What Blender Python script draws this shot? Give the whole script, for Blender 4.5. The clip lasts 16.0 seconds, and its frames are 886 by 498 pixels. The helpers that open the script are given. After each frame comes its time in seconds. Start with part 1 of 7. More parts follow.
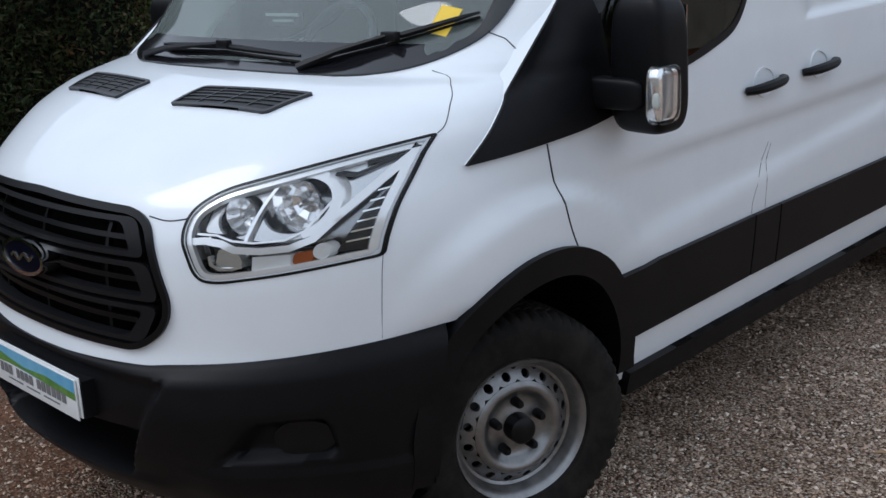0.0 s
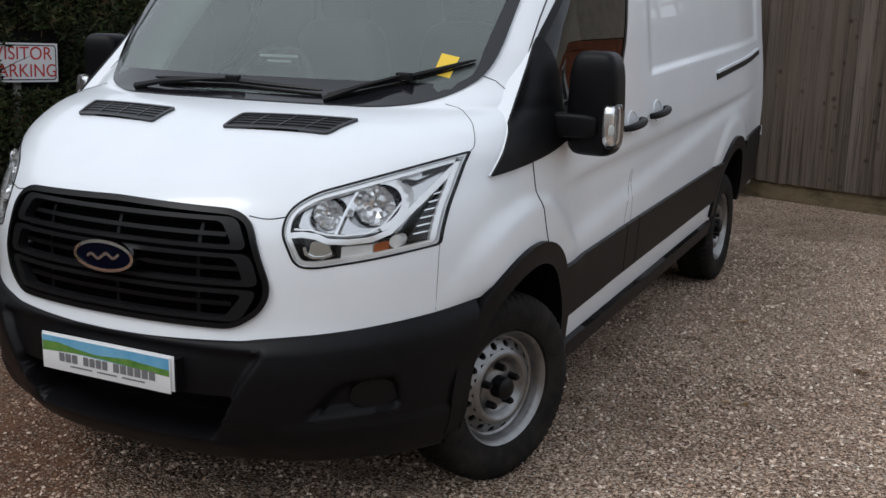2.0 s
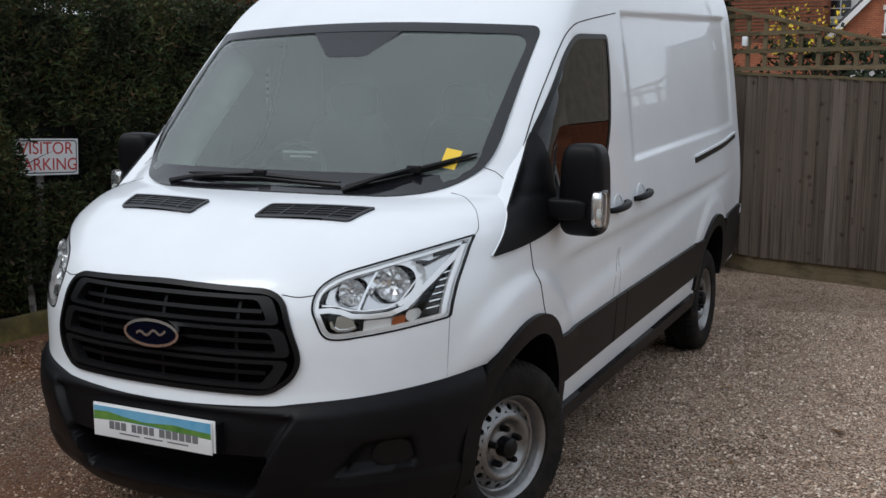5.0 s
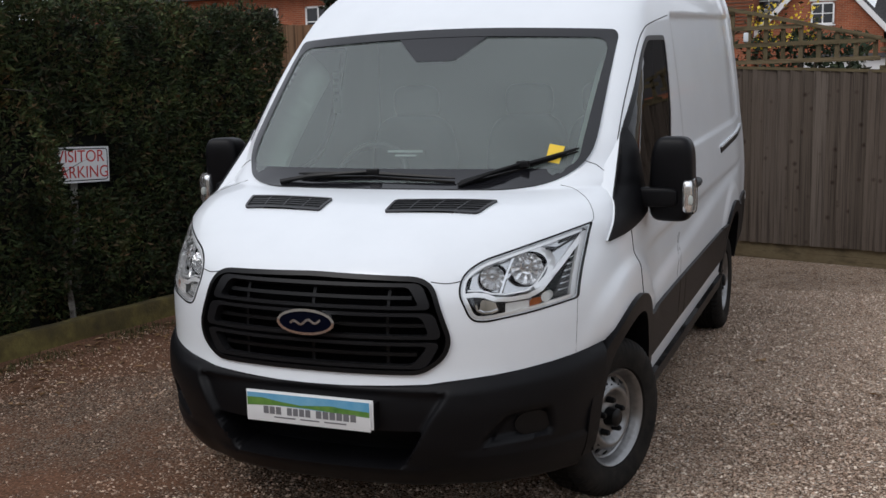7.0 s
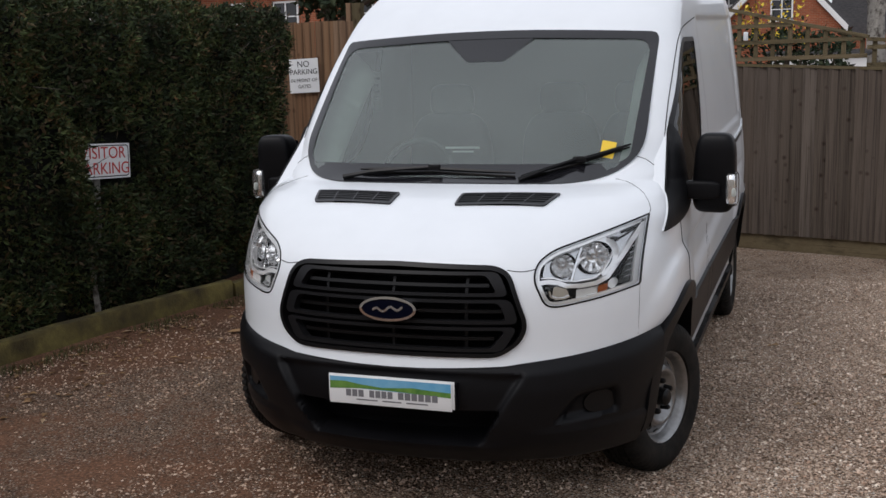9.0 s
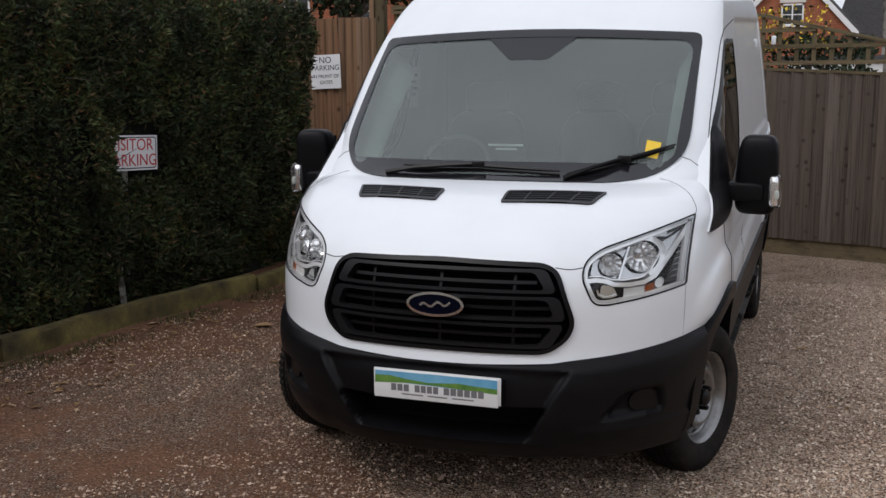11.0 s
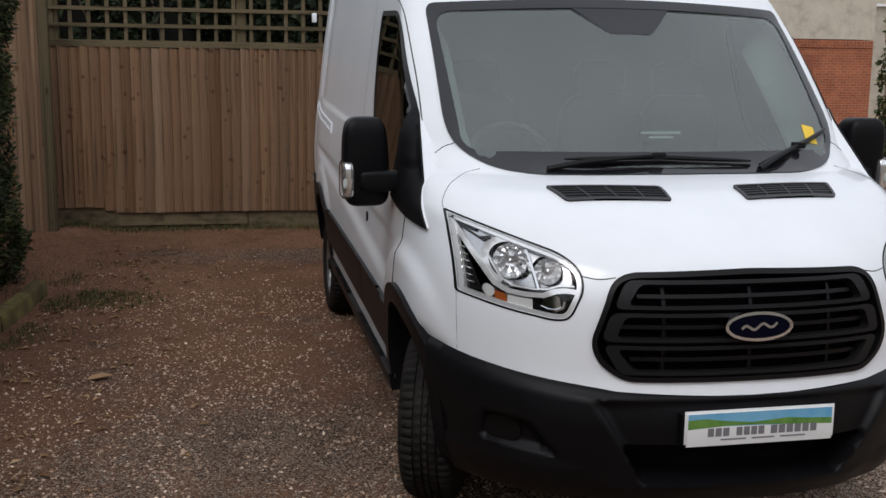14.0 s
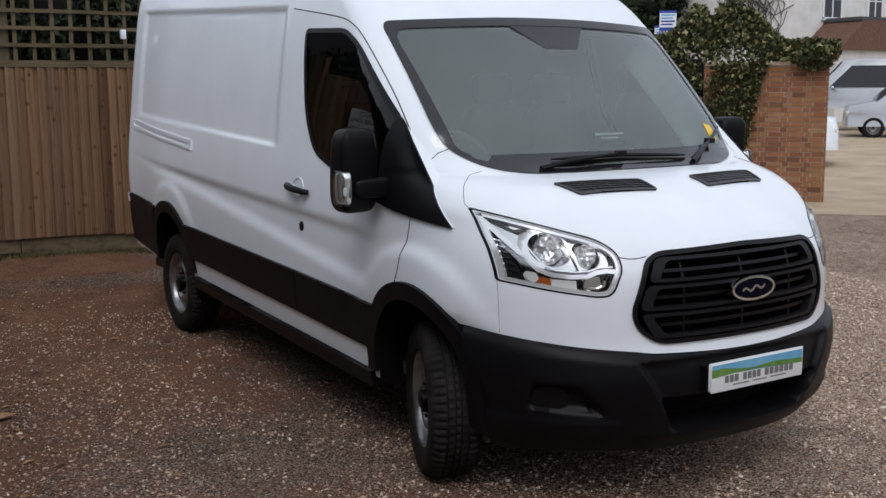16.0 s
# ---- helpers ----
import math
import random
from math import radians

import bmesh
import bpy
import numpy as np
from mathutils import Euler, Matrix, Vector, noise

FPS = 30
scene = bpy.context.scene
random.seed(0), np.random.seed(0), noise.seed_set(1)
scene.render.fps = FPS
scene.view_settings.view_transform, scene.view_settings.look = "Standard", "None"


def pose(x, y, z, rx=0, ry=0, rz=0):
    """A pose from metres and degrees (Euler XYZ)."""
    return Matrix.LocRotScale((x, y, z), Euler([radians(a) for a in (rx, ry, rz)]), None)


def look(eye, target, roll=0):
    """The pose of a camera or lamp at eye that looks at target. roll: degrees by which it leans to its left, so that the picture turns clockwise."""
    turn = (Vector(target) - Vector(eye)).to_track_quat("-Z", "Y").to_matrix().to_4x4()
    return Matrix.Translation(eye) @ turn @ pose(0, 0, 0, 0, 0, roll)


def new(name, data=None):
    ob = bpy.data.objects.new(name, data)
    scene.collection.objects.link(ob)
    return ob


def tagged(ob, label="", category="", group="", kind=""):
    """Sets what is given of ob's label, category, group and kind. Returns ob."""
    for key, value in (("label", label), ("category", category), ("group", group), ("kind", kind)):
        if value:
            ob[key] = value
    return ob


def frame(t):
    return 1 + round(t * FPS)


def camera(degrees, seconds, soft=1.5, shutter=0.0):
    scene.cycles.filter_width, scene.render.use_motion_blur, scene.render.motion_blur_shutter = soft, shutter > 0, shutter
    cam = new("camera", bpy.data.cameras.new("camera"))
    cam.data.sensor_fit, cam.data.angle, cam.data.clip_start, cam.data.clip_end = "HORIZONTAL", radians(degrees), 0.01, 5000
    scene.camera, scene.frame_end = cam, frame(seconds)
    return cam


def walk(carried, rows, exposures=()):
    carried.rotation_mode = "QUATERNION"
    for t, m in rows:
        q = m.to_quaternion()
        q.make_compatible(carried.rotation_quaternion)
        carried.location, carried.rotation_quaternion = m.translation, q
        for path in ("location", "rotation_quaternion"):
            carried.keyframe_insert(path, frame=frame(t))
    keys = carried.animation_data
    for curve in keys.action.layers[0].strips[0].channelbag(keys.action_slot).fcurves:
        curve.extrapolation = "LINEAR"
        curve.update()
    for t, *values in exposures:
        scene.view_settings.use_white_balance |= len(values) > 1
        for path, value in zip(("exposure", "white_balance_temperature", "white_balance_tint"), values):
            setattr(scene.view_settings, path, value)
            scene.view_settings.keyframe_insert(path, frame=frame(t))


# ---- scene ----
cam = camera(45.12, 16.0)
PATH = [
    (0, (2.697, -1.062, 1.597), (1.339, 0.308, 1.068), -2.09),
    (0.5, (2.79, -1.452, 1.611), (1.543, 0.027, 1.103), -0.73),
    (1, (2.749, -1.825, 1.588), (1.634, -0.25, 1.065), 0.06),
    (1.5, (2.547, -2.087, 1.611), (1.565, -0.425, 1.085), 0.27),
    (2, (2.304, -2.259, 1.617), (1.437, -0.511, 1.179), 1.11),
    (2.5, (2.264, -2.456, 1.655), (1.453, -0.666, 1.284), 0.85),
    (3, (2.327, -2.539, 1.668), (1.508, -0.742, 1.352), 0.68),
    (5.5, (2.435, -2.711, 1.685), (1.558, -0.937, 1.396), -0.09),
    (6, (2.301, -2.807, 1.678), (1.43, -1.029, 1.392), -0.84),
    (6.5, (2.023, -2.998, 1.692), (1.218, -1.189, 1.404), -0.99),
    (7, (1.912, -3.258, 1.703), (1.166, -1.427, 1.408), -1.2),
    (7.5, (1.782, -3.469, 1.711), (1.085, -1.619, 1.411), -1.2),
    (8, (1.639, -3.593, 1.726), (0.976, -1.731, 1.421), -1.43),
    (10.5, (1.534, -3.692, 1.737), (0.847, -1.84, 1.428), -0.77),
    (11, (1.414, -3.723, 1.725), (0.741, -1.865, 1.417), -0.21),
    (11.5, (1.042, -3.613, 1.675), (0.413, -1.74, 1.365), -0.29),
    (12, (0.507, -3.524, 1.66), (-0.031, -1.625, 1.335), -0.39),
    (12.5, (-0.124, -3.451, 1.661), (-0.491, -1.515, 1.321), -0.88),
    (13, (-0.687, -3.371, 1.695), (-0.773, -1.404, 1.344), -0.42),
    (13.5, (-1.249, -3.198, 1.689), (-1.045, -1.238, 1.344), 0.61),
    (14, (-1.695, -2.979, 1.683), (-1.286, -1.049, 1.349), 0.64),
    (14.5, (-2.171, -2.832, 1.699), (-1.568, -0.953, 1.375), 0.48),
    (15, (-2.509, -2.662, 1.66), (-1.739, -0.842, 1.357), 0.08),
    (15.5, (-2.896, -2.707, 1.685), (-1.98, -0.955, 1.377), -0.12),
    (16, (-3.187, -2.769, 1.672), (-2.15, -1.086, 1.366), -0.41),
]
walk(cam, [(t, look(eye, target, roll)) for t, eye, target, roll in PATH], exposures=[(0.0, 0.08, 5780, 10), (2.0, 0.10, 6250, 11), (5.5, 0.08, 6200, 10), (8.0, 0.05, 6430, 14), (11.0, 0.05, 6430, 14), (12.5, 0.12, 6550, 13), (14.5, 0.08, 6350, 13), (16.0, 0.07, 6150, 13)])

from mathutils.geometry import delaunay_2d_cdt

# ---------------------------------------------------------------- world and light
world = bpy.data.worlds.new("overcast_sky")
scene.world = world
world.use_nodes = True
wn, wl = world.node_tree.nodes, world.node_tree.links
sky = wn.new("ShaderNodeTexSky")
sky.sky_type, sky.sun_disc = "NISHITA", False
sky.sun_elevation, sky.sun_rotation = radians(48), radians(200)
sky.air_density, sky.dust_density = 1.0, 4.0
grey = wn.new("ShaderNodeHueSaturation")
grey.inputs["Saturation"].default_value = 0.35
cloud = wn.new("ShaderNodeMix")
cloud.data_type = "RGBA"
cloud.inputs["Factor"].default_value = 0.72
cloud.inputs["B"].default_value = (7.35, 7.8, 8.35, 1)
wl.new(sky.outputs[0], grey.inputs["Color"])
wl.new(grey.outputs[0], cloud.inputs["A"])
wl.new(cloud.outputs["Result"], wn["Background"].inputs["Color"])
wn["Background"].inputs["Strength"].default_value = 0.12
sun = new("sun", bpy.data.lights.new("sun", "SUN"))
sun.data.energy, sun.data.angle, sun.data.color = 0.80, radians(25), (1.0, 0.97, 0.93)
sun.matrix_world = look((-6, -7.5, 12), (0, 0, 0))


# ---------------------------------------------------------------- materials
def mat(name, base, rough=0.5, metal=0.0, spec=0.5, coat=0.0, trans=0.0, ior=1.45, emit=None):
    m = bpy.data.materials.new(name)
    m.use_nodes = True
    b = m.node_tree.nodes["Principled BSDF"]
    b.inputs["Base Color"].default_value = (*base, 1)
    b.inputs["Roughness"].default_value = rough
    b.inputs["Metallic"].default_value = metal
    b.inputs["Specular IOR Level"].default_value = spec
    b.inputs["Coat Weight"].default_value = coat
    b.inputs["Coat Roughness"].default_value = 0.03
    b.inputs["Transmission Weight"].default_value = trans
    b.inputs["IOR"].default_value = ior
    return m


def node(m, kind, **props):
    n = m.node_tree.nodes.new(kind)
    for k, v in props.items():
        if k in n.inputs:
            n.inputs[k].default_value = v
    return n


def link(m, a, ao, b, bi):
    m.node_tree.links.new(a.outputs[ao], b.inputs[bi])


def bsdf(m):
    return m.node_tree.nodes["Principled BSDF"]


def ramp(m, stops):
    r = m.node_tree.nodes.new("ShaderNodeValToRGB")
    while len(r.color_ramp.elements) < len(stops):
        r.color_ramp.elements.new(0.5)
    for e, (p, c) in zip(r.color_ramp.elements, stops):
        e.position, e.color = p, (*c, 1)
    return r


def noisy(m, stops, scale, detail=6.0, rough=0.6, bump=0.0, bump_scale=None, stretch=None, dist=0.02, space="Object"):
    """Colour from a noise at one scale, relief from a finer one."""
    co = m.node_tree.nodes.new("ShaderNodeTexCoord")
    mp = m.node_tree.nodes.new("ShaderNodeMapping")
    if stretch:
        mp.inputs["Scale"].default_value = stretch
    link(m, co, space, mp, 0)
    nz = node(m, "ShaderNodeTexNoise", Scale=scale, Detail=detail, Roughness=rough)
    link(m, mp, 0, nz, "Vector")
    r = ramp(m, stops)
    link(m, nz, "Fac", r, 0)
    link(m, r, 0, bsdf(m), "Base Color")
    if bump:
        n2 = node(m, "ShaderNodeTexNoise", Scale=bump_scale or scale * 6, Detail=4.0)
        link(m, mp, 0, n2, "Vector")
        bp = node(m, "ShaderNodeBump", Strength=bump, Distance=dist)
        link(m, n2, "Fac", bp, "Height")
        link(m, bp, 0, bsdf(m), "Normal")
    return m


PAINT = mat("white_paint", (0.78, 0.815, 0.845), 0.32, coat=0.6)
noisy(PAINT, [(0.3, (0.755, 0.79, 0.82)), (0.7, (0.80, 0.835, 0.865))], 3.0)
PLASTIC = mat("textured_black_plastic", (0.005, 0.005, 0.006), 0.44, spec=0.19)
noisy(PLASTIC, [(0.3, (0.0030, 0.0030, 0.0037)), (0.7, (0.0062, 0.0062, 0.0074))], 5.0, bump=0.25, bump_scale=900, dist=0.001)
BLACK = mat("satin_black_plastic", (0.0045, 0.0045, 0.005), 0.36, spec=0.25)
GLOSSBLACK = mat("black_ceramic_border", (0.010, 0.010, 0.012), 0.10, spec=0.75)
RUBBER = mat("tyre_rubber", (0.005, 0.005, 0.005), 0.7, spec=0.12)
noisy(RUBBER, [(0.4, (0.0105, 0.0100, 0.0095)), (0.75, (0.0270, 0.0234, 0.0203))], 14.0, bump=0.2, bump_scale=300, dist=0.002)
STEEL = mat("silver_wheel_paint", (0.45, 0.45, 0.46), 0.34, metal=0.85)
noisy(STEEL, [(0.3, (0.17, 0.168, 0.165)), (0.55, (0.27, 0.27, 0.27)), (0.8, (0.33, 0.33, 0.335))], 14.0)
CHROME = mat("chrome", (0.82, 0.83, 0.84), 0.08, metal=1.0)
SATINCHROME = mat("satin_reflector", (0.62, 0.63, 0.64), 0.22, metal=1.0)
SHUT = mat("shut_line_shadow_gap", (0.03, 0.03, 0.03), 0.8)
AMBER = mat("amber_lens", (0.33, 0.085, 0.02), 0.2)
BLUE = mat("blue_enamel", (0.0008, 0.0016, 0.007), 0.35, spec=0.08)
WHITEPL = mat("white_plate", (0.74, 0.75, 0.75), 0.35)
SKYBLUE = mat("print_sky_blue", (0.10, 0.34, 0.55), 0.4)
noisy(SKYBLUE, [(0.3, (0.06, 0.28, 0.50)), (0.7, (0.22, 0.47, 0.63))], 6.0)
GREENPR = mat("print_field_green", (0.10, 0.24, 0.05), 0.4)
noisy(GREENPR, [(0.3, (0.05, 0.16, 0.03)), (0.7, (0.16, 0.30, 0.06))], 18.0)
GREYINK = mat("print_grey", (0.16, 0.16, 0.17), 0.5)
INK = mat("black_print", (0.02, 0.02, 0.02), 0.5)
RED = mat("red_print", (0.50, 0.035, 0.03), 0.5)
YELLOW = mat("yellow_card", (0.85, 0.58, 0.05), 0.6)
CABIN = mat("dark_cabin_trim", (0.045, 0.048, 0.05), 0.7)
CABINMID = mat("mid_grey_bulkhead", (0.20, 0.22, 0.21), 0.8)
CABINLT = mat("grey_cabin_trim", (0.62, 0.66, 0.63), 0.7)


def glass(name, tint=(1, 1, 1), rough=0.0, veil=0.0, ior=1.75):
    """A thin pane: clear straight through, a mirror at its surface by Fresnel. A pale diffuse layer can stand in for
    haze and reflections.
    """
    m = bpy.data.materials.new(name)
    m.use_nodes = True
    nt = m.node_tree
    nt.nodes.clear()
    out = nt.nodes.new("ShaderNodeOutputMaterial")
    tr = nt.nodes.new("ShaderNodeBsdfTransparent")
    tr.inputs[0].default_value = (*tint, 1)
    gl = nt.nodes.new("ShaderNodeBsdfGlossy")
    gl.inputs["Roughness"].default_value = rough
    fr = nt.nodes.new("ShaderNodeFresnel")
    fr.inputs[0].default_value = ior
    mx = nt.nodes.new("ShaderNodeMixShader")
    nt.links.new(fr.outputs[0], mx.inputs[0])
    nt.links.new(tr.outputs[0], mx.inputs[1])
    nt.links.new(gl.outputs[0], mx.inputs[2])
    nt.links.new(mx.outputs[0], out.inputs[0])
    if veil:
        df = nt.nodes.new("ShaderNodeBsdfDiffuse")
        df.inputs[0].default_value = (0.74, 0.86, 0.82, 1)
        co, nz, sc = nt.nodes.new("ShaderNodeTexCoord"), nt.nodes.new("ShaderNodeTexNoise"), nt.nodes.new("ShaderNodeMapRange")
        nz.inputs["Scale"].default_value, nz.inputs["Detail"].default_value = 1.7, 5.0
        for k, v in zip(("From Min", "From Max", "To Min", "To Max"), (0.3, 0.7, veil * 0.8, veil * 1.2)):
            sc.inputs[k].default_value = v
        veil_mix = nt.nodes.new("ShaderNodeMixShader")
        nt.links.new(co.outputs["Object"], nz.inputs["Vector"])
        nt.links.new(nz.outputs[0], sc.inputs[0])
        nt.links.new(sc.outputs[0], veil_mix.inputs[0])
        nt.links.new(mx.outputs[0], veil_mix.inputs[1])
        nt.links.new(df.outputs[0], veil_mix.inputs[2])
        nt.links.new(veil_mix.outputs[0], out.inputs[0])
    return m


SCREEN = glass("windscreen_glass", (0.70, 0.80, 0.76), veil=0.115)
SIDEGLASS = glass("side_glass", (0.10, 0.12, 0.115), ior=1.45)
LAMPGLASS = glass("clear_lamp_cover", (0.98, 0.985, 0.985), ior=1.4)


# ---------------------------------------------------------------- mesh helpers
def finish(name, bm, material, smooth=True, angle=40, normals=True):
    if normals:
        bmesh.ops.recalc_face_normals(bm, faces=bm.faces)
    me = bpy.data.meshes.new(name)
    bm.to_mesh(me)
    bm.free()
    me.materials.append(material)
    if smooth:
        me.shade_smooth()
        me.set_sharp_from_angle(angle=radians(angle))
    else:
        me.shade_flat()
    return me


def part(name, bm, material, parent, label="", smooth=True, angle=40):
    ob = new(name, finish(name, bm, material, smooth, angle))
    if parent is not None:
        ob.parent = parent
        ob.matrix_parent_inverse = parent.matrix_world.inverted()
    if label:
        ob["label"] = label
    return ob


def thing(name, at, label, category, group="", kind="", size=1.0):
    ob = new(name)
    ob.empty_display_size = 0.1
    ob.matrix_world = pose(*at) @ Matrix.Scale(size, 4)
    bpy.context.view_layer.update()
    return tagged(ob, label, category, group, kind)


def structure(name, bm, material, label="", smooth=True, category=""):
    return tagged(new(name, finish(name, bm, material, smooth)), label, category or name.split("_")[0], "", "structure")


def box(bm, x0, x1, y0, y1, z0, z1, bevel=0.0, m=None):
    made = bmesh.ops.create_cube(bm, size=1.0)["verts"]
    t = Matrix.Translation(((x0 + x1) / 2, (y0 + y1) / 2, (z0 + z1) / 2)) @ Matrix.Diagonal((abs(x1 - x0), abs(y1 - y0), abs(z1 - z0), 1))
    bmesh.ops.transform(bm, matrix=(m @ t) if m else t, verts=made)
    if bevel:
        edges = {e for v in made for e in v.link_edges}
        bmesh.ops.bevel(bm, geom=list(edges), offset=bevel, segments=2, affect="EDGES", profile=0.5)


def boxes(*rows, bevel=0.0):
    bm = bmesh.new()
    for r in rows:
        box(bm, *r, bevel=bevel)
    return bm


def lathe(profile, segments=48, axis="X", close=False):
    """A body of revolution from (radius, along) pairs about the x axis."""
    bm = bmesh.new()
    rings = []
    for k in range(segments):
        a = 2 * math.pi * k / segments
        rings.append([bm.verts.new((s, r * math.cos(a), r * math.sin(a))) for r, s in profile])
    n = len(profile)
    for k in range(segments):
        a, b = rings[k], rings[(k + 1) % segments]
        for i in range(n if close else n - 1):
            bm.faces.new((a[i], a[(i + 1) % n], b[(i + 1) % n], b[i]))
    return bm


def tube(points, radius, sides=8, closed=False):
    """A rod along a line of points; radius may be a function of the share of its length."""
    bm = bmesh.new()
    pts = [Vector(p) for p in points]
    n = len(pts)
    rings = []
    for i, p in enumerate(pts):
        a = pts[(i - 1) % n] if closed or i else pts[0]
        b = pts[(i + 1) % n] if closed or i < n - 1 else pts[-1]
        d = (b - a).normalized()
        u = d.cross(Vector((0, 0, 1)))
        u = u.normalized() if u.length > 1e-3 else Vector((1, 0, 0))
        w = d.cross(u)
        r = radius(i / max(1, n - 1)) if callable(radius) else radius
        rings.append([bm.verts.new(p + (u * math.cos(2 * math.pi * k / sides) + w * math.sin(2 * math.pi * k / sides)) * r) for k in range(sides)])
    for i in range(n if closed else n - 1):
        a, b = rings[i], rings[(i + 1) % n]
        for k in range(sides):
            bm.faces.new((a[k], a[(k + 1) % sides], b[(k + 1) % sides], b[k]))
    if not closed:
        bm.faces.new(rings[0])
        bm.faces.new(rings[-1])
    return bm


def rounded(poly, radius, steps=6):
    """A closed outline with its corners rounded."""
    out, n = [], len(poly)
    for i, p in enumerate(poly):
        p, a, b = Vector(p), Vector(poly[i - 1]), Vector(poly[(i + 1) % n])
        r = radius[i] if isinstance(radius, (list, tuple)) else radius
        da, db = (a - p), (b - p)
        ra, rb = min(r, da.length * 0.49), min(r, db.length * 0.49)
        if r <= 0:
            out.append(tuple(p))
            continue
        s, e = p + da.normalized() * ra, p + db.normalized() * rb
        for k in range(steps + 1):
            t = k / steps
            out.append(tuple(s * (1 - t) ** 2 + p * 2 * t * (1 - t) + e * t * t))
    return out


def dense(poly, step, closed=True):
    out, n = [], len(poly)
    for i in range(n if closed else n - 1):
        a, b = Vector(poly[i]), Vector(poly[(i + 1) % n])
        k = max(1, int((b - a).length / step))
        out += [tuple(a.lerp(b, j / k)) for j in range(k)]
    if not closed:
        out.append(tuple(poly[-1]))
    return out


def inside(p, poly):
    x, y = p[0], p[1]
    hit, j = False, len(poly) - 1
    for i in range(len(poly)):
        (xi, yi), (xj, yj) = poly[i], poly[j]
        if (yi > y) != (yj > y) and x < (xj - xi) * (y - yi) / (yj - yi) + xi:
            hit = not hit
        j = i
    return hit


def shrink(poly, d):
    """An outline moved inwards by d (outwards when negative)."""
    area = sum(poly[i - 1][0] * poly[i][1] - poly[i][0] * poly[i - 1][1] for i in range(len(poly)))
    s, out, n = (1 if area > 0 else -1), [], len(poly)
    for i in range(n):
        a, p, b = Vector(poly[i - 1]), Vector(poly[i]), Vector(poly[(i + 1) % n])
        u, v = (p - a), (b - p)
        if u.length < 1e-6 or v.length < 1e-6:
            out.append(tuple(p))
            continue
        u.normalize(), v.normalize()
        na, nb = Vector((-u.y, u.x)) * s, Vector((-v.y, v.x)) * s
        m = na + nb
        m = m / max(0.6, m.length_squared / 2)
        out.append(tuple(p + m * d))
    return out


def patch(poly, place, top, bottom=None, step=0.03, holes=()):
    """A shell over an outline in two coordinates: place(a, b, lift) lays it on a surface. With a bottom it is a slab with edges."""
    pts, edges = [], []
    for ring in (poly, *holes):
        ring = dense(ring, step)
        k = len(pts)
        pts += [Vector(p) for p in ring]
        edges += [(k + i, k + (i + 1) % len(ring)) for i in range(len(ring))]
    xs, ys = [p[0] for p in poly], [p[1] for p in poly]
    core = [shrink(poly, step * 0.45)] + [shrink(h, -step * 0.45) for h in holes]
    for i in range(int((max(xs) - min(xs)) / step) + 1):
        for j in range(int((max(ys) - min(ys)) / step) + 1):
            p = (min(xs) + (i + 0.5 * (j % 2)) * step, min(ys) + j * step)
            if inside(p, core[0]) and not any(inside(p, h) for h in core[1:]):
                pts.append(Vector(p))
    vs, _, fs, *_ = delaunay_2d_cdt(pts, edges, [], 0, 1e-6)
    bm = bmesh.new()
    keep = []
    for f in fs:
        c = sum((vs[i] for i in f), Vector((0, 0))) / len(f)
        if inside(c, poly) and not any(inside(c, h) for h in holes):
            keep.append(f)
    up = {i: bm.verts.new(place(vs[i][0], vs[i][1], top)) for f in keep for i in f}
    for f in keep:
        bm.faces.new([up[i] for i in f])
    if bottom is not None:
        low = {i: bm.verts.new(place(vs[i][0], vs[i][1], bottom)) for i in up}
        count = {}
        for f in keep:
            for i, j in zip(f, (*f[1:], f[0])):
                count[(i, j)] = 1
        for i, j in list(count):
            if (j, i) not in count:
                bm.faces.new((up[j], up[i], low[i], low[j]))
        for f in keep:
            bm.faces.new([low[i] for i in reversed(f)])
    return bm


def curve_table(rows):
    """A smooth function through (a, b) rows that does not overshoot."""
    xs, ys = np.array([r[0] for r in rows], float), np.array([r[1] for r in rows], float)
    h, d = np.diff(xs), np.diff(ys) / np.diff(xs)
    m = np.zeros(len(xs))
    m[0], m[-1] = d[0], d[-1]
    for i in range(1, len(xs) - 1):
        m[i] = 0 if d[i - 1] * d[i] <= 0 else 2 * d[i - 1] * d[i] / (d[i - 1] + d[i])

    def f(x):
        x = min(max(x, xs[0]), xs[-1])
        i = min(int(np.searchsorted(xs, x, "right")) - 1, len(xs) - 2)
        t = (x - xs[i]) / h[i]
        return float((1 + 2 * t) * (1 - t) ** 2 * ys[i] + t * (1 - t) ** 2 * h[i] * m[i] + t * t * (3 - 2 * t) * ys[i + 1] + t * t * (t - 1) * h[i] * m[i + 1])

    return f


def smoothstep(a, b, x):
    t = min(1.0, max(0.0, (x - a) / (b - a)))
    return t * t * (3 - 2 * t)


# ---------------------------------------------------------------- the van's outer surface
# y runs from the nose (0) to the tail, x is across, z is up; plan sections are superellipses.
NOSE = curve_table([(0.20, 0.26), (0.27, 0.17), (0.35, 0.11), (0.45, 0.085), (0.55, 0.085), (0.62, 0.092), (0.70, 0.108), (0.85, 0.112), (0.95, 0.125),
                    (1.02, 0.155), (1.06, 0.185), (1.10, 0.235), (1.15, 0.315), (1.20, 0.41), (1.25, 0.535), (1.285, 0.685), (1.305, 0.775), (1.50, 0.985),
                    (1.75, 1.255), (1.97, 1.50), (2.06, 1.61), (2.16, 1.77), (2.26, 1.97), (2.35, 2.23), (2.42, 2.53), (2.46, 2.88), (2.48, 3.3)])
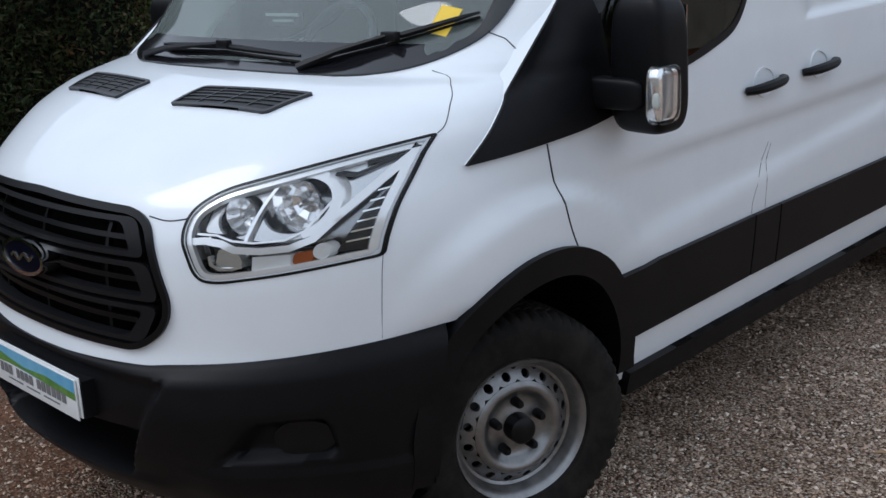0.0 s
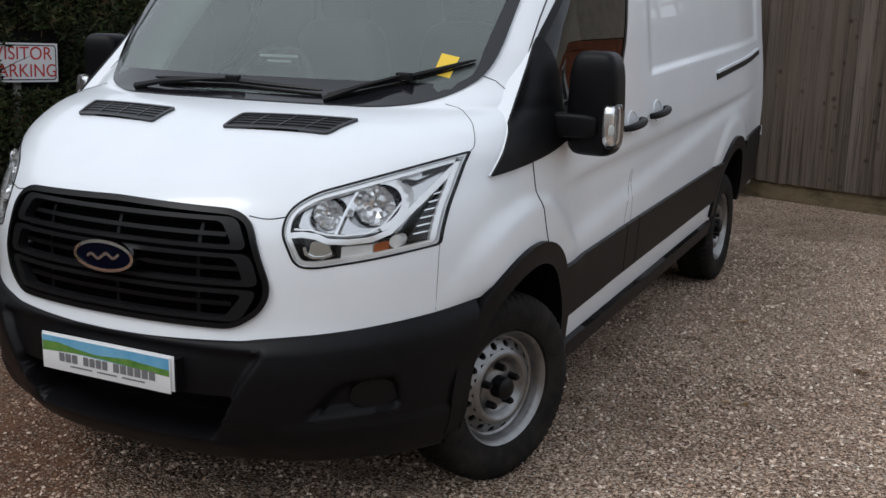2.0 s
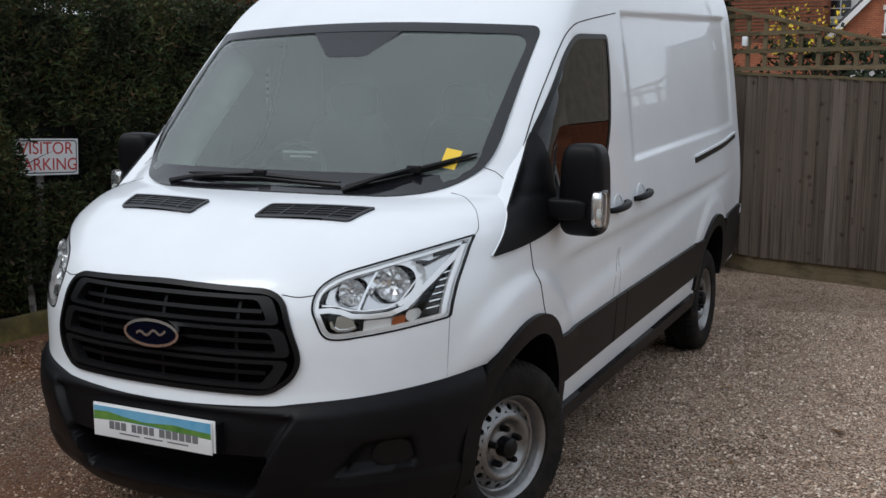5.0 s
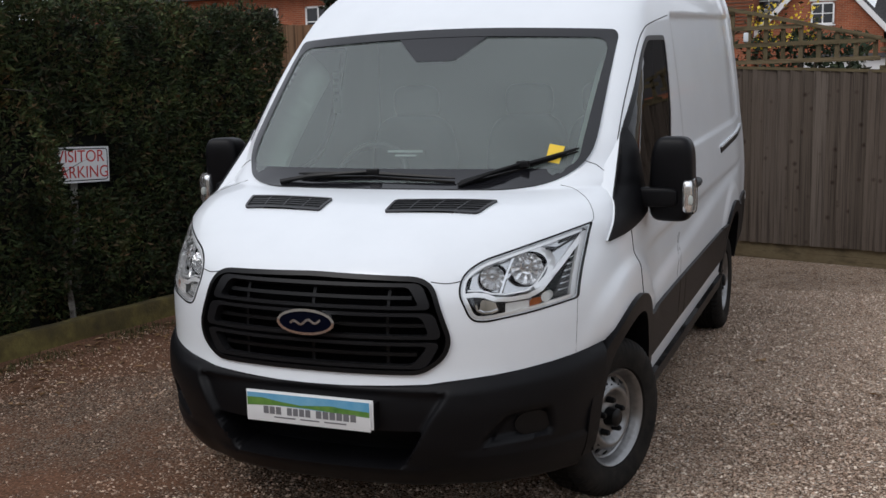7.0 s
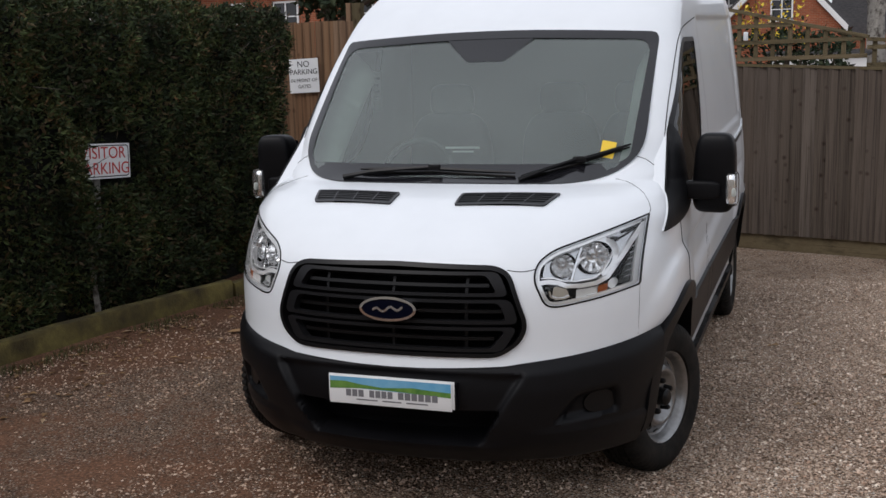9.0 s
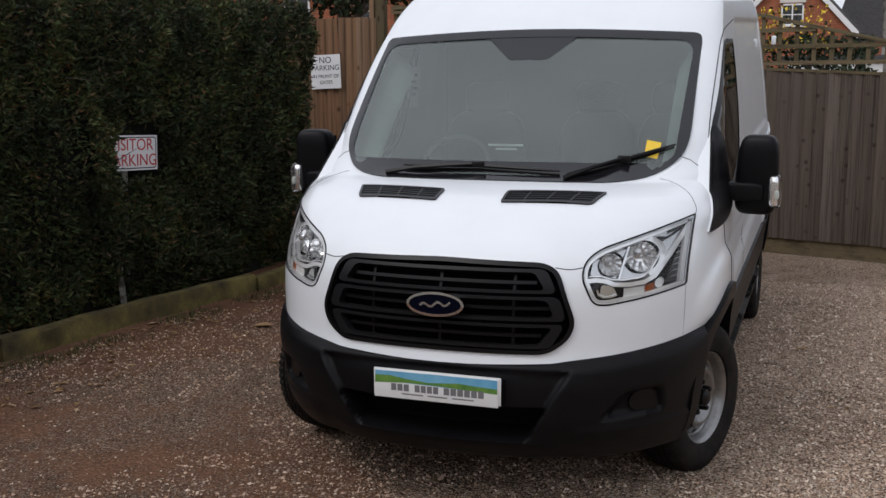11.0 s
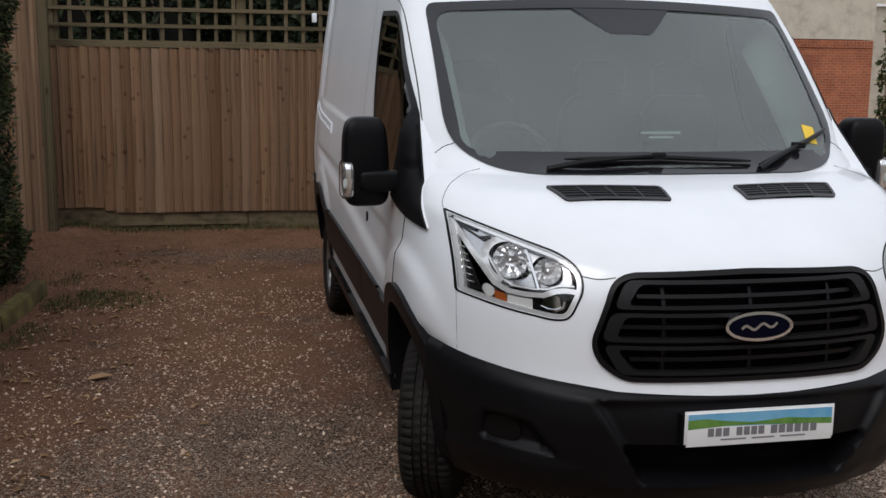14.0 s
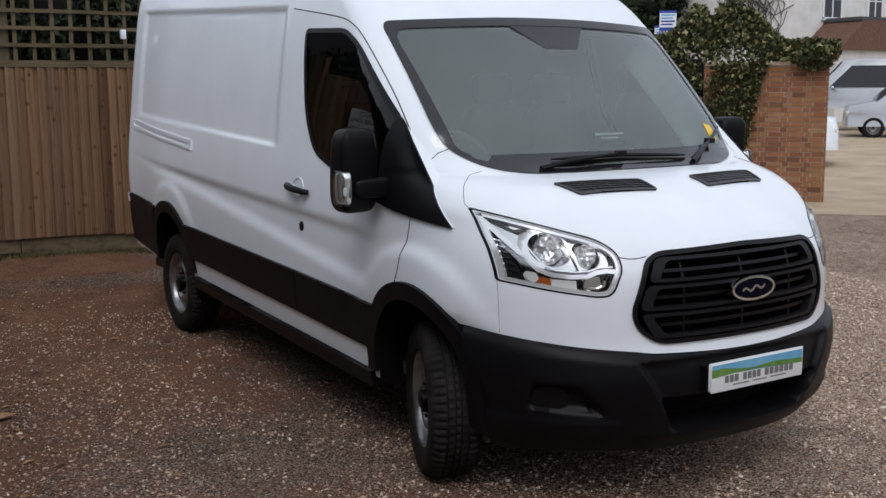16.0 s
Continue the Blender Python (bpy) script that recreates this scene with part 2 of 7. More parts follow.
WIDE = curve_table([(0.20, 0.93), (0.35, 0.965), (0.48, 0.985), (0.70, 1.0), (0.90, 1.005), (1.10, 0.995), (1.25, 0.98), (1.35, 0.967), (1.60, 0.94), (1.95, 0.892),
                    (2.10, 0.868), (2.25, 0.82), (2.35, 0.755), (2.42, 0.66), (2.46, 0.54), (2.48, 0.35)])
DEEP = curve_table([(0.20, 0.90), (0.60, 0.95), (0.95, 0.95), (1.10, 0.90), (1.19, 0.82), (1.255, 0.805), (1.287, 0.70), (1.33, 0.535), (1.41, 0.455), (1.94, 0.31), (2.2, 0.34), (2.4, 0.45), (2.48, 0.5)])
POW = curve_table([(0.20, 2.4), (1.05, 2.4), (1.20, 2.8), (1.27, 3.0), (1.40, 2.4), (2.0, 2.4), (2.48, 2.2)])
TAIL = 5.42
FRONT_HUB, REAR_HUB, HUB_Z = 1.02, 4.32, 0.335


ARCH_F, ARCH_R, ARCH_OUT, ARCH_IN = (1.02, 0.435), (4.29, 0.475), 0.423, 0.350


def rake(y):
    """The unladen body stands a little higher at the back."""
    return 0.03 * max(0.0, y - 1.2)


def bulge(y, z):
    """Pressings of the sides, in metres outwards."""
    d = -0.05 * smoothstep(4.45, 5.45, y)
    r = math.hypot(y - ARCH_F[0], z - ARCH_F[1])
    d += 0.024 * smoothstep(0.60, 0.53, r) * smoothstep(0.62, 0.84, z)
    r = math.hypot(y - ARCH_R[0], z - ARCH_R[1])
    d += 0.016 * smoothstep(0.58, 0.52, r) * smoothstep(0.66, 0.88, z)
    if y > 1.15:
        c, low = 1.002 + 0.009 * (y - 1.5), 0.775 + 0.076 * (y - 1.47)
        zz = z - rake(y)
        k = smoothstep(1.15, 1.7, y)
        d -= k * 0.020 * smoothstep(c + 0.028, c - 0.028, zz) * smoothstep(low - 0.03, low + 0.045, zz)
        # the large pressed panel
        if 2.3 < y < 5.4:
            lo, hi = 1.31 + 0.012 * (y - 2.54), 2.035 + 0.02 * (y - 2.54)
            e = min(zz - lo, hi - zz, (y - 2.50) * 0.4, (5.20 - y) * 0.4, (y * -0.62 + zz + 2.06) * 0.85)
            d -= 0.014 * smoothstep(-0.004, 0.022, e)
    return d


def surf_y(x, z, lift=0.0):
    """The front surface: y at a place across and up; lift is outwards."""
    w, n = WIDE(z), POW(z)
    s = min(abs(x) / w, 0.9995)
    return NOSE(z) + DEEP(z) * (1 - (1 - s**n) ** (1 / n)) - lift


def front(x, z, lift=0.0):
    """A place on the front, lifted along the surface's normal."""
    e = 0.006
    yx = (surf_y(x + e, z) - surf_y(x - e, z)) / (2 * e)
    yz = (surf_y(x, z + e) - surf_y(x, z - e)) / (2 * e)
    nrm = Vector((yx, -1.0, yz)).normalized()
    return Vector((x, surf_y(x, z), z)) + nrm * lift


def surf_x(y, z):
    zz = z - rake(y)
    f, dd, n, w = NOSE(zz), DEEP(zz), POW(zz), WIDE(zz)
    t = (y - f) / dd
    k = 1.0 if t >= 1 else (max(0.0, 1 - max(0.0, 1 - max(t, 0.0)) ** n)) ** (1 / n)
    return w * k + bulge(y, z) * smoothstep(0.35, 0.75, t)


def side(sign):
    """Places on the van's left (+1) or right (-1) flank from along, up and lift."""

    def at(y, z, lift=0.0):
        e = 0.008
        xy = (surf_x(y + e, z) - surf_x(y - e, z)) / (2 * e)
        xz = (surf_x(y, z + e) - surf_x(y, z - e)) / (2 * e)
        nrm = Vector((1.0, -xy, -xz)).normalized()
        p = Vector((surf_x(y, z), y, z)) + nrm * lift
        return Vector((sign * p.x, p.y, p.z))

    return at


LEFT, RIGHT = side(1), side(-1)

# outlines on the front, across and up
SCREEN_OUT = rounded([(-0.60, 1.298), (0.60, 1.298), (0.745, 1.338), (0.828, 1.43), (0.812, 1.950), (0.0, 1.984), (-0.812, 1.950), (-0.828, 1.43), (-0.745, 1.338)], [0.12, 0.12, 0.07, 0.10, 0.05, 0.5, 0.05, 0.10, 0.07])
SCREEN_IN = rounded([(-0.775, 1.372), (0.775, 1.372), (0.785, 1.916), (0.0, 1.944), (-0.785, 1.916)], [0.07, 0.07, 0.07, 0.5, 0.07])
GRILLE_OUT = rounded([(-0.425, 0.690), (0.425, 0.690), (0.505, 0.745), (0.531, 0.815), (0.465, 1.005), (0.41, 1.036), (0.0, 1.046), (-0.41, 1.036), (-0.465, 1.005), (-0.531, 0.815), (-0.505, 0.745)], 0.04)
LAMP_OUT = rounded([(0.545, 0.985), (0.552, 1.045), (0.60, 1.085), (0.745, 1.133), (0.905, 1.187), (0.902, 1.06), (0.899, 0.928), (0.77, 0.899), (0.633, 0.877), (0.590, 0.885)], [0.03, 0.03, 0.03, 0.05, 0.006, 0.03, 0.01, 0.05, 0.03, 0.03])
# outline of the cab's side glass, along and up
CAB_GLASS = rounded([(0.80, 1.112), (0.985, 1.272), (1.17, 1.42), (1.26, 1.53), (1.477, 1.72), (1.645, 1.865), (1.80, 1.935), (2.24, 1.952), (2.226, 1.788), (2.15, 1.505), (2.03, 1.345), (1.84, 1.285), (1.207, 1.147)], [0.004, 0.05, 0.05, 0.05, 0.05, 0.1, 0.06, 0.05, 0.1, 0.1, 0.08, 0.1, 0.1])


def nearest(p, poly):
    p, best, far = Vector(p), None, 1e9
    for i in range(len(poly)):
        a, b = Vector(poly[i - 1]), Vector(poly[i])
        d = b - a
        t = 0 if d.length_squared < 1e-12 else min(1, max(0, (p - a).dot(d) / d.length_squared))
        q = a + d * t
        if (q - p).length < far:
            best, far = q, (q - p).length
    return best


def van_body():
    """The white shell, with real openings for glass, lamps, grille and wheels."""
    levels, z = [], 0.345
    while z < 2.479:
        levels.append(z)
        slope = (NOSE(z + 0.004) - NOSE(z)) / 0.004
        z += 0.022 / math.sqrt(1 + slope * slope) + 0.0004
    levels.append(2.48)
    thetas = [math.pi / 2 * (i / 44) for i in range(45)]
    bm = bmesh.new()
    rows = []
    for z in levels:
        f, w, d, n = NOSE(z), WIDE(z), DEEP(z), POW(z)
        half = []
        for th in thetas:
            x = w * math.sin(th) ** (2 / n) if th else 0.0
            y = f + d * (1 - max(0.0, math.cos(th)) ** (2 / n))
            half.append((x, y))
        y0, k = f + d, 104
        half += [(w, y0 + (TAIL - y0) * i / k) for i in range(1, k + 1)]
        half += [(w - 0.03, TAIL + 0.03), (w * 0.5, TAIL + 0.045), (0.0, TAIL + 0.05)]
        row = []
        for i, (x, y) in enumerate(half):
            zz = z + rake(y)
            t = (y - f) / d
            x += bulge(y, zz) * smoothstep(0.35, 0.75, t) if 20 < i < len(half) - 2 else 0
            row.append((x, y, zz))
        full = [(-x, y, zz) for x, y, zz in reversed(row[1:-1])] + row
        rows.append([bm.verts.new(p) for p in full])
    m = len(rows[0])
    for a, b in zip(rows, rows[1:]):
        for i in range(m):
            j = (i + 1) % m
            bm.faces.new((a[i], a[j], b[j], b[i]))
    bm.faces.new(rows[-1])

    screen_cut, grille_cut = shrink(SCREEN_OUT, 0.02), shrink(GRILLE_OUT, 0.008)
    lamp_cut, cab_cut = shrink(LAMP_OUT, 0.006), shrink(CAB_GLASS, 0.012)
    bump_cut = [(-1.2, 0.2), (1.2, 0.2), (1.2, 0.735), (0.972, 0.735), (0.88, 0.712), (0.70, 0.682), (0.48, 0.658), (0.0, 0.64), (-0.48, 0.658), (-0.70, 0.682), (-0.88, 0.712), (-0.972, 0.735), (-1.2, 0.735)]

    def cut(test, snap):
        gone = [f for f in bm.faces if test(f.calc_center_median())]
        edge = {v for f in gone for v in f.verts}
        bmesh.ops.delete(bm, geom=gone, context="FACES")
        for v in edge:
            if v.is_valid and v.is_boundary:
                snap(v)

    def flat(poly, region, mirror=False):
        """Cuts an outline across and up out of the front."""

        def test(c):
            return region(c) and inside((abs(c.x) if mirror else c.x, c.z), poly)

        def snap(v):
            q = nearest((abs(v.co.x) if mirror else v.co.x, v.co.z), poly)
            x = math.copysign(q.x, v.co.x) if mirror else q.x
            v.co = Vector((x, surf_y(x, q.y), q.y))

        cut(test, snap)

    flat(screen_cut, lambda c: 0.6 < c.y < 2.0)
    flat(grille_cut, lambda c: c.y < 0.6)
    flat(lamp_cut, lambda c: c.y < 1.0, True)
    flat(bump_cut, lambda c: c.y < 0.9)
    for s in (1, -1):
        def snap_side(v, s=s):
            q = nearest((v.co.y, v.co.z), cab_cut)
            v.co = Vector((s * surf_x(q.x, q.y), q.x, q.y))

        cut(lambda c: c.x * s > 0.6 and inside((c.y, c.z), cab_cut), snap_side)
        for cy, cz in (ARCH_F, ARCH_R):
            def reach(y, z, cy=cy, cz=cz):
                return math.hypot(y - cy, max(0.0, z - cz))

            def snap_arch(v, cy=cy, cz=cz):
                rad = ARCH_IN + 0.012
                if v.co.z > cz:
                    t = math.atan2(v.co.z - cz, v.co.y - cy)
                    v.co.y, v.co.z = cy + rad * math.cos(t), cz + rad * math.sin(t)
                else:
                    v.co.y = cy + math.copysign(rad, v.co.y - cy)

            cut(lambda c: c.x * s > 0.6 and reach(c.y, c.z) < ARCH_IN + 0.012, snap_arch)
    return bm


van = thing("panel_van", (0, 2.9, 0), "white panel van with black bumper and mouldings on gravel", "van")
part("body", van_body(), PAINT, van, "glossy white painted body shell", angle=50)

# glass and its black border, which laps over the roof and pillar edges
def lip(x, z, lift):
    return front(x, z, lift + (0.007 * smoothstep(1.90, 1.95, z) + 0.003 * smoothstep(0.76, 0.80, abs(x)) if lift > 0 else 0.0))


part("windscreen", patch(shrink(SCREEN_OUT, 0.004), front, 0.004, None, 0.05), SCREEN, van, "large curved windscreen")
part("windscreen_border", patch(SCREEN_OUT, lip, 0.0062, -0.004, 0.02, holes=[SCREEN_IN]), GLOSSBLACK, van, "black ceramic windscreen border")
for s, at in ((1, LEFT), (-1, RIGHT)):
    part("side_window", patch(CAB_GLASS, at, 0.002, None, 0.05), SIDEGLASS, van, "tinted cab door glass")
    part("window_seal", patch(CAB_GLASS, at, 0.005, -0.012, 0.03, holes=[shrink(CAB_GLASS, 0.022)]), BLACK, van, "black rubber window seal")
    sail = rounded([(0.775, 1.108), (0.975, 1.282), (1.160, 1.441), (1.262, 1.540), (1.31, 1.42), (1.34, 1.168), (1.207, 1.145)], [0.004, 0.02, 0.02, 0.02, 0.05, 0.01, 0.05])

    def sail_at(y, z, lift, s=s):
        """A nearly flat panel that stands proud where the pillar's foot falls away."""
        q = (z - 1.113) / 0.417
        back = y - 0.79 - (z - 1.113) * 1.19
        w = smoothstep(0.0, 0.16, back)
        skin = surf_x(y, z) + 0.014
        flat = max(skin, (0.961 - 0.055 * q) * (1 - w) + skin * w)
        return Vector((s * (flat + lift), y, z)) if lift > -0.02 else Vector((s * (surf_x(y, z) - 0.004), y, z))

    part("pillar_foot", patch(shrink(sail, 0.003), sail_at, -0.006, -0.1, 0.015), PAINT, van, "white painted foot of the windscreen pillar")
    part("mirror_sail_plate", patch(sail, sail_at, 0.002, -0.005, 0.015), PLASTIC, van, "triangular black mirror mounting panel")


# ---------------------------------------------------------------- bumper, mouldings, wheels
def plan(z, th):
    """A place on the plan section at height z, th from 0 (centre) to 90 degrees (flank)."""
    f, w, d, n = NOSE(z), WIDE(z), DEEP(z), POW(z)
    return w * math.sin(th) ** (2 / n), f + d * (1 - max(0.0, math.cos(th)) ** (2 / n))


BUMP_TOP = curve_table([(0.0, 0.643), (0.30, 0.648), (0.45, 0.657), (0.50, 0.664), (0.70, 0.686), (0.88, 0.715), (0.99, 0.742)])
FOG = rounded([(0.60, 0.415), (0.70, 0.545), (0.835, 0.552), (0.845, 0.430)], 0.03)


def bumper_inset(x, z):
    """How far the bumper's face lies behind the plain surface."""
    x = abs(x)
    drop = BUMP_TOP(x) - z
    d = -0.006 - 0.030 * smoothstep(0.0, 0.042, drop) * (1 - 0.85 * smoothstep(0.10, 0.30, drop))
    crease = 0.545 - (0.66 - z) * 0.62
    d += 0.032 * smoothstep(crease + 0.012, crease - 0.022, x) * smoothstep(0.640, 0.612, z) * smoothstep(0.335, 0.36, z)
    mouth = 0.43 - (0.475 - z) * 0.6
    d += 0.13 * smoothstep(mouth + 0.008, mouth - 0.02, x) * smoothstep(0.482, 0.468, z) * smoothstep(0.345, 0.365, z)
    if 0.55 < x < 0.9 and 0.39 < z < 0.58 and inside((x, z), FOG):
        q = (nearest((x, z), FOG) - Vector((x, z))).length
        d += 0.055 * smoothstep(0.0, 0.03, q)
    d -= 0.012 * smoothstep(0.405, 0.39, z) * smoothstep(0.5, 0.62, x)
    d -= 0.010 * smoothstep(0.345, 0.33, z) * smoothstep(0.5, 0.4, x)
    return d


def bumper_end(z):
    return ARCH_F[0] + 0.035 - math.sqrt(max(0.0, ARCH_OUT**2 - max(0.0, z - ARCH_F[1]) ** 2))


def bumper():
    bm = bmesh.new()
    k, rows = 110, []
    zs = [0.255 + 0.0135 * i for i in range(28)]
    for j in range(len(zs) + 4):
        row = []
        for i in range(-k, k + 1):
            s = abs(i) / k
            z = zs[min(j, len(zs) - 1)]
            lo, hi = 0.0, math.pi / 2
            for _ in range(18):
                mid = (lo + hi) / 2
                if plan(z, mid)[1] < bumper_end(z):
                    lo = mid
                else:
                    hi = mid
            x, y = plan(z, lo * s)
            if j >= len(zs):
                z = zs[-1] + (BUMP_TOP(x) - zs[-1]) * (j - len(zs) + 1) / 4
                x, y = plan(z, lo * s)
            y += bumper_inset(x, z) * (1 - 0.6 * s**3)
            x -= bumper_inset(x, z) * 0.75 * s**3
            row.append((math.copysign(x, i) if i else 0.0, y, z))
        rows.append(row)
    lip = [[(x * 0.985, y + 0.05, 0.235) for x, y, z in rows[0]], [(x * 0.93, y + 0.22, 0.225) for x, y, z in rows[0]]]
    top = [[(x * 0.99, y + 0.035, z + 0.002) for x, y, z in rows[-1]]]
    rows = list(reversed(lip)) + rows + top
    vs = [[bm.verts.new(p) for p in r] for r in rows]
    for a, b in zip(vs, vs[1:]):
        for i in range(2 * k):
            bm.faces.new((a[i], a[i + 1], b[i + 1], b[i]))
    return bm


front_bumper = part("front_bumper", bumper(), PLASTIC, van, "textured black plastic front bumper", angle=60)
for s in (1, -1):
    def fog_place(x, z, lift, s=s):
        p = front(x, z, lift)
        return Vector((s * p.x, p.y + 0.036, p.z))

    ring = [(0.765 + 0.052 * math.cos(a * math.pi / 12), 0.484 + 0.046 * math.sin(a * math.pi / 12)) for a in range(24)]
    part("fog_lamp_blank", patch(ring, fog_place, 0.012, -0.02, 0.015, holes=[]), BLACK, front_bumper, "round black fog lamp blank")

van_hidden = boxes((-0.80, 0.80, 0.45, 5.35, 0.30, 0.36))
part("underbody", van_hidden, BLACK, van, "black underbody")


def arc(cy, cz, r, a0, a1, n=28):
    return [(cy + r * math.cos(radians(a0 + (a1 - a0) * i / n)), cz + r * math.sin(radians(a0 + (a1 - a0) * i / n))) for i in range(n + 1)]


def arch_outline(cy, cz, out, inn, front_low, rear_low):
    """A moulding round the upper half of a wheel opening, with straight legs."""
    o = [(cy - out + 0.02, front_low)] + arc(cy, cz, out, 180, 0) + [(cy + out + 0.012, rear_low)]
    i = [(cy + inn, rear_low)] + arc(cy, cz, inn, 0, 180) + [(cy - inn + 0.01, front_low)]
    return o + i


def liner(cy, cz, s, r):
    """The dark inside of a wheel arch."""
    bm = bmesh.new()
    rings = []
    line = [(cy + r, 0.33)] + arc(cy, cz, r, 0, 180, 24) + [(cy - r, 0.30)]
    for y, z in line:
        xo = surf_x(y, max(z, 0.42)) - 0.004
        rings.append([bm.verts.new((s * x, y, z)) for x in (xo, xo - 0.05, 0.5)])
    for a, b in zip(rings, rings[1:]):
        for i in range(2):
            bm.faces.new((a[i], a[i + 1], b[i + 1], b[i]))
    bm.faces.new([r[2] for r in rings])
    return bm


for s, at in ((1, LEFT), (-1, RIGHT)):
    trim = arch_outline(*ARCH_F, ARCH_OUT, ARCH_IN, 0.30, 0.395)
    part("front_arch_moulding", patch(trim, at, 0.020, -0.035, 0.03), PLASTIC, van, "black wheel arch moulding")
    trim = arch_outline(*ARCH_R, ARCH_OUT + 0.01, ARCH_IN + 0.01, 0.48, 0.46)
    part("rear_arch_moulding", patch(trim, at, 0.018, -0.035, 0.03), PLASTIC, van, "black wheel arch moulding")
    part("front_arch_liner", liner(*ARCH_F, s, ARCH_IN + 0.006), BLACK, van)
    part("rear_arch_liner", liner(*ARCH_R, s, ARCH_IN + 0.016), BLACK, van)

    def moulding_end(z, arch, r, sign):
        return arch[0] + sign * math.sqrt(max(0.0, r * r - max(0.0, z - arch[1]) ** 2))

    cuts = [2.12, 2.295] if s > 0 else [2.21]
    lo, hi = 0.492, 0.703
    zf = [lo + (hi - lo) * i / 6 for i in range(7)]
    spans = list(zip([None, *cuts], [*cuts, None]))
    for a, b in spans:
        poly = [(moulding_end(z, ARCH_F, ARCH_OUT - 0.002, 1), z) for z in zf] if a is None else [(a + 0.004, z + rake(a)) for z in zf]
        if b is None:
            rear = [(moulding_end(z + 0.09, ARCH_R, ARCH_OUT + 0.008, -1), z + rake(3.84)) for z in reversed(zf)]
        else:
            rear = [(b - 0.004, z + rake(b)) for z in reversed(zf)]
        part("side_moulding", patch(poly + rear, at, 0.017, -0.004, 0.05), PLASTIC, van, "wide black plastic side moulding")
    run = [1.43 + 0.1525 * i for i in range(17)]
    sill = [(y, 0.300 + rake(y)) for y in run] + [(y, 0.374 + rake(y)) for y in reversed(run)]
    part("sill_step", patch(sill, at, 0.026, -0.05, 0.05), PLASTIC, van, "black plastic sill")
    # the rear corner
    poly = [(4.58, 0.85), (5.38, 0.875), (5.41, 0.85), (5.41, 0.52), (5.19, 0.50), (4.73, 0.48), (4.72, 0.53), (4.70, 0.64), (4.65, 0.76)]
    part("rear_bumper_corner", patch(poly, at, 0.014, -0.02, 0.05), PLASTIC, van, "black rear bumper corner")


# wheels
def tyre_mesh():
    prof = [(0.205, 0.085), (0.212, 0.099), (0.235, 0.108), (0.262, 0.111), (0.285, 0.107), (0.301, 0.097), (0.311, 0.086), (0.316, 0.066), (0.317, 0.049), (0.308, 0.047), (0.308, 0.041), (0.3175, 0.039),
            (0.318, 0.017), (0.308, 0.015), (0.308, 0.009), (0.318, 0.007)]
    prof = [(0.205 + (r - 0.205) * 1.18, x) for r, x in prof]
    prof = prof + [(r, -x) for r, x in reversed(prof)]
    bm, seg, rings = bmesh.new(), 180, []
    for k in range(seg):
        a = 2 * math.pi * k / seg
        ring = []
        for i, (r, x) in enumerate(prof):
            edge = abs(x) > 0.05 and 0.311 < r
            if edge and k % 3 == 0:
                r -= 0.010
            elif r > 0.331 and k % 3 == (0 if abs(x) > 0.03 else 1):
                r -= 0.007
            ring.append(bm.verts.new((x, r * math.cos(a), r * math.sin(a))))
        rings.append(ring)
    for k in range(seg):
        a, b = rings[k], rings[(k + 1) % seg]
        for i in range(len(prof) - 1):
            bm.faces.new((a[i], a[i + 1], b[i + 1], b[i]))
    return finish("tyre", bm, RUBBER, angle=35)


def rim_mesh():
    """A pressed steel wheel with a ring of round vent holes."""
    bm = lathe([(0.200, -0.09), (0.192, -0.05), (0.180, 0.02), (0.176, 0.042), (0.182, 0.052), (0.188, 0.070), (0.196, 0.086), (0.205, 0.092), (0.208, 0.088), (0.207, 0.082), (0.200, 0.074)], 64)
    disc = 0.016
    for r in ([(0.1785, 0.030), (0.170, 0.026)], [(0.136, 0.052), (0.126, 0.060), (0.116, 0.061), (0.106, 0.054), (0.094, 0.036), (0.082, 0.031), (0.060, 0.031), (0.050, 0.036), (0.0, 0.036)]):
        m = lathe([(a, b + disc) for a, b in r], 64)
        t = bpy.data.meshes.new("t")
        m.to_mesh(t)
        m.free()
        bm.from_mesh(t)
        bpy.data.meshes.remove(t)
    holes, r0, r1 = 16, 0.136, 0.170
    for k in range(holes):
        a0, a1 = 2 * math.pi * k / holes, 2 * math.pi * (k + 1) / holes
        mid, rm = (a0 + a1) / 2, 0.1535
        outer, inner, deep = [], [], []
        for j in range(16):
            t = 2 * math.pi * (j + 0.5) / 16
            c, sn = math.cos(t), math.sin(t)
            q = 1 / max(abs(c), abs(sn))
            r, a = rm + (r1 - r0) / 2 * c * q, mid + (a1 - a0) / 2 * sn * q
            x = disc + 0.052 + (0.026 - 0.052) * (r - r0) / (r1 - r0)
            outer.append(bm.verts.new((x, r * math.cos(a), r * math.sin(a))))
            r, a = rm + 0.0115 * c, mid + 0.0125 * sn / rm
            x = disc + 0.052 + (0.026 - 0.052) * (r - r0) / (r1 - r0)
            inner.append(bm.verts.new((x + 0.001, r * math.cos(a), r * math.sin(a))))
            deep.append(bm.verts.new((x - 0.010, r * math.cos(a), r * math.sin(a))))
        for j in range(16):
            n = (j + 1) % 16
            bm.faces.new((outer[j], outer[n], inner[n], inner[j]))
            bm.faces.new((inner[j], inner[n], deep[n], deep[j]))
    bmesh.ops.remove_doubles(bm, verts=bm.verts, dist=0.0004)
    return finish("rim", bm, STEEL, angle=50)


def nut_mesh():
    bm = lathe([(0.0, 0.086), (0.008, 0.085), (0.0125, 0.078), (0.0145, 0.046)], 12)
    return finish("wheel_nut", bm, BLACK)


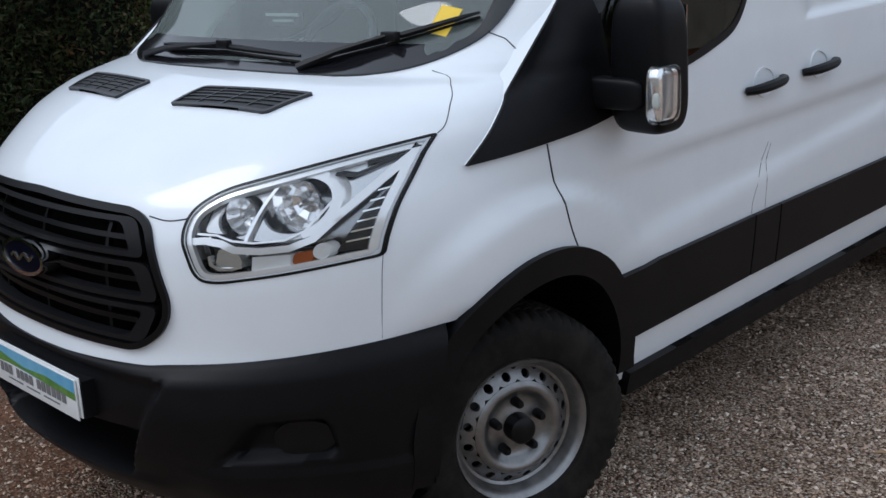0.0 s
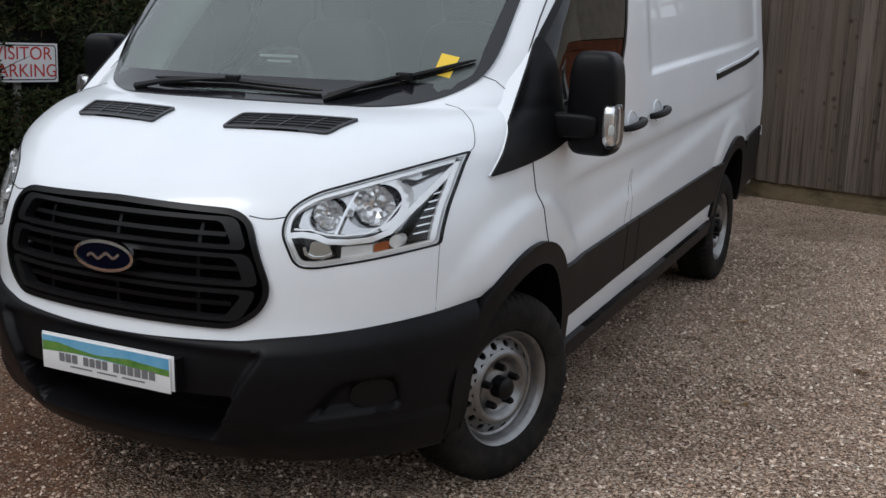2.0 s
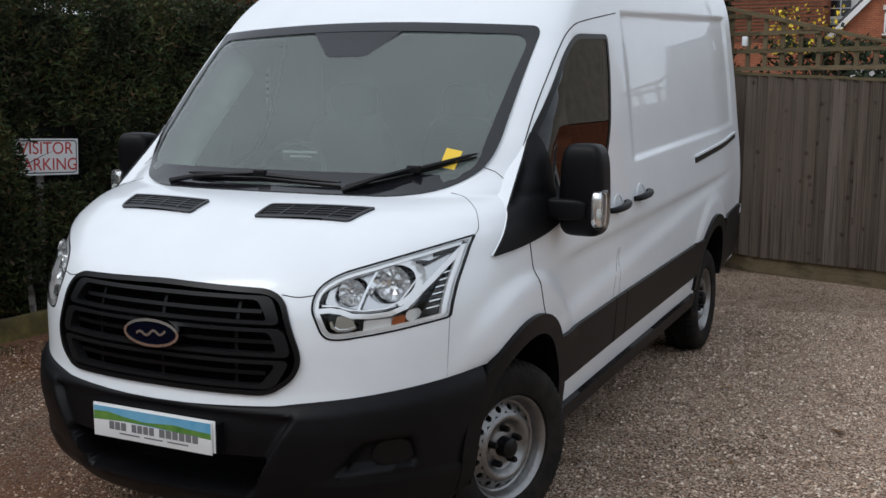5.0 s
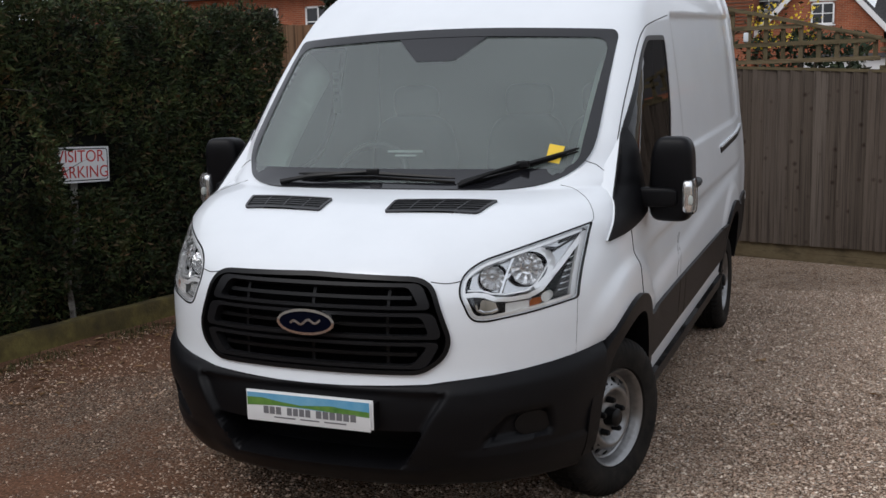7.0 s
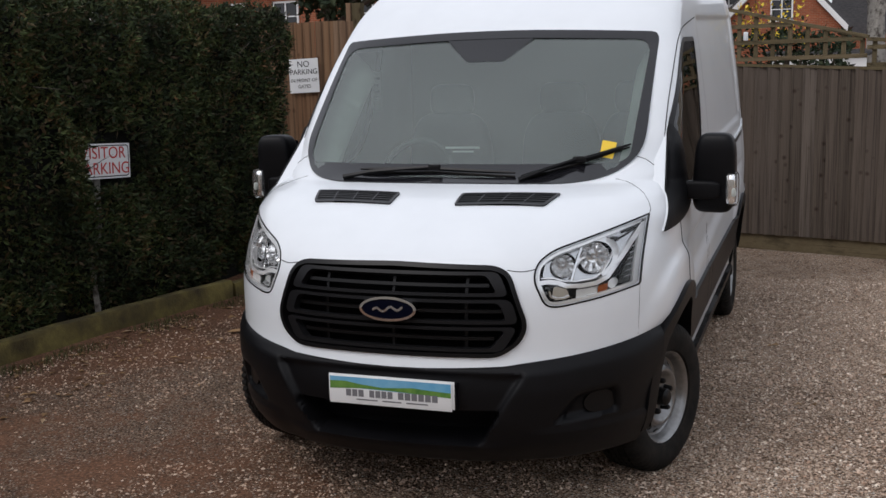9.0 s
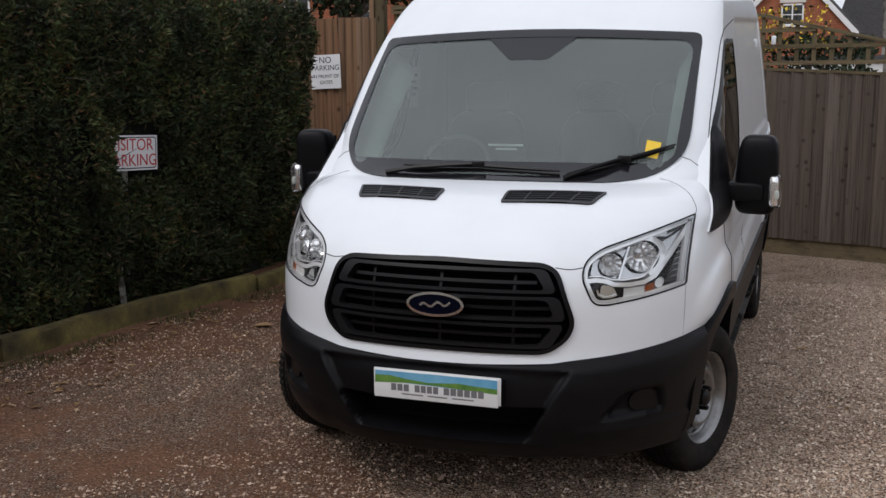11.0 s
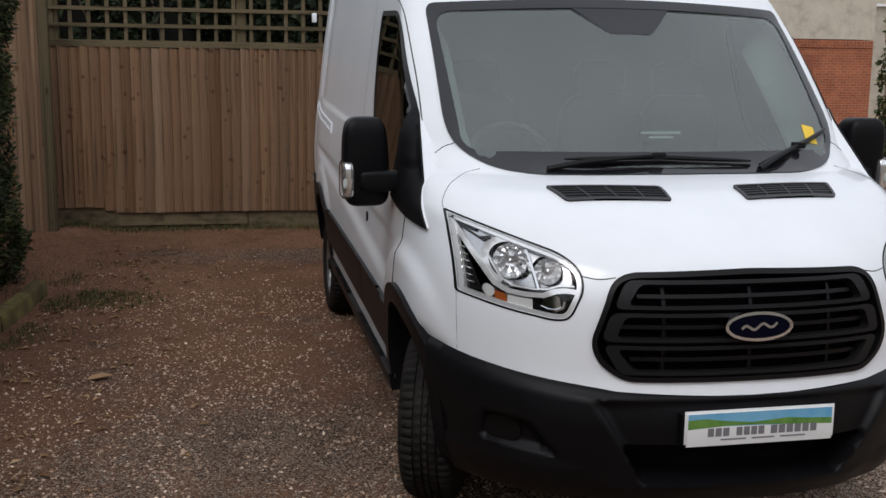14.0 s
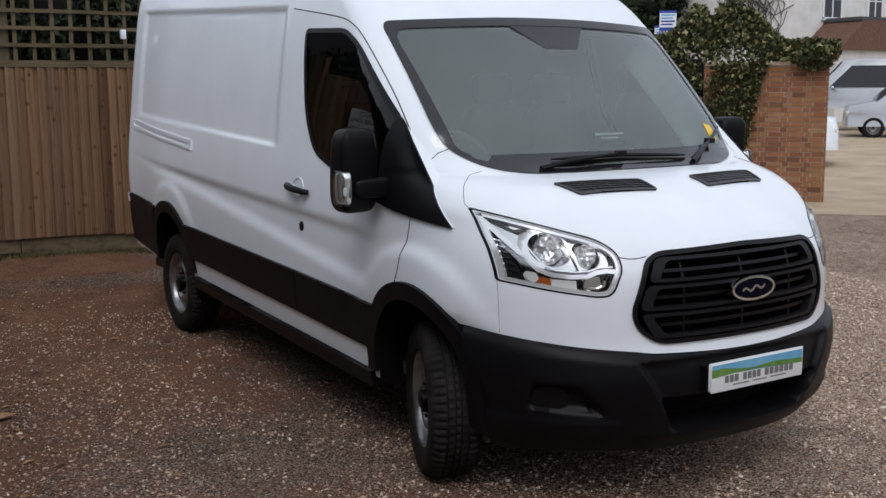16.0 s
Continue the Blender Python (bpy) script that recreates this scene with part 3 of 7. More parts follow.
TYRE, RIM, NUT = tyre_mesh(), rim_mesh(), nut_mesh()
CAP = finish("hub_cap", lathe([(0.0, 0.102), (0.030, 0.101), (0.038, 0.094), (0.041, 0.048)], 32), BLACK)
BACKING = finish("brake_backing", lathe([(0.0, -0.02), (0.150, -0.02), (0.172, -0.01), (0.176, -0.06)], 40), BLACK)


def wheel(name, m, label):
    """A wheel is a part of the van; its tyre, rim, cap and nuts are sub-parts."""
    w = new(name)
    w.parent = van
    w.matrix_parent_inverse = van.matrix_world.inverted()
    w.matrix_basis = m
    w["label"] = label
    bits = [("tyre", TYRE, Matrix(), "worn black tyre"), ("rim", RIM, Matrix(), "silver steel rim"), ("hub_cap", CAP, Matrix(), ""), ("brake_backing", BACKING, Matrix(), "")]
    for k in range(5):
        t = radians(90 + 72 * k)
        bits.append(("wheel_nut", NUT, Matrix.Translation((0, 0.072 * math.cos(t), 0.072 * math.sin(t))), ""))
    for n, me, t, lab in bits:
        o = new(n, me)
        o.parent = w
        o.matrix_basis = t
        if lab:
            o["label"] = lab


STEER = -20
wheel("front_wheel", pose(0.862, FRONT_HUB, HUB_Z, 0, 0, STEER), "steel road wheel turned towards the kerb side")
wheel("front_wheel", pose(-0.862, FRONT_HUB, HUB_Z, 0, 0, 180 + STEER), "steel road wheel turned towards the kerb side")
wheel("rear_wheel", pose(0.862, REAR_HUB, HUB_Z), "steel rear road wheel")
wheel("rear_wheel", pose(-0.862, REAR_HUB, HUB_Z, 0, 0, 180), "steel rear road wheel")


# ---------------------------------------------------------------- nose: grille, badge, plate, lamps
LOOPGREY = mat("dark_grey_grille_plastic", (0.009, 0.009, 0.010), 0.42, spec=0.22)
# GRILLEDARK is blacker than the bars, standing in for the shade behind them
GRILLEDARK = mat("black_grille_shade", (0.0022, 0.0022, 0.0025), 0.8, spec=0.05)
grille = part("grille", patch(GRILLE_OUT, front, 0.010, -0.05, 0.02, holes=[shrink(GRILLE_OUT, 0.016)]), BLACK, van, "black plastic grille with three slotted bars")
part("grille_backing", patch(shrink(GRILLE_OUT, 0.004), front, -0.075, -0.085, 0.05), GRILLEDARK, grille)
for z0, z1, w0, w1 in ((0.926, 1.016, 0.462, 0.418), (0.820, 0.914, 0.498, 0.470), (0.712, 0.808, 0.440, 0.494)):
    loop = rounded([(-w0, z0), (w0, z0), (w1, z1), (-w1, z1)], 0.032)
    wi0, wi1 = w0 - 0.044, w1 - 0.044
    slot = rounded([(-wi0, z0 + 0.0125), (wi0, z0 + 0.0125), (wi1, z1 - 0.0125), (-wi1, z1 - 0.0125)], 0.022)
    part("grille_loop", patch(loop, front, 0.004, -0.030, 0.02, holes=[slot]), LOOPGREY, grille, "dark grey grille bar")
    zm = (z0 + z1) / 2
    w = min(wi0, wi1) + 0.012
    part("grille_slat", patch([(-w, zm - 0.007), (w, zm - 0.007), (w, zm + 0.007), (-w, zm + 0.007)], front, -0.020, -0.040, 0.05), BLACK, grille)
    for x in (-0.30, 0.0, 0.30):
        part("grille_strut", patch([(x - 0.006, z0 + 0.01), (x + 0.006, z0 + 0.01), (x + 0.006, z1 - 0.01), (x - 0.006, z1 - 0.01)], front, -0.030, -0.046, 0.03), BLACK, grille)


def ribbon(points, width):
    """A band along a line in two coordinates, as an outline."""
    pts = [Vector(p) for p in points]
    up, down = [], []
    for i, p in enumerate(pts):
        d = (pts[min(i + 1, len(pts) - 1)] - pts[max(i - 1, 0)]).normalized()
        n = Vector((-d.y, d.x)) * width / 2
        up.append(tuple(p + n)), down.append(tuple(p - n))
    return up + down[::-1]


def ellipse(cx, cz, rx, rz, n=40):
    return [(cx + rx * math.cos(2 * math.pi * i / n), cz + rz * math.sin(2 * math.pi * i / n)) for i in range(n)]


badge = part("badge", patch(ellipse(0, 0.872, 0.117, 0.046), front, 0.032, -0.045, 0.02, holes=[ellipse(0, 0.872, 0.106, 0.0365)]), CHROME, van, "oval badge with chrome rim")
part("badge_field", patch(ellipse(0, 0.872, 0.1095, 0.0395), front, 0.029, -0.04, 0.02), BLUE, badge, "dark blue enamel oval")
swirl = [(-0.062 + 0.0031 * k, 0.866 + 0.0003 * k + 0.007 * math.sin(k * 0.33)) for k in range(41)]
part("badge_mark", patch(ribbon(swirl, 0.0085), front, 0.0312, 0.028, 0.02), SATINCHROME, badge, "silver plain wavy mark")



# plate
def plate_box(name, x0, x1, z0, z1, y0, y1, material, parent, label=""):
    return part(name, boxes((x0, x1, y0, y1, z0, z1)), material, parent, label, smooth=False)


PX, PZ = 0.010, 0.547
plate = part("show_plate", boxes((PX - 0.257, PX + 0.257, 0.056, 0.060, PZ - 0.056, PZ + 0.056), bevel=0.0015), WHITEPL, van, "white show plate printed with sky and fields")
part("spare_plate", boxes((PX - 0.262, PX + 0.266, 0.0625, 0.066, PZ - 0.049, PZ + 0.061), bevel=0.001), WHITEPL, plate, "second white plate behind")
part("plate_bracket", boxes((PX - 0.27, PX + 0.27, 0.068, 0.115, PZ - 0.05, PZ + 0.05)), PLASTIC, plate)


def plate_at(x, z, lift):
    return Vector((PX + x, 0.0556 - lift, PZ + z))


part("printed_sky", patch([(-0.254, 0.012), (0.254, 0.0), (0.254, 0.053), (-0.254, 0.053)], plate_at, 0.0002, None, 0.05), SKYBLUE, plate, "printed blue sky")
hill = [(-0.254, 0.034), (-0.19, 0.036), (-0.12, 0.026), (-0.03, 0.018), (0.03, 0.022), (0.10, 0.027), (0.16, 0.022), (0.254, 0.018), (0.254, -0.002), (0.15, 0.002), (0.0, 0.009), (-0.12, 0.010), (-0.254, 0.003)]
part("printed_field", patch(hill, plate_at, 0.0006, None, 0.03), GREENPR, plate, "printed green fields")
for a, b in ((-0.185, -0.105), (-0.085, 0.018), (0.036, 0.205)):
    n = max(3, round((b - a) / 0.027))
    for i in range(n):
        x = a + (b - a) * i / n
        part("lettering_bar", patch([(x, -0.024), (x + (b - a) / n - 0.005, -0.024), (x + (b - a) / n - 0.005, 0.006 - 0.002), (x, 0.004)], plate_at, 0.0010, None, 0.05), GREYINK, plate)
for a, b in ((-0.14, -0.05), (-0.03, 0.05), (0.07, 0.16)):
    part("lettering_bar", patch([(a, -0.038), (b, -0.038), (b, -0.033), (a, -0.033)], plate_at, 0.0010, None, 0.05), GREYINK, plate)


# headlamps
def skirt(poly, place, top, bottom):
    bm = bmesh.new()
    ring = dense(poly, 0.02)
    a = [bm.verts.new(place(x, z, top)) for x, z in ring]
    b = [bm.verts.new(place(x, z, bottom)) for x, z in ring]
    for i in range(len(ring)):
        j = (i + 1) % len(ring)
        bm.faces.new((a[i], a[j], b[j], b[i]))
    return bm


BOWL = mat("faceted_reflector", (0.95, 0.955, 0.96), 0.13, metal=0.9)
LAMPDARK = mat("grey_chrome_bezel", (0.30, 0.305, 0.31), 0.12, metal=1.0)
DARKLAMP = mat("dark_lamp_bezel", (0.010, 0.010, 0.011), 0.30)
LAMPGREY = mat("lamp_bezel_silver", (0.93, 0.94, 0.95), 0.14, metal=0.45, coat=0.5)
RIBBED = mat("ribbed_clear_lens", (0.80, 0.81, 0.80), 0.12, metal=0.2)
for s in (1, -1):
    def at(x, z, lift, s=s):
        p = front(x, z, lift)
        return Vector((s * p.x, p.y, p.z))

    def flat_at(x, z, lift, s=s):
        """Further inside the lamp: along y only."""
        return Vector((s * x, surf_y(x, z) - lift, z))

    lamp = part("headlamp", patch(LAMP_OUT, at, 0.002, None, 0.03), LAMPGLASS, van, "large clear headlamp with chrome reflectors")
    lamp.visible_shadow = False
    part("lamp_seal", patch(shrink(LAMP_OUT, -0.0035), at, 0.0015, -0.02, 0.03, holes=[shrink(LAMP_OUT, 0.003)]), BLACK, lamp, "black lamp seal")
    part("lamp_wall", skirt(shrink(LAMP_OUT, 0.004), flat_at, -0.002, -0.150), LAMPDARK, lamp)
    part("lamp_back", patch(shrink(LAMP_OUT, 0.004), flat_at, -0.150, None, 0.03), LAMPDARK, lamp, "grey chrome lamp bezel")
    part("lamp_rim", patch(shrink(LAMP_OUT, 0.004), at, -0.005, -0.022, 0.02, holes=[shrink(LAMP_OUT, 0.018)]), LAMPGREY, lamp, "silver inner rim")
    line = [(0.560, 0.972), (0.600, 0.976), (0.635, 0.970), (0.665, 0.955), (0.715, 0.952), (0.765, 0.957), (0.800, 0.976), (0.820, 1.010), (0.848, 1.060), (0.870, 1.105), (0.893, 1.152)]
    part("lamp_band", patch(ribbon(line, 0.017), at, -0.009, -0.040, 0.012), LAMPGREY, lamp, "bright dividing band")
    upper = [(0.575, 0.992), (0.62, 0.990), (0.655, 0.977), (0.70, 0.972), (0.755, 0.977), (0.785, 0.997), (0.800, 1.030), (0.815, 1.075)]
    part("lamp_band", patch(ribbon(upper, 0.005), at, -0.014, -0.030, 0.015), LAMPGREY, lamp, "thin bright line")
    part("lamp_shelf", patch([(0.825, 1.128), (0.885, 1.146), (0.888, 1.168), (0.822, 1.149)], flat_at, -0.026, -0.04, 0.02), DARKLAMP, lamp)
    bowls = ((0.634, 1.022, 0.046), (0.738, 1.045, 0.062))
    holes = [[(cx + r * math.cos(a * math.pi / 16), cz + r * math.sin(a * math.pi / 16)) for a in range(32)] for cx, cz, r in bowls]
    field = rounded([(0.566, 0.985), (0.572, 1.040), (0.612, 1.072), (0.735, 1.118), (0.872, 1.160), (0.845, 1.085), (0.816, 1.015), (0.790, 0.985), (0.755, 0.970), (0.70, 0.966), (0.65, 0.972), (0.62, 0.982)], 0.012)
    part("reflector_field", patch(field, flat_at, -0.042, -0.050, 0.02, holes=holes), SATINCHROME, lamp, "satin chrome surround of the reflectors")
    for cx, cz, r in bowls:
        bm = lathe([(r, 0.0), (r * 0.95, -0.016), (r * 0.72, -0.036), (r * 0.45, -0.046), (r * 0.16, -0.050), (0.0, -0.050)], 11)
        m = Matrix.Translation((s * cx, surf_y(cx, cz) + 0.046, cz)) @ Matrix.Rotation(radians(-90 + s * 18), 4, "Z")
        bmesh.ops.transform(bm, matrix=m, verts=bm.verts)
        part("reflector_bowl", bm, BOWL, lamp, "faceted chrome reflector", smooth=False)
        bm = lathe([(0.0, 0.0), (0.007, -0.004), (0.010, -0.02), (0.011, -0.070)], 16)
        bmesh.ops.transform(bm, matrix=m, verts=bm.verts)
        part("bulb_shield", bm, SATINCHROME, lamp)
    arc_out = [(0.738 + 0.074 * math.cos(radians(a)), 1.045 + 0.070 * math.sin(radians(a))) for a in range(-62, 96, 8)]
    part("reflector_arc", patch(ribbon(arc_out, 0.017), flat_at, -0.018, -0.050, 0.012), LAMPGREY, lamp, "broad bright arc round the outer reflector")
    part("reflector_divider", patch([(0.668, 0.968), (0.675, 0.968), (0.696, 1.088), (0.689, 1.088)], flat_at, -0.022, -0.07, 0.02), CHROME, lamp)
    part("shelf_edge", patch(ribbon([(0.785, 1.112), (0.815, 1.108), (0.835, 1.120), (0.868, 1.142)], 0.008), flat_at, -0.020, -0.05, 0.012), DARKLAMP, lamp)
    part("side_lens", patch([(0.690, 0.902), (0.760, 0.914), (0.758, 0.940), (0.690, 0.935)], flat_at, -0.022, -0.06, 0.01), RIBBED, lamp, "ribbed clear sidelight lens")
    part("indicator", patch(rounded([(0.760, 0.916), (0.792, 0.921), (0.795, 0.948), (0.762, 0.942)], 0.008), flat_at, -0.026, -0.06, 0.01), AMBER, lamp, "amber indicator bulb")
    part("lamp_pocket", patch(rounded([(0.605, 0.902), (0.668, 0.905), (0.655, 0.940), (0.610, 0.952)], 0.012), flat_at, -0.034, -0.06, 0.02), CHROME, lamp)
    part("pocket_floor", patch(rounded([(0.590, 0.892), (0.80, 0.912), (0.80, 0.950), (0.72, 0.945), (0.66, 0.950), (0.575, 0.962)], 0.01), flat_at, -0.062, -0.07, 0.02), DARKLAMP, lamp, "dark floor under the dividing band")
    part("pocket_crescent", patch(ribbon([(0.598, 0.935), (0.603, 0.915), (0.622, 0.904), (0.650, 0.905), (0.668, 0.913)], 0.007), flat_at, -0.024, -0.05, 0.01), CHROME, lamp)
    dark = [(0.822, 0.938), (0.892, 0.945), (0.892, 1.125), (0.876, 1.090), (0.848, 1.025)]
    part("lamp_dark_panel", patch(dark, flat_at, -0.040, -0.06, 0.02), DARKLAMP, lamp, "dark ribbed outer bezel")
    for k in range(6):
        z = 0.960 + 0.022 * k
        part("lamp_fin", patch([(0.840 + 0.004 * k, z), (0.889, z + 0.010), (0.889, z + 0.014), (0.840 + 0.004 * k, z + 0.004)], flat_at, -0.024, -0.04, 0.03), CHROME, lamp)
    part("sidelight", patch(ellipse(0.808, 0.945, 0.014, 0.019, 16), flat_at, -0.022, -0.05, 0.02), RIBBED, lamp, "faceted clear sidelight")


# ---------------------------------------------------------------- bonnet vents, wipers, mirrors, handles
def hood_z(x, y):
    lo, hi = 1.03, 1.30
    for _ in range(24):
        mid = (lo + hi) / 2
        if surf_y(x, mid) < y:
            lo = mid
        else:
            hi = mid
    return lo


def on_hood(sign):
    def at(x, y, lift):
        e = 0.01
        zx, zy = (hood_z(x + e, y) - hood_z(x - e, y)) / (2 * e), (hood_z(x, y + e) - hood_z(x, y - e)) / (2 * e)
        p = Vector((x, y, hood_z(x, y))) + Vector((-zx, -zy, 1)).normalized() * lift
        return Vector((sign * p.x, p.y, p.z))

    return at


VENTFRAME = mat("grey_vent_frame", (0.030, 0.030, 0.033), 0.45)
for s in (1, -1):
    at = on_hood(s)
    out = rounded([(0.140, 0.605), (0.555, 0.655), (0.517, 0.526), (0.143, 0.486)], [0.02, 0.012, 0.02, 0.012])
    vent = part("bonnet_vent", patch(out, at, 0.0085, -0.004, 0.025, holes=[shrink(out, 0.011)]), VENTFRAME, van, "black slatted bonnet air vent")
    part("vent_well", patch(shrink(out, 0.009), at, 0.0040, -0.003, 0.025), BLACK, vent)
    for k in range(3):
        a = 0.25 + 0.25 * k
        x0, x1 = 0.140 + a * 0.413, 0.143 + a * 0.374
        part("vent_rib", patch([(x0 - 0.003, 0.600 + 0.05 * a), (x0 + 0.003, 0.600 + 0.05 * a), (x1 + 0.003, 0.495 + 0.04 * a), (x1 - 0.003, 0.495 + 0.04 * a)], at, 0.0068, 0.002, 0.03), VENTFRAME, vent)
    for k in range(5):
        b = 0.16 + 0.17 * k
        ya, yb = 0.605 - 0.119 * b, 0.655 - 0.129 * b
        part("vent_slat", patch([(0.152, ya), (0.545 - 0.036 * b, yb), (0.545 - 0.036 * b, yb - 0.006), (0.152, ya - 0.006)], at, 0.0062, 0.002, 0.03), BLACK, vent)


def on_screen(x, z, lift=0.014):
    return front(x, z, lift)


def wiper(name, blade, arm, hub):
    b = dense(blade, 0.05, False)
    w = part(name, tube([on_screen(x, z, 0.022) for x, z in b], lambda t: 0.004 + 0.006 * math.sin(math.pi * min(1, max(0, t))) ** 0.5, 6), BLACK, van, "black windscreen wiper")
    part("wiper_rubber", tube([on_screen(x, z - 0.006, 0.010) for x, z in b], 0.004, 4), RUBBER, w)
    part("wiper_arm", tube([on_screen(x, z, h) for x, z, h in arm], lambda t: 0.0125 - 0.006 * t, 6), BLACK, w)
    p = on_screen(*hub, 0.03)
    bm = bmesh.new()
    box(bm, -0.028, 0.028, -0.012, 0.012, -0.013, 0.013, bevel=0.005, m=Matrix.Translation(p))
    part("wiper_clip", bm, BLACK, w)


wiper("wiper", [(-0.425, 1.336), (-0.06, 1.342), (0.315, 1.326)], [(-0.50, 1.306, 0.016), (-0.36, 1.320, 0.030), (-0.20, 1.331, 0.034), (-0.06, 1.341, 0.034)], (-0.06, 1.342))
wiper("wiper", [(0.345, 1.314), (0.56, 1.372), (0.765, 1.441)], [(0.34, 1.302, 0.016), (0.45, 1.335, 0.032), (0.56, 1.372, 0.034)], (0.57, 1.374))


def superblock(cx, cy, cz, rx, ry, rz, e=0.45, m=None, n=20, shape=None):
    """A box with well rounded edges."""
    bm = bmesh.new()

    def pw(v):
        return math.copysign(abs(v) ** e, v)

    rows = []
    for i in range(n + 1):
        phi = -math.pi / 2 + math.pi * i / n
        row = []
        for j in range(2 * n):
            th = 2 * math.pi * j / (2 * n)
            p = Vector((rx * pw(math.cos(phi)) * pw(math.cos(th)), ry * pw(math.cos(phi)) * pw(math.sin(th)), rz * pw(math.sin(phi))))
            if shape:
                p = shape(p)
            p = Vector((cx, cy, cz)) + p
            row.append(bm.verts.new(m @ p if m else p))
        rows.append(row)
    for a, b in zip(rows, rows[1:]):
        for j in range(2 * n):
            k = (j + 1) % (2 * n)
            bm.faces.new((a[j], a[k], b[k], b[j]))
    bmesh.ops.remove_doubles(bm, verts=bm.verts, dist=0.0005)
    return bm


def eased(pts):
    """A line with its corners cut twice."""
    for _ in range(2):
        out = [pts[0]]
        for (a, b), (c, d) in zip(pts, pts[1:]):
            out += [(a * 0.75 + c * 0.25, b * 0.75 + d * 0.25), (a * 0.25 + c * 0.75, b * 0.25 + d * 0.75)]
        pts = out + [pts[-1]]
    return pts


for s in (1, -1):
    mirror_m = Matrix.Diagonal((s, 1, 1, 1)) @ Matrix.Translation((0.025, 0.0, -0.018))

    def taper(p):
        t = (p.z + 0.18) / 0.36
        p.x *= 1.0 - 0.13 * t * t
        p.x += 0.012 * t
        p.y += 0.03 * (1 - t) - 0.25 * p.x * 0.5
        return p

    head = part("door_mirror", superblock(1.080, 1.315, 1.325, 0.098, 0.075, 0.182, 0.42, mirror_m, shape=taper), PLASTIC, van, "large black door mirror on a plastic arm")
    bm = superblock(0.970, 1.270, 1.252, 0.150, 0.034, 0.042, 0.38, mirror_m)
    part("mirror_arm", bm, PLASTIC, head, "black mirror arm")
    bm = superblock(1.172, 1.268, 1.258, 0.024, 0.056, 0.076, 0.42, mirror_m)
    part("mirror_indicator", bm, LAMPGLASS, head, "clear mirror indicator lens").visible_shadow = False
    bm = superblock(1.162, 1.278, 1.258, 0.022, 0.050, 0.070, 0.42, mirror_m)
    part("indicator_reflector", bm, BOWL, head, "bright ribbed reflector")
    bm = superblock(1.178, 1.224, 1.245, 0.010, 0.008, 0.020, 0.8, mirror_m, n=8)
    part("indicator_bulb", bm, CABINLT, head)
    part("mirror_glass", boxes((min(s * 1.035, s * 1.18), max(s * 1.035, s * 1.18), 1.393, 1.396, 1.175, 1.455)), CHROME, head)

    at = side(s)
    spots = [(2.05, 2.29, 1.150)] + ([(2.44, 2.68, 1.172)] if s > 0 else [])
    for y0, y1, z in spots:
        yc = (y0 + y1) / 2 + 0.01
        cup = part("handle_cup", patch(ellipse(yc, z + 0.014, 0.065, 0.05, 28), at, 0.0045, -0.002, 0.02, holes=[ellipse(yc, z + 0.014, 0.058, 0.043, 28)]), PAINT, van, "white rim of the handle cup")
        pts = [at(y0 + (y1 - y0) * t, z + 0.02 * t - 0.004, 0.006 + 0.036 * math.sin(math.pi * t) ** 0.45) for t in (0.0, 0.06, 0.15, 0.3, 0.5, 0.7, 0.85, 0.94, 1.0)]
        part("door_handle", tube(pts, lambda t: 0.013 + 0.005 * math.sin(math.pi * t), 8), PLASTIC, van, "black door handle")
    if s < 0:
        part("door_lock", patch(ellipse(2.165, 0.966, 0.021, 0.024, 20), at, 0.006, -0.003, 0.015), BLACK, van, "round black lock cover")

    # shut lines
    def seam(name, pts, r=0.0032, lift=0.0, m=SHUT):
        part(name, tube([at(y, z, lift) for y, z in dense(eased(pts), 0.03, False)], r, 5), m, van)

    seam("door_gap", [(2.42, 2.062), (1.88, 1.992), (1.76, 1.965), (1.64, 1.900), (1.38, 1.670), (1.20, 1.475), (1.165, 1.42)], 0.003)
    seam("door_gap", [(1.05, 1.125), (1.06, 1.05), (1.075, 0.98), (1.10, 0.90), (1.135, 0.835)], 0.0028)
    seam("door_gap", [(2.21, 0.705), (2.205, 0.86), (2.26, 0.95)] if s > 0 else [(2.42, 0.72), (2.43, 0.73)], 0.0008)
    if s > 0:
        seam("door_gap", [(2.115, 0.715), (2.12, 0.80), (2.24, 0.955)], 0.0008)
    # rail for the sliding door, on the kerb side; a blank groove on the other
    if s > 0:
        rail = [(3.78, 1.265), (3.78, 1.300), (5.22, 1.398), (5.22, 1.364)]
        part("door_rail", patch(rail, at, 0.006, -0.004, 0.06), BLACK, van, "dark sliding door rail")
        part("rail_lip", patch([(3.78, 1.300), (3.78, 1.312), (5.22, 1.408), (5.22, 1.398)], at, 0.014, -0.004, 0.06), PAINT, van)
    else:
        blank = [(3.83, 1.268), (3.83, 1.330), (5.30, 1.432), (5.30, 1.370)]
        part("rail_groove", patch(blank, at, 0.009, -0.004, 0.06, holes=[[(3.87, 1.285), (3.87, 1.312), (5.26, 1.412), (5.26, 1.385)]]), PAINT, van, "blank pressed rail groove")
    # bonnet edge beside the lamp
    def fm(x, z, lift, s=s):
        p = front(x, z, lift)
        return Vector((s * p.x, p.y, p.z))

    part("bonnet_gap", tube([fm(x, z, 0.0) for x, z in dense(eased([(0.447, 1.022), (0.50, 1.013), (0.548, 1.022)]), 0.02, False)], 0.0019, 5), SHUT, van)
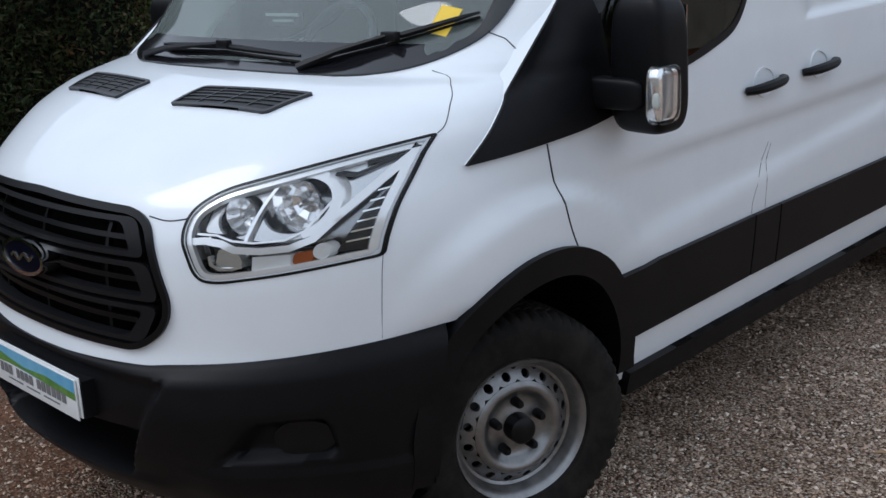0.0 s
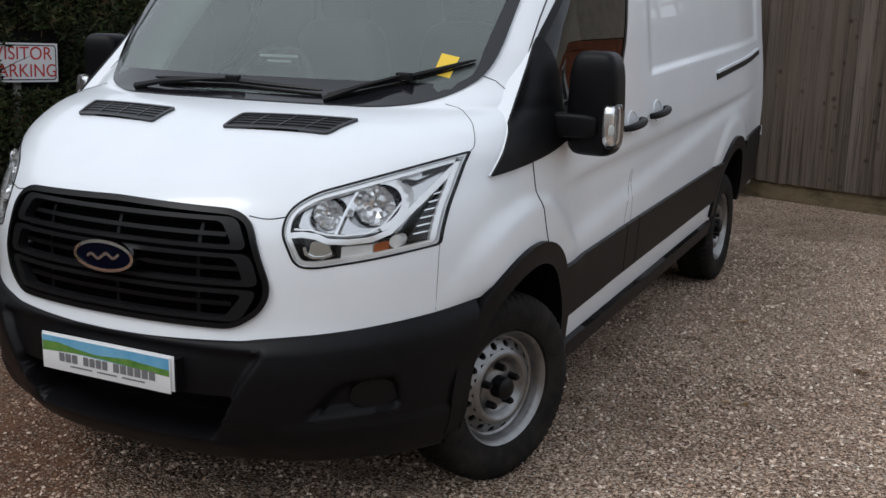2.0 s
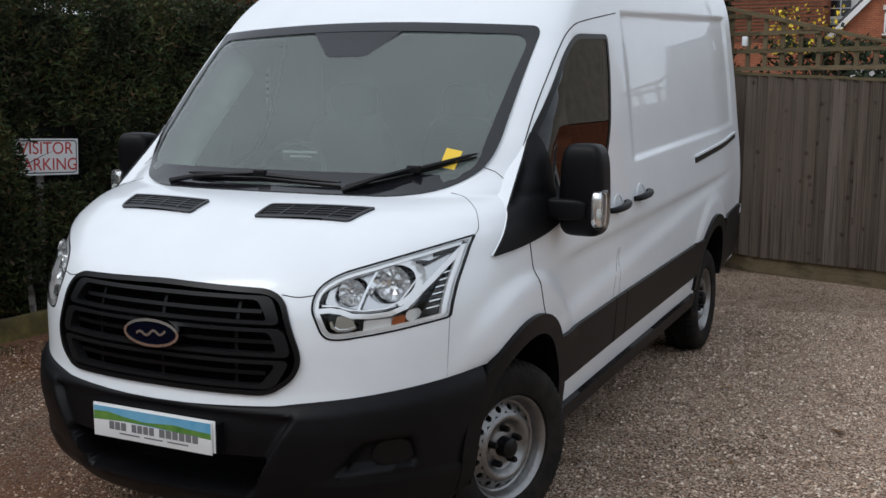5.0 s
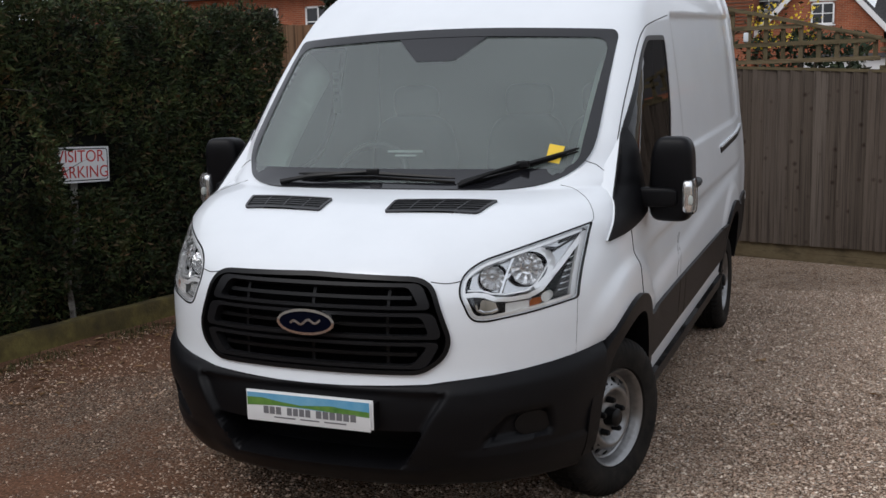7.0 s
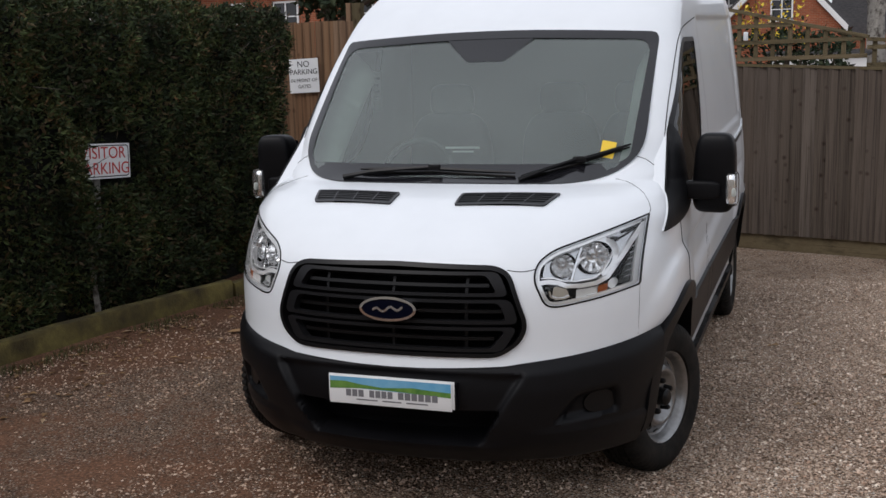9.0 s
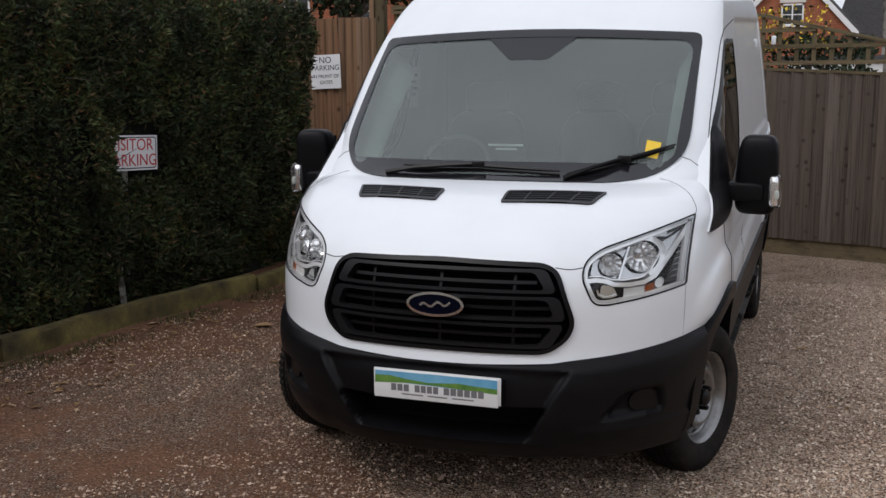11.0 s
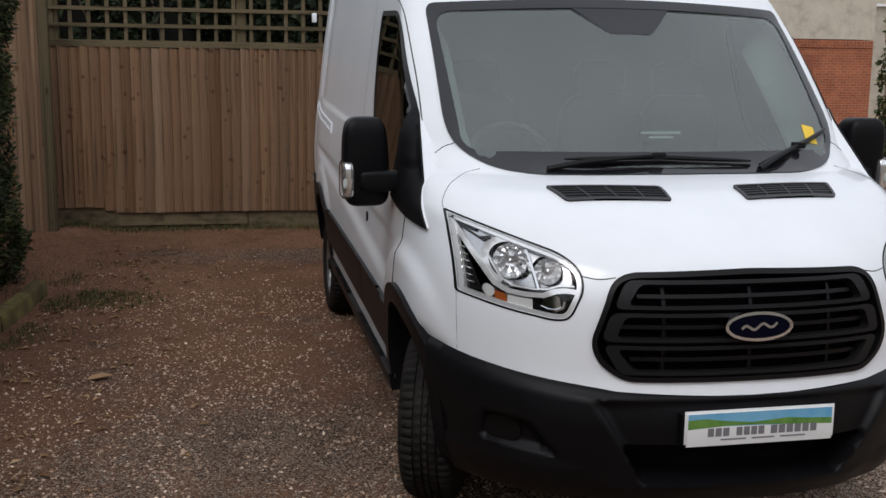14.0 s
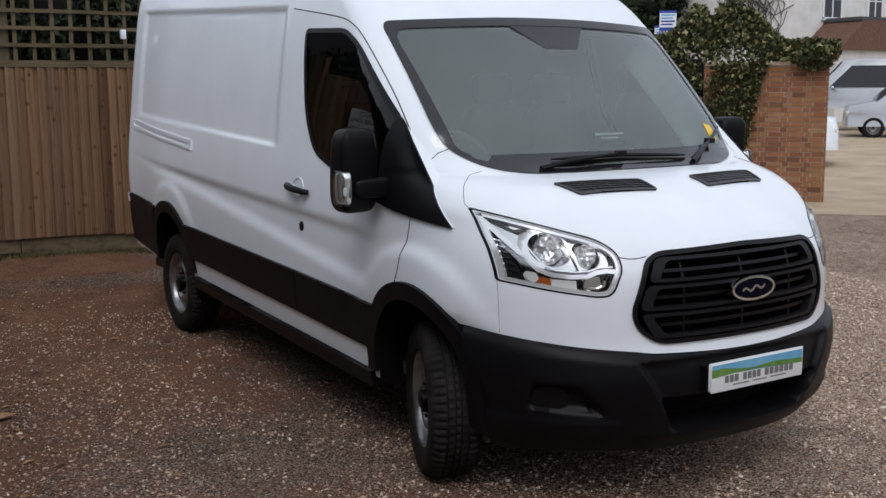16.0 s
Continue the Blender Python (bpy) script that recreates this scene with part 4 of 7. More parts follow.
    part("bonnet_gap", tube([fm(x, z, 0.0) for x, z in dense(eased([(0.906, 1.189), (0.908, 1.203), (0.890, 1.238), (0.860, 1.268), (0.800, 1.297), (0.735, 1.314)]), 0.02, False)], 0.0013, 5), SHUT, van)
    part("wing_gap", tube([fm(x, z, 0.0) for x, z in dense([(0.899, 0.927), (0.899, 0.85), (0.895, 0.722)], 0.02, False)], 0.0009, 5), SHUT, van)
    part("pillar_gap", tube([fm(x, z, 0.0) for x, z in dense([(0.780, 1.408), (0.84, 1.385), (0.893, 1.345)], 0.02, False)], 0.002, 5), SHUT, van)
    part("rear_lamp", boxes((min(s * 0.86, s * 0.905), max(s * 0.86, s * 0.905), 5.40, 5.475, 1.05, 1.45), bevel=0.01), RED, van, "red tail lamp")
    for z in (0.80, 2.02):
        part("rear_hinge", boxes((min(s * 0.93, s * 0.965), max(s * 0.93, s * 0.965), 5.38, 5.44, z, z + 0.07), bevel=0.008), PAINT, van)


# ---------------------------------------------------------------- cab interior
def inner(x, z, lift):
    return front(x, z, lift)


dash = boxes((-0.84, 0.84, 1.02, 1.52, 0.70, 1.245), bevel=0.03)
box(dash, -0.80, 0.80, 0.90, 1.10, 0.90, 1.235, bevel=0.02)
box(dash, -0.70, -0.16, 1.22, 1.50, 1.20, 1.315, bevel=0.04)
box(dash, -0.14, 0.20, 1.30, 1.52, 1.20, 1.30, bevel=0.03)
part("dashboard", dash, CABIN, van, "dark grey dashboard")
wheel_ring = [Vector((-0.43, 1.56, 1.27)) + Matrix.Rotation(radians(-28), 3, "X") @ Vector((0.19 * math.cos(a * math.pi / 20), 0, 0.19 * math.sin(a * math.pi / 20))) for a in range(40)]
part("steering_wheel", tube(wheel_ring, 0.017, 8, True), CABIN, van, "dark steering wheel")
for x, w in ((-0.45, 0.24), (0.20, 0.22), (0.62, 0.20)):
    part("seat_back", superblock(x, 2.17, 1.15, w, 0.10, 0.42, 0.5), CABIN, van, "dark cloth seat back")
    part("head_restraint", superblock(x, 2.20, 1.64, 0.13, 0.05, 0.09, 0.55), CABIN, van)
part("bulkhead", boxes((-0.80, 0.80, 2.46, 2.50, 0.40, 2.12)), CABINMID, van, "grey cab bulkhead")
part("cab_floor", boxes((-0.85, 0.85, 0.70, 2.46, 0.36, 0.42)), CABIN, van)
part("headlining", boxes((-0.70, 0.70, 1.75, 2.46, 1.985, 2.0)), CABINLT, van, "pale grey headlining")
for s in (1, -1):
    def at(x, z, lift, s=s):
        p = front(x, z, lift)
        return Vector((s * p.x, p.y, p.z))

    def trim_at(x, z, lift, at=at):
        return at(x, z, lift - 0.02 - 2.6 * (0.815 - x))

    strip = rounded([(0.815, 1.375), (0.765, 1.375), (0.755, 1.93), (0.810, 1.93)], [0.005, 0.03, 0.03, 0.005])
    part("pillar_trim", patch(strip, trim_at, 0.0, -0.02, 0.03), CABINLT, van, "pale grey pillar trim")
part("sensor_cover", patch(rounded([(-0.235, 1.956), (0.255, 1.956), (0.115, 1.830), (-0.075, 1.830)], 0.02), lip, 0.0055, -0.004, 0.03), GLOSSBLACK, van, "dark sensor cover behind the glass")
card = part("yellow_card", patch([(0.648, 1.400), (0.704, 1.388), (0.712, 1.456), (0.652, 1.468)], front, 0.0075, 0.0055, 0.05), YELLOW, van, "yellow card tucked under the wiper on the windscreen")
sticker = part("dash_label", boxes((-0.07, 0.11, 0.985, 0.989, 1.408, 1.452)), CABIN, van, "small dark label on the dashboard")
part("label_bar", boxes((-0.065, 0.10, 0.979, 0.983, 1.438, 1.447)), WHITEPL, sticker)
part("label_bar", boxes((-0.03, 0.07, 0.979, 0.983, 1.421, 1.428)), WHITEPL, sticker)
notice = bmesh.new()
tilt = Matrix.Translation((-0.80, 1.93, 1.70)) @ Matrix.Rotation(radians(-48), 4, "Z")
box(notice, -0.075, 0.075, -0.002, 0.002, -0.11, 0.11, m=tilt)
sheet = part("paper_notice", notice, WHITEPL, van, "white paper notice inside the cab window", smooth=False)
for k in range(4):
    bar = bmesh.new()
    box(bar, -0.055, 0.055 - 0.03 * (k % 2), -0.004, -0.003, 0.06 - 0.035 * k, 0.075 - 0.035 * k, m=tilt)
    part("notice_bar", bar, GREYINK, sheet, smooth=False)


# ---------------------------------------------------------------- materials of the yard
def random_tint(m, stops, kind="ShaderNodeObjectInfo", out="Random"):
    """A base colour picked by the piece's own random number."""
    n = m.node_tree.nodes.new(kind)
    r = ramp(m, stops)
    link(m, n, out, r, 0)
    return r


def multiply(m, a, b, fac=1.0):
    x = m.node_tree.nodes.new("ShaderNodeMix")
    x.data_type, x.blend_type = "RGBA", "MULTIPLY"
    x.inputs["Factor"].default_value = fac
    link(m, a, 0, x, "A")
    link(m, b, 0, x, "B")
    link(m, x, "Result", bsdf(m), "Base Color")
    return x


def wood(name, stops, dark=(0.35, 0.33, 0.32)):
    """Sawn boards: a tint for each board, long grain, knots and weather stains."""
    m = mat(name, (0.2, 0.15, 0.1), 0.85, spec=0.2)
    tint = random_tint(m, stops)
    co = m.node_tree.nodes.new("ShaderNodeTexCoord")
    mp = m.node_tree.nodes.new("ShaderNodeMapping")
    mp.inputs["Scale"].default_value = (7, 7, 1.3)
    link(m, co, "Object", mp, 0)
    oi = m.node_tree.nodes.new("ShaderNodeObjectInfo")
    ad = m.node_tree.nodes.new("ShaderNodeVectorMath")
    ad.operation = "MULTIPLY_ADD"
    link(m, oi, "Location", ad, 0)
    ad.inputs[1].default_value = (3.1, 3.1, 3.1)
    link(m, mp, 0, ad, 2)
    grain = node(m, "ShaderNodeTexNoise", Scale=1.0, Detail=6.0, Roughness=0.65)
    link(m, ad, 0, grain, "Vector")
    gr = ramp(m, [(0.34, dark), (0.52, (1, 1, 1)), (0.66, (0.74, 0.71, 0.69))])
    link(m, grain, "Fac", gr, 0)
    x = multiply(m, tint, gr, 0.9)
    mk = m.node_tree.nodes.new("ShaderNodeMapping")
    mk.inputs["Scale"].default_value = (1.0, 1.0, 11.0)
    link(m, co, "Object", mk, 0)
    a2 = m.node_tree.nodes.new("ShaderNodeVectorMath")
    a2.operation = "MULTIPLY_ADD"
    link(m, oi, "Location", a2, 0)
    a2.inputs[1].default_value = (7.7, 5.3, 1.0)
    link(m, mk, 0, a2, 2)
    kn = node(m, "ShaderNodeTexVoronoi", Scale=1.0, Randomness=1.0)
    link(m, a2, 0, kn, "Vector")
    kr = ramp(m, [(0.035, (0.10, 0.06, 0.045)), (0.09, (0.45, 0.36, 0.31)), (0.20, (1, 1, 1))])
    link(m, kn, "Distance", kr, 0)
    y = m.node_tree.nodes.new("ShaderNodeMix")
    y.data_type, y.blend_type = "RGBA", "MULTIPLY"
    y.inputs["Factor"].default_value = 0.7
    link(m, x, "Result", y, "A")
    link(m, kr, 0, y, "B")
    link(m, y, "Result", bsdf(m), "Base Color")
    bp = node(m, "ShaderNodeBump", Strength=0.35, Distance=0.004)
    link(m, grain, "Fac", bp, "Height")
    link(m, bp, 0, bsdf(m), "Normal")
    return m


WARMWOOD = wood("weathered_larch_boards", [(0.0, (0.130, 0.074, 0.042)), (0.2, (0.235, 0.133, 0.074)), (0.4, (0.185, 0.116, 0.072)), (0.6, (0.280, 0.165, 0.092)), (0.8, (0.205, 0.120, 0.068)), (1.0, (0.275, 0.185, 0.120))])
GREYWOOD = wood("silvered_fence_boards", [(0.0, (0.086, 0.069, 0.055)), (0.3, (0.120, 0.096, 0.077)), (0.55, (0.099, 0.079, 0.065)), (0.8, (0.129, 0.105, 0.086)), (1.0, (0.146, 0.120, 0.100))])
POSTWOOD = wood("green_stained_posts", [(0.0, (0.10, 0.080, 0.045)), (0.5, (0.13, 0.105, 0.060)), (1.0, (0.16, 0.125, 0.075))])
MOSSWOOD = mat("mossy_sleeper", (0.12, 0.10, 0.05), 0.95)
noisy(MOSSWOOD, [(0.3, (0.034, 0.024, 0.012)), (0.48, (0.090, 0.070, 0.022)), (0.62, (0.17, 0.138, 0.042)), (0.8, (0.10, 0.060, 0.030))], 3.4, bump=0.6, bump_scale=60, dist=0.01)

GRAVEL = mat("gravel_and_earth", (0.2, 0.17, 0.14), 0.95, spec=0.2)
DIRT_TRACK = (5.2, 8.0)


def gravel_material(m):
    co = m.node_tree.nodes.new("ShaderNodeTexCoord")
    vo = node(m, "ShaderNodeTexVoronoi", Scale=98.0, Randomness=1.0)
    link(m, co, "Object", vo, "Vector")
    sp = m.node_tree.nodes.new("ShaderNodeSeparateColor")
    link(m, vo, "Color", sp, 0)
    stones = ramp(m, [(0.0, (0.273, 0.186, 0.135)), (0.25, (0.529, 0.396, 0.302)), (0.5, (0.751, 0.598, 0.471)), (0.7, (0.593, 0.411, 0.294)), (0.88, (0.900, 0.776, 0.632)), (1.0, (0.900, 0.873, 0.824))])
    link(m, sp, 0, stones, 0)
    gap = ramp(m, [(0.0, (1, 1, 1)), (0.45, (0.80, 0.77, 0.75)), (0.72, (0.22, 0.19, 0.17)), (0.95, (0.12, 0.10, 0.09))])
    link(m, vo, "Distance", gap, 0)
    dk = m.node_tree.nodes.new("ShaderNodeMix")
    dk.data_type, dk.blend_type = "RGBA", "MULTIPLY"
    dk.inputs["Factor"].default_value = 0.95
    link(m, stones, 0, dk, "A")
    link(m, gap, 0, dk, "B")
    fine = node(m, "ShaderNodeTexNoise", Scale=55.0, Detail=8.0, Roughness=0.7)
    link(m, co, "Object", fine, "Vector")
    earth = ramp(m, [(0.3, (0.0366, 0.0184, 0.0110)), (0.5, (0.1318, 0.0670, 0.0400)), (0.72, (0.2745, 0.1566, 0.1000))])
    link(m, fine, "Fac", earth, 0)
    # where the earth shows: a worn track across the back of the yard, and patches
    xyz = m.node_tree.nodes.new("ShaderNodeSeparateXYZ")
    link(m, co, "Object", xyz, 0)
    big = node(m, "ShaderNodeTexNoise", Scale=0.75, Detail=5.0, Roughness=0.62)
    link(m, co, "Object", big, "Vector")

    def rng(src, out, a, b, lo=0.0, hi=1.0):
        n = m.node_tree.nodes.new("ShaderNodeMapRange")
        n.interpolation_type = "SMOOTHSTEP"
        for k, v in zip(("From Min", "From Max", "To Min", "To Max"), (a, b, lo, hi)):
            n.inputs[k].default_value = v
        link(m, src, out, n, 0)
        return n

    def math_(op, a, b):
        n = m.node_tree.nodes.new("ShaderNodeMath")
        n.operation = op
        for i, v in enumerate((a, b)):
            if isinstance(v, (int, float)):
                n.inputs[i].default_value = v
            else:
                link(m, v, 0, n, i)
        return n

    left = rng(xyz, "X", 0.4, -1.2)
    track = math_("MULTIPLY", math_("MULTIPLY", rng(xyz, "Y", 3.9, 4.9), rng(xyz, "Y", 9.5, 8.2)), left)
    streak = math_("MULTIPLY", rng(xyz, "Y", 5.62, 5.88), rng(xyz, "Y", 6.50, 6.22))
    track = math_("SUBTRACT", track, math_("MULTIPLY", streak, 0.85))
    hedgeside = rng(xyz, "X", -1.9, -3.2, 0.0, 0.42)
    # wet earth and shade before the van's nose, both put in as earth colour
    nose = math_("MULTIPLY", rng(xyz, "X", 1.3, 0.2), rng(xyz, "Y", 1.2, 0.0))
    mid = math_("MULTIPLY", rng(xyz, "Y", 1.4, 2.6), rng(xyz, "X", 0.2, -0.9))
    fore = math_("MULTIPLY", rng(xyz, "Y", 1.7, 0.6), rng(xyz, "X", -0.3, -0.9))
    base = math_("ADD", math_("ADD", math_("MULTIPLY", left, 0.38), math_("MULTIPLY", nose, 0.40)), -0.14)
    base = math_("ADD", base, math_("SUBTRACT", math_("MULTIPLY", mid, 0.30), math_("MULTIPLY", fore, 0.14)))
    total = math_("ADD", math_("ADD", math_("MULTIPLY", track, 0.62), hedgeside), base)
    total = math_("ADD", total, math_("MULTIPLY", math_("SUBTRACT", big, 0.5), 2.1))
    md = node(m, "ShaderNodeTexNoise", Scale=4.5, Detail=6.0, Roughness=0.7)
    link(m, co, "Object", md, "Vector")
    total = math_("ADD", total, math_("MULTIPLY", math_("SUBTRACT", md, 0.5), 0.9))
    # single stones stand out of the earth, and earth fills in between stones
    single = m.node_tree.nodes.new("ShaderNodeMath")
    single.operation = "MULTIPLY_ADD"
    link(m, sp, 1, single, 0)
    single.inputs[1].default_value, single.inputs[2].default_value = -0.50, 0.22
    total = math_("ADD", total, single)
    mask = rng(total, 0, 0.24, 0.50)
    mx = m.node_tree.nodes.new("ShaderNodeMix")
    mx.data_type = "RGBA"
    link(m, mask, 0, mx, "Factor")
    link(m, dk, "Result", mx, "A")
    link(m, earth, 0, mx, "B")
    mottle = ramp(m, [(0.34, (0.50, 0.46, 0.43)), (0.46, (0.90, 0.87, 0.84)), (0.56, (1.10, 1.09, 1.07)), (0.70, (1.25, 1.24, 1.22))])
    link(m, math_("ADD", math_("MULTIPLY", big, 0.45), math_("MULTIPLY", md, 0.55)), 0, mottle, 0)
    # gravel colour multiplied darker towards -x, the hedge side
    side_tone = ramp(m, [(0.0, (1.0, 1.0, 1.0)), (1.0, (0.54, 0.52, 0.51))])
    link(m, rng(xyz, "X", 0.7, -1.0), 0, side_tone, 0)
    toned_gravel = m.node_tree.nodes.new("ShaderNodeMix")
    toned_gravel.data_type, toned_gravel.blend_type = "RGBA", "MULTIPLY"
    toned_gravel.inputs["Factor"].default_value = 1.0
    link(m, dk, "Result", toned_gravel, "A")
    link(m, side_tone, 0, toned_gravel, "B")
    link(m, toned_gravel, "Result", mx, "A")
    mo = m.node_tree.nodes.new("ShaderNodeMix")
    mo.data_type, mo.blend_type = "RGBA", "MULTIPLY"
    mo.inputs["Factor"].default_value = 1.0
    link(m, mx, "Result", mo, "A")
    link(m, mottle, 0, mo, "B")
    link(m, mo, "Result", bsdf(m), "Base Color")
    hgt = math_("SUBTRACT", math_("MULTIPLY", fine, 0.5), math_("MULTIPLY", vo, math_("SUBTRACT", 1.15, mask)))
    bp = node(m, "ShaderNodeBump", Strength=1.0, Distance=0.018)
    link(m, hgt, 0, bp, "Height")
    link(m, bp, 0, bsdf(m), "Normal")


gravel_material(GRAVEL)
STONE = mat("loose_gravel_stones", (0.3, 0.26, 0.22), 0.9, spec=0.25)
r = random_tint(STONE, [(0.0, (0.215, 0.150, 0.112)), (0.3, (0.431, 0.328, 0.251)), (0.55, (0.617, 0.495, 0.390)), (0.72, (0.460, 0.307, 0.218)), (0.9, (0.719, 0.598, 0.489)), (1.0, (0.862, 0.753, 0.635))], "ShaderNodeNewGeometry", "Random Per Island")
# loose stones likewise multiplied darker towards -x
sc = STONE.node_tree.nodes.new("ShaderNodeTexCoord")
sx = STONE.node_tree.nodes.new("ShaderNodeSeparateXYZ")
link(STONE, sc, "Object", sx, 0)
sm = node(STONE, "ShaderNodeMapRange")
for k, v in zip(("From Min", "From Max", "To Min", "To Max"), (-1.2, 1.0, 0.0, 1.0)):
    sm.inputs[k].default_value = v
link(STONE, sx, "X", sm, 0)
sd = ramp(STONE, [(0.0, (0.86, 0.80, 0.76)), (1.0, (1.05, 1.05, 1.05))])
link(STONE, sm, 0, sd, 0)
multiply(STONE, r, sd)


def leaf_material(name, stops, rough=0.6, patchy=None):
    m = mat(name, (0.04, 0.06, 0.02), rough, spec=0.25)
    rr = random_tint(m, stops, "ShaderNodeNewGeometry", "Random Per Island")
    link(m, rr, 0, bsdf(m), "Base Color")
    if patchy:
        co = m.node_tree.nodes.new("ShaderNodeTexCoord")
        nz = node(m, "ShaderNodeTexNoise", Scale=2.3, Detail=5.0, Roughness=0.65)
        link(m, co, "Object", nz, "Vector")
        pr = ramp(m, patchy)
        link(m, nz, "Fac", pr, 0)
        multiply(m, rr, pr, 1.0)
    return m


# noise patches put brown growth, shaded gaps and lit clumps into the colour
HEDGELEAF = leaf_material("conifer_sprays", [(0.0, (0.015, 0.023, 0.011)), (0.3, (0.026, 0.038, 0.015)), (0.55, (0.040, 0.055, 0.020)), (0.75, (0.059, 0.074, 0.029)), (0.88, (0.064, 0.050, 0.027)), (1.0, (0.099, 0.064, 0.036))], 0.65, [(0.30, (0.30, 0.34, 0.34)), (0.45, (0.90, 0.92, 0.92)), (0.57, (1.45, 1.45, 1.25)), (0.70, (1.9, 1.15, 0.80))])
# near-black colour that stands in for shade inside hedge, laurel and ivy
INNERSHADE = mat("black_inner_shade", (0.006, 0.006, 0.004), 1.0)
IVYLEAF = leaf_material("variegated_ivy", [(0.0, (0.024, 0.035, 0.014)), (0.4, (0.056, 0.073, 0.024)), (0.62, (0.104, 0.112, 0.043)), (0.80, (0.206, 0.193, 0.085)), (0.92, (0.356, 0.328, 0.179)), (1.0, (0.160, 0.089, 0.043))], 0.45)
TREELEAF = leaf_material("dark_tree_foliage", [(0.0, (0.012, 0.020, 0.010)), (0.6, (0.022, 0.036, 0.016)), (1.0, (0.045, 0.055, 0.026))], 0.7)
FLOWER = leaf_material("yellow_blossom", [(0.0, (0.62, 0.42, 0.02)), (1.0, (0.85, 0.66, 0.08))], 0.6)
GRASS = leaf_material("grass_blades", [(0.0, (0.045, 0.050, 0.016)), (0.6, (0.07, 0.075, 0.024)), (1.0, (0.14, 0.11, 0.05))], 0.7)
DRYLEAF = leaf_material("dry_leaves", [(0.0, (0.10, 0.050, 0.022)), (0.5, (0.22, 0.13, 0.06)), (0.8, (0.34, 0.21, 0.11)), (1.0, (0.40, 0.30, 0.19))], 0.8)
BARK = mat("bark", (0.07, 0.055, 0.042), 0.95)
noisy(BARK, [(0.3, (0.035, 0.028, 0.022)), (0.7, (0.11, 0.09, 0.07))], 9.0, bump=0.7, bump_scale=40, stretch=(1, 1, 0.3))
PALEBARK = mat("pale_plane_bark", (0.3, 0.29, 0.26), 0.9)
noisy(PALEBARK, [(0.4, (0.07, 0.06, 0.05)), (0.5, (0.26, 0.245, 0.22)), (0.7, (0.36, 0.345, 0.31))], 7.0, bump=0.5)

# ---------------------------------------------------------------- ground
HEDGE_X = lambda y: -3.63 + 0.132 * (y - 1.5)
SLEEPER_X = lambda y: -3.40 + 0.132 * (y - 1.47)


def ground_z(x, y):
    z = 0.15 * smoothstep(4.2, 7.2, y) * smoothstep(0.8, -1.0, x)
    z += 0.012 * noise.noise(Vector((x * 0.6, y * 0.6, 3.1))) + 0.006 * noise.noise(Vector((x * 2.3, y * 2.3, 7.7)))
    if x < SLEEPER_X(y):
        z += 0.06 * smoothstep(0.0, 0.3, SLEEPER_X(y) - x)
    return z


def axis_steps(a, b, fine0, fine1, step, far):
    out, v = [], fine0
    while v < fine1:
        out.append(v)
        v += step
    out.append(fine1)
    s, v = step, fine1
    while v < b:
        s *= far
        v = min(b, v + s)
        out.append(v)
    s, v = step, fine0
    while v > a:
        s *= far
        v = max(a, v - s)
        out.insert(0, v)
    return out


gx, gy = axis_steps(-400, 400, -5, 5, 0.12, 1.5), axis_steps(-400, 400, -5, 9, 0.12, 1.5)
verts = [(x, y, ground_z(x, y)) for x in gx for y in gy]
ny = len(gy)
faces = [(i * ny + j, (i + 1) * ny + j, (i + 1) * ny + j + 1, i * ny + j + 1) for i in range(len(gx) - 1) for j in range(ny - 1)]
me = bpy.data.meshes.new("ground")
me.from_pydata(verts, [], faces)
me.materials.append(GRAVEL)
me.shade_smooth()
tagged(new("ground", me), "gravel yard with worn patches of bare brown earth", "ground", "", "structure")


def scatter(name, centres, make, material, label, category):
    """Many small shapes in one mesh: make gives local corners and faces for the k-th."""
    vs, fs, base = [], [], 0
    for k, c in enumerate(centres):
        p, f = make(k)
        vs.append(np.asarray(p) + c)
        fs += [tuple(i + base for i in q) for q in f]
        base += len(p)
    me = bpy.data.meshes.new(name)
    me.from_pydata(np.concatenate(vs).tolist(), [], fs)
    me.materials.append(material)
    return tagged(new(name, me), label, category, "", "stuff")


rng_ = np.random.default_rng(4)
OCTA_F = [(0, 2, 4), (2, 1, 4), (1, 3, 4), (3, 0, 4), (2, 0, 5), (1, 2, 5), (3, 1, 5), (0, 3, 5)]


def stone_shape(k):
    r = 0.0030 + 0.0062 * rng_.random() ** 2.0
    a = rng_.random() * math.pi
    c, s = math.cos(a), math.sin(a)
    rx, ry, rz = r * (0.8 + 0.9 * rng_.random()), r * (0.7 + 0.5 * rng_.random()), r * (0.5 + 0.4 * rng_.random())
    p = np.array([(rx, 0, 0), (-rx, 0, 0), (0, ry, 0), (0, -ry, 0), (0, 0, rz), (0, 0, -rz)]) + rng_.normal(0, r * 0.22, (6, 3))
    q = p.copy()
    q[:, 0], q[:, 1] = c * p[:, 0] - s * p[:, 1], s * p[:, 0] + c * p[:, 1]
    return q, OCTA_F


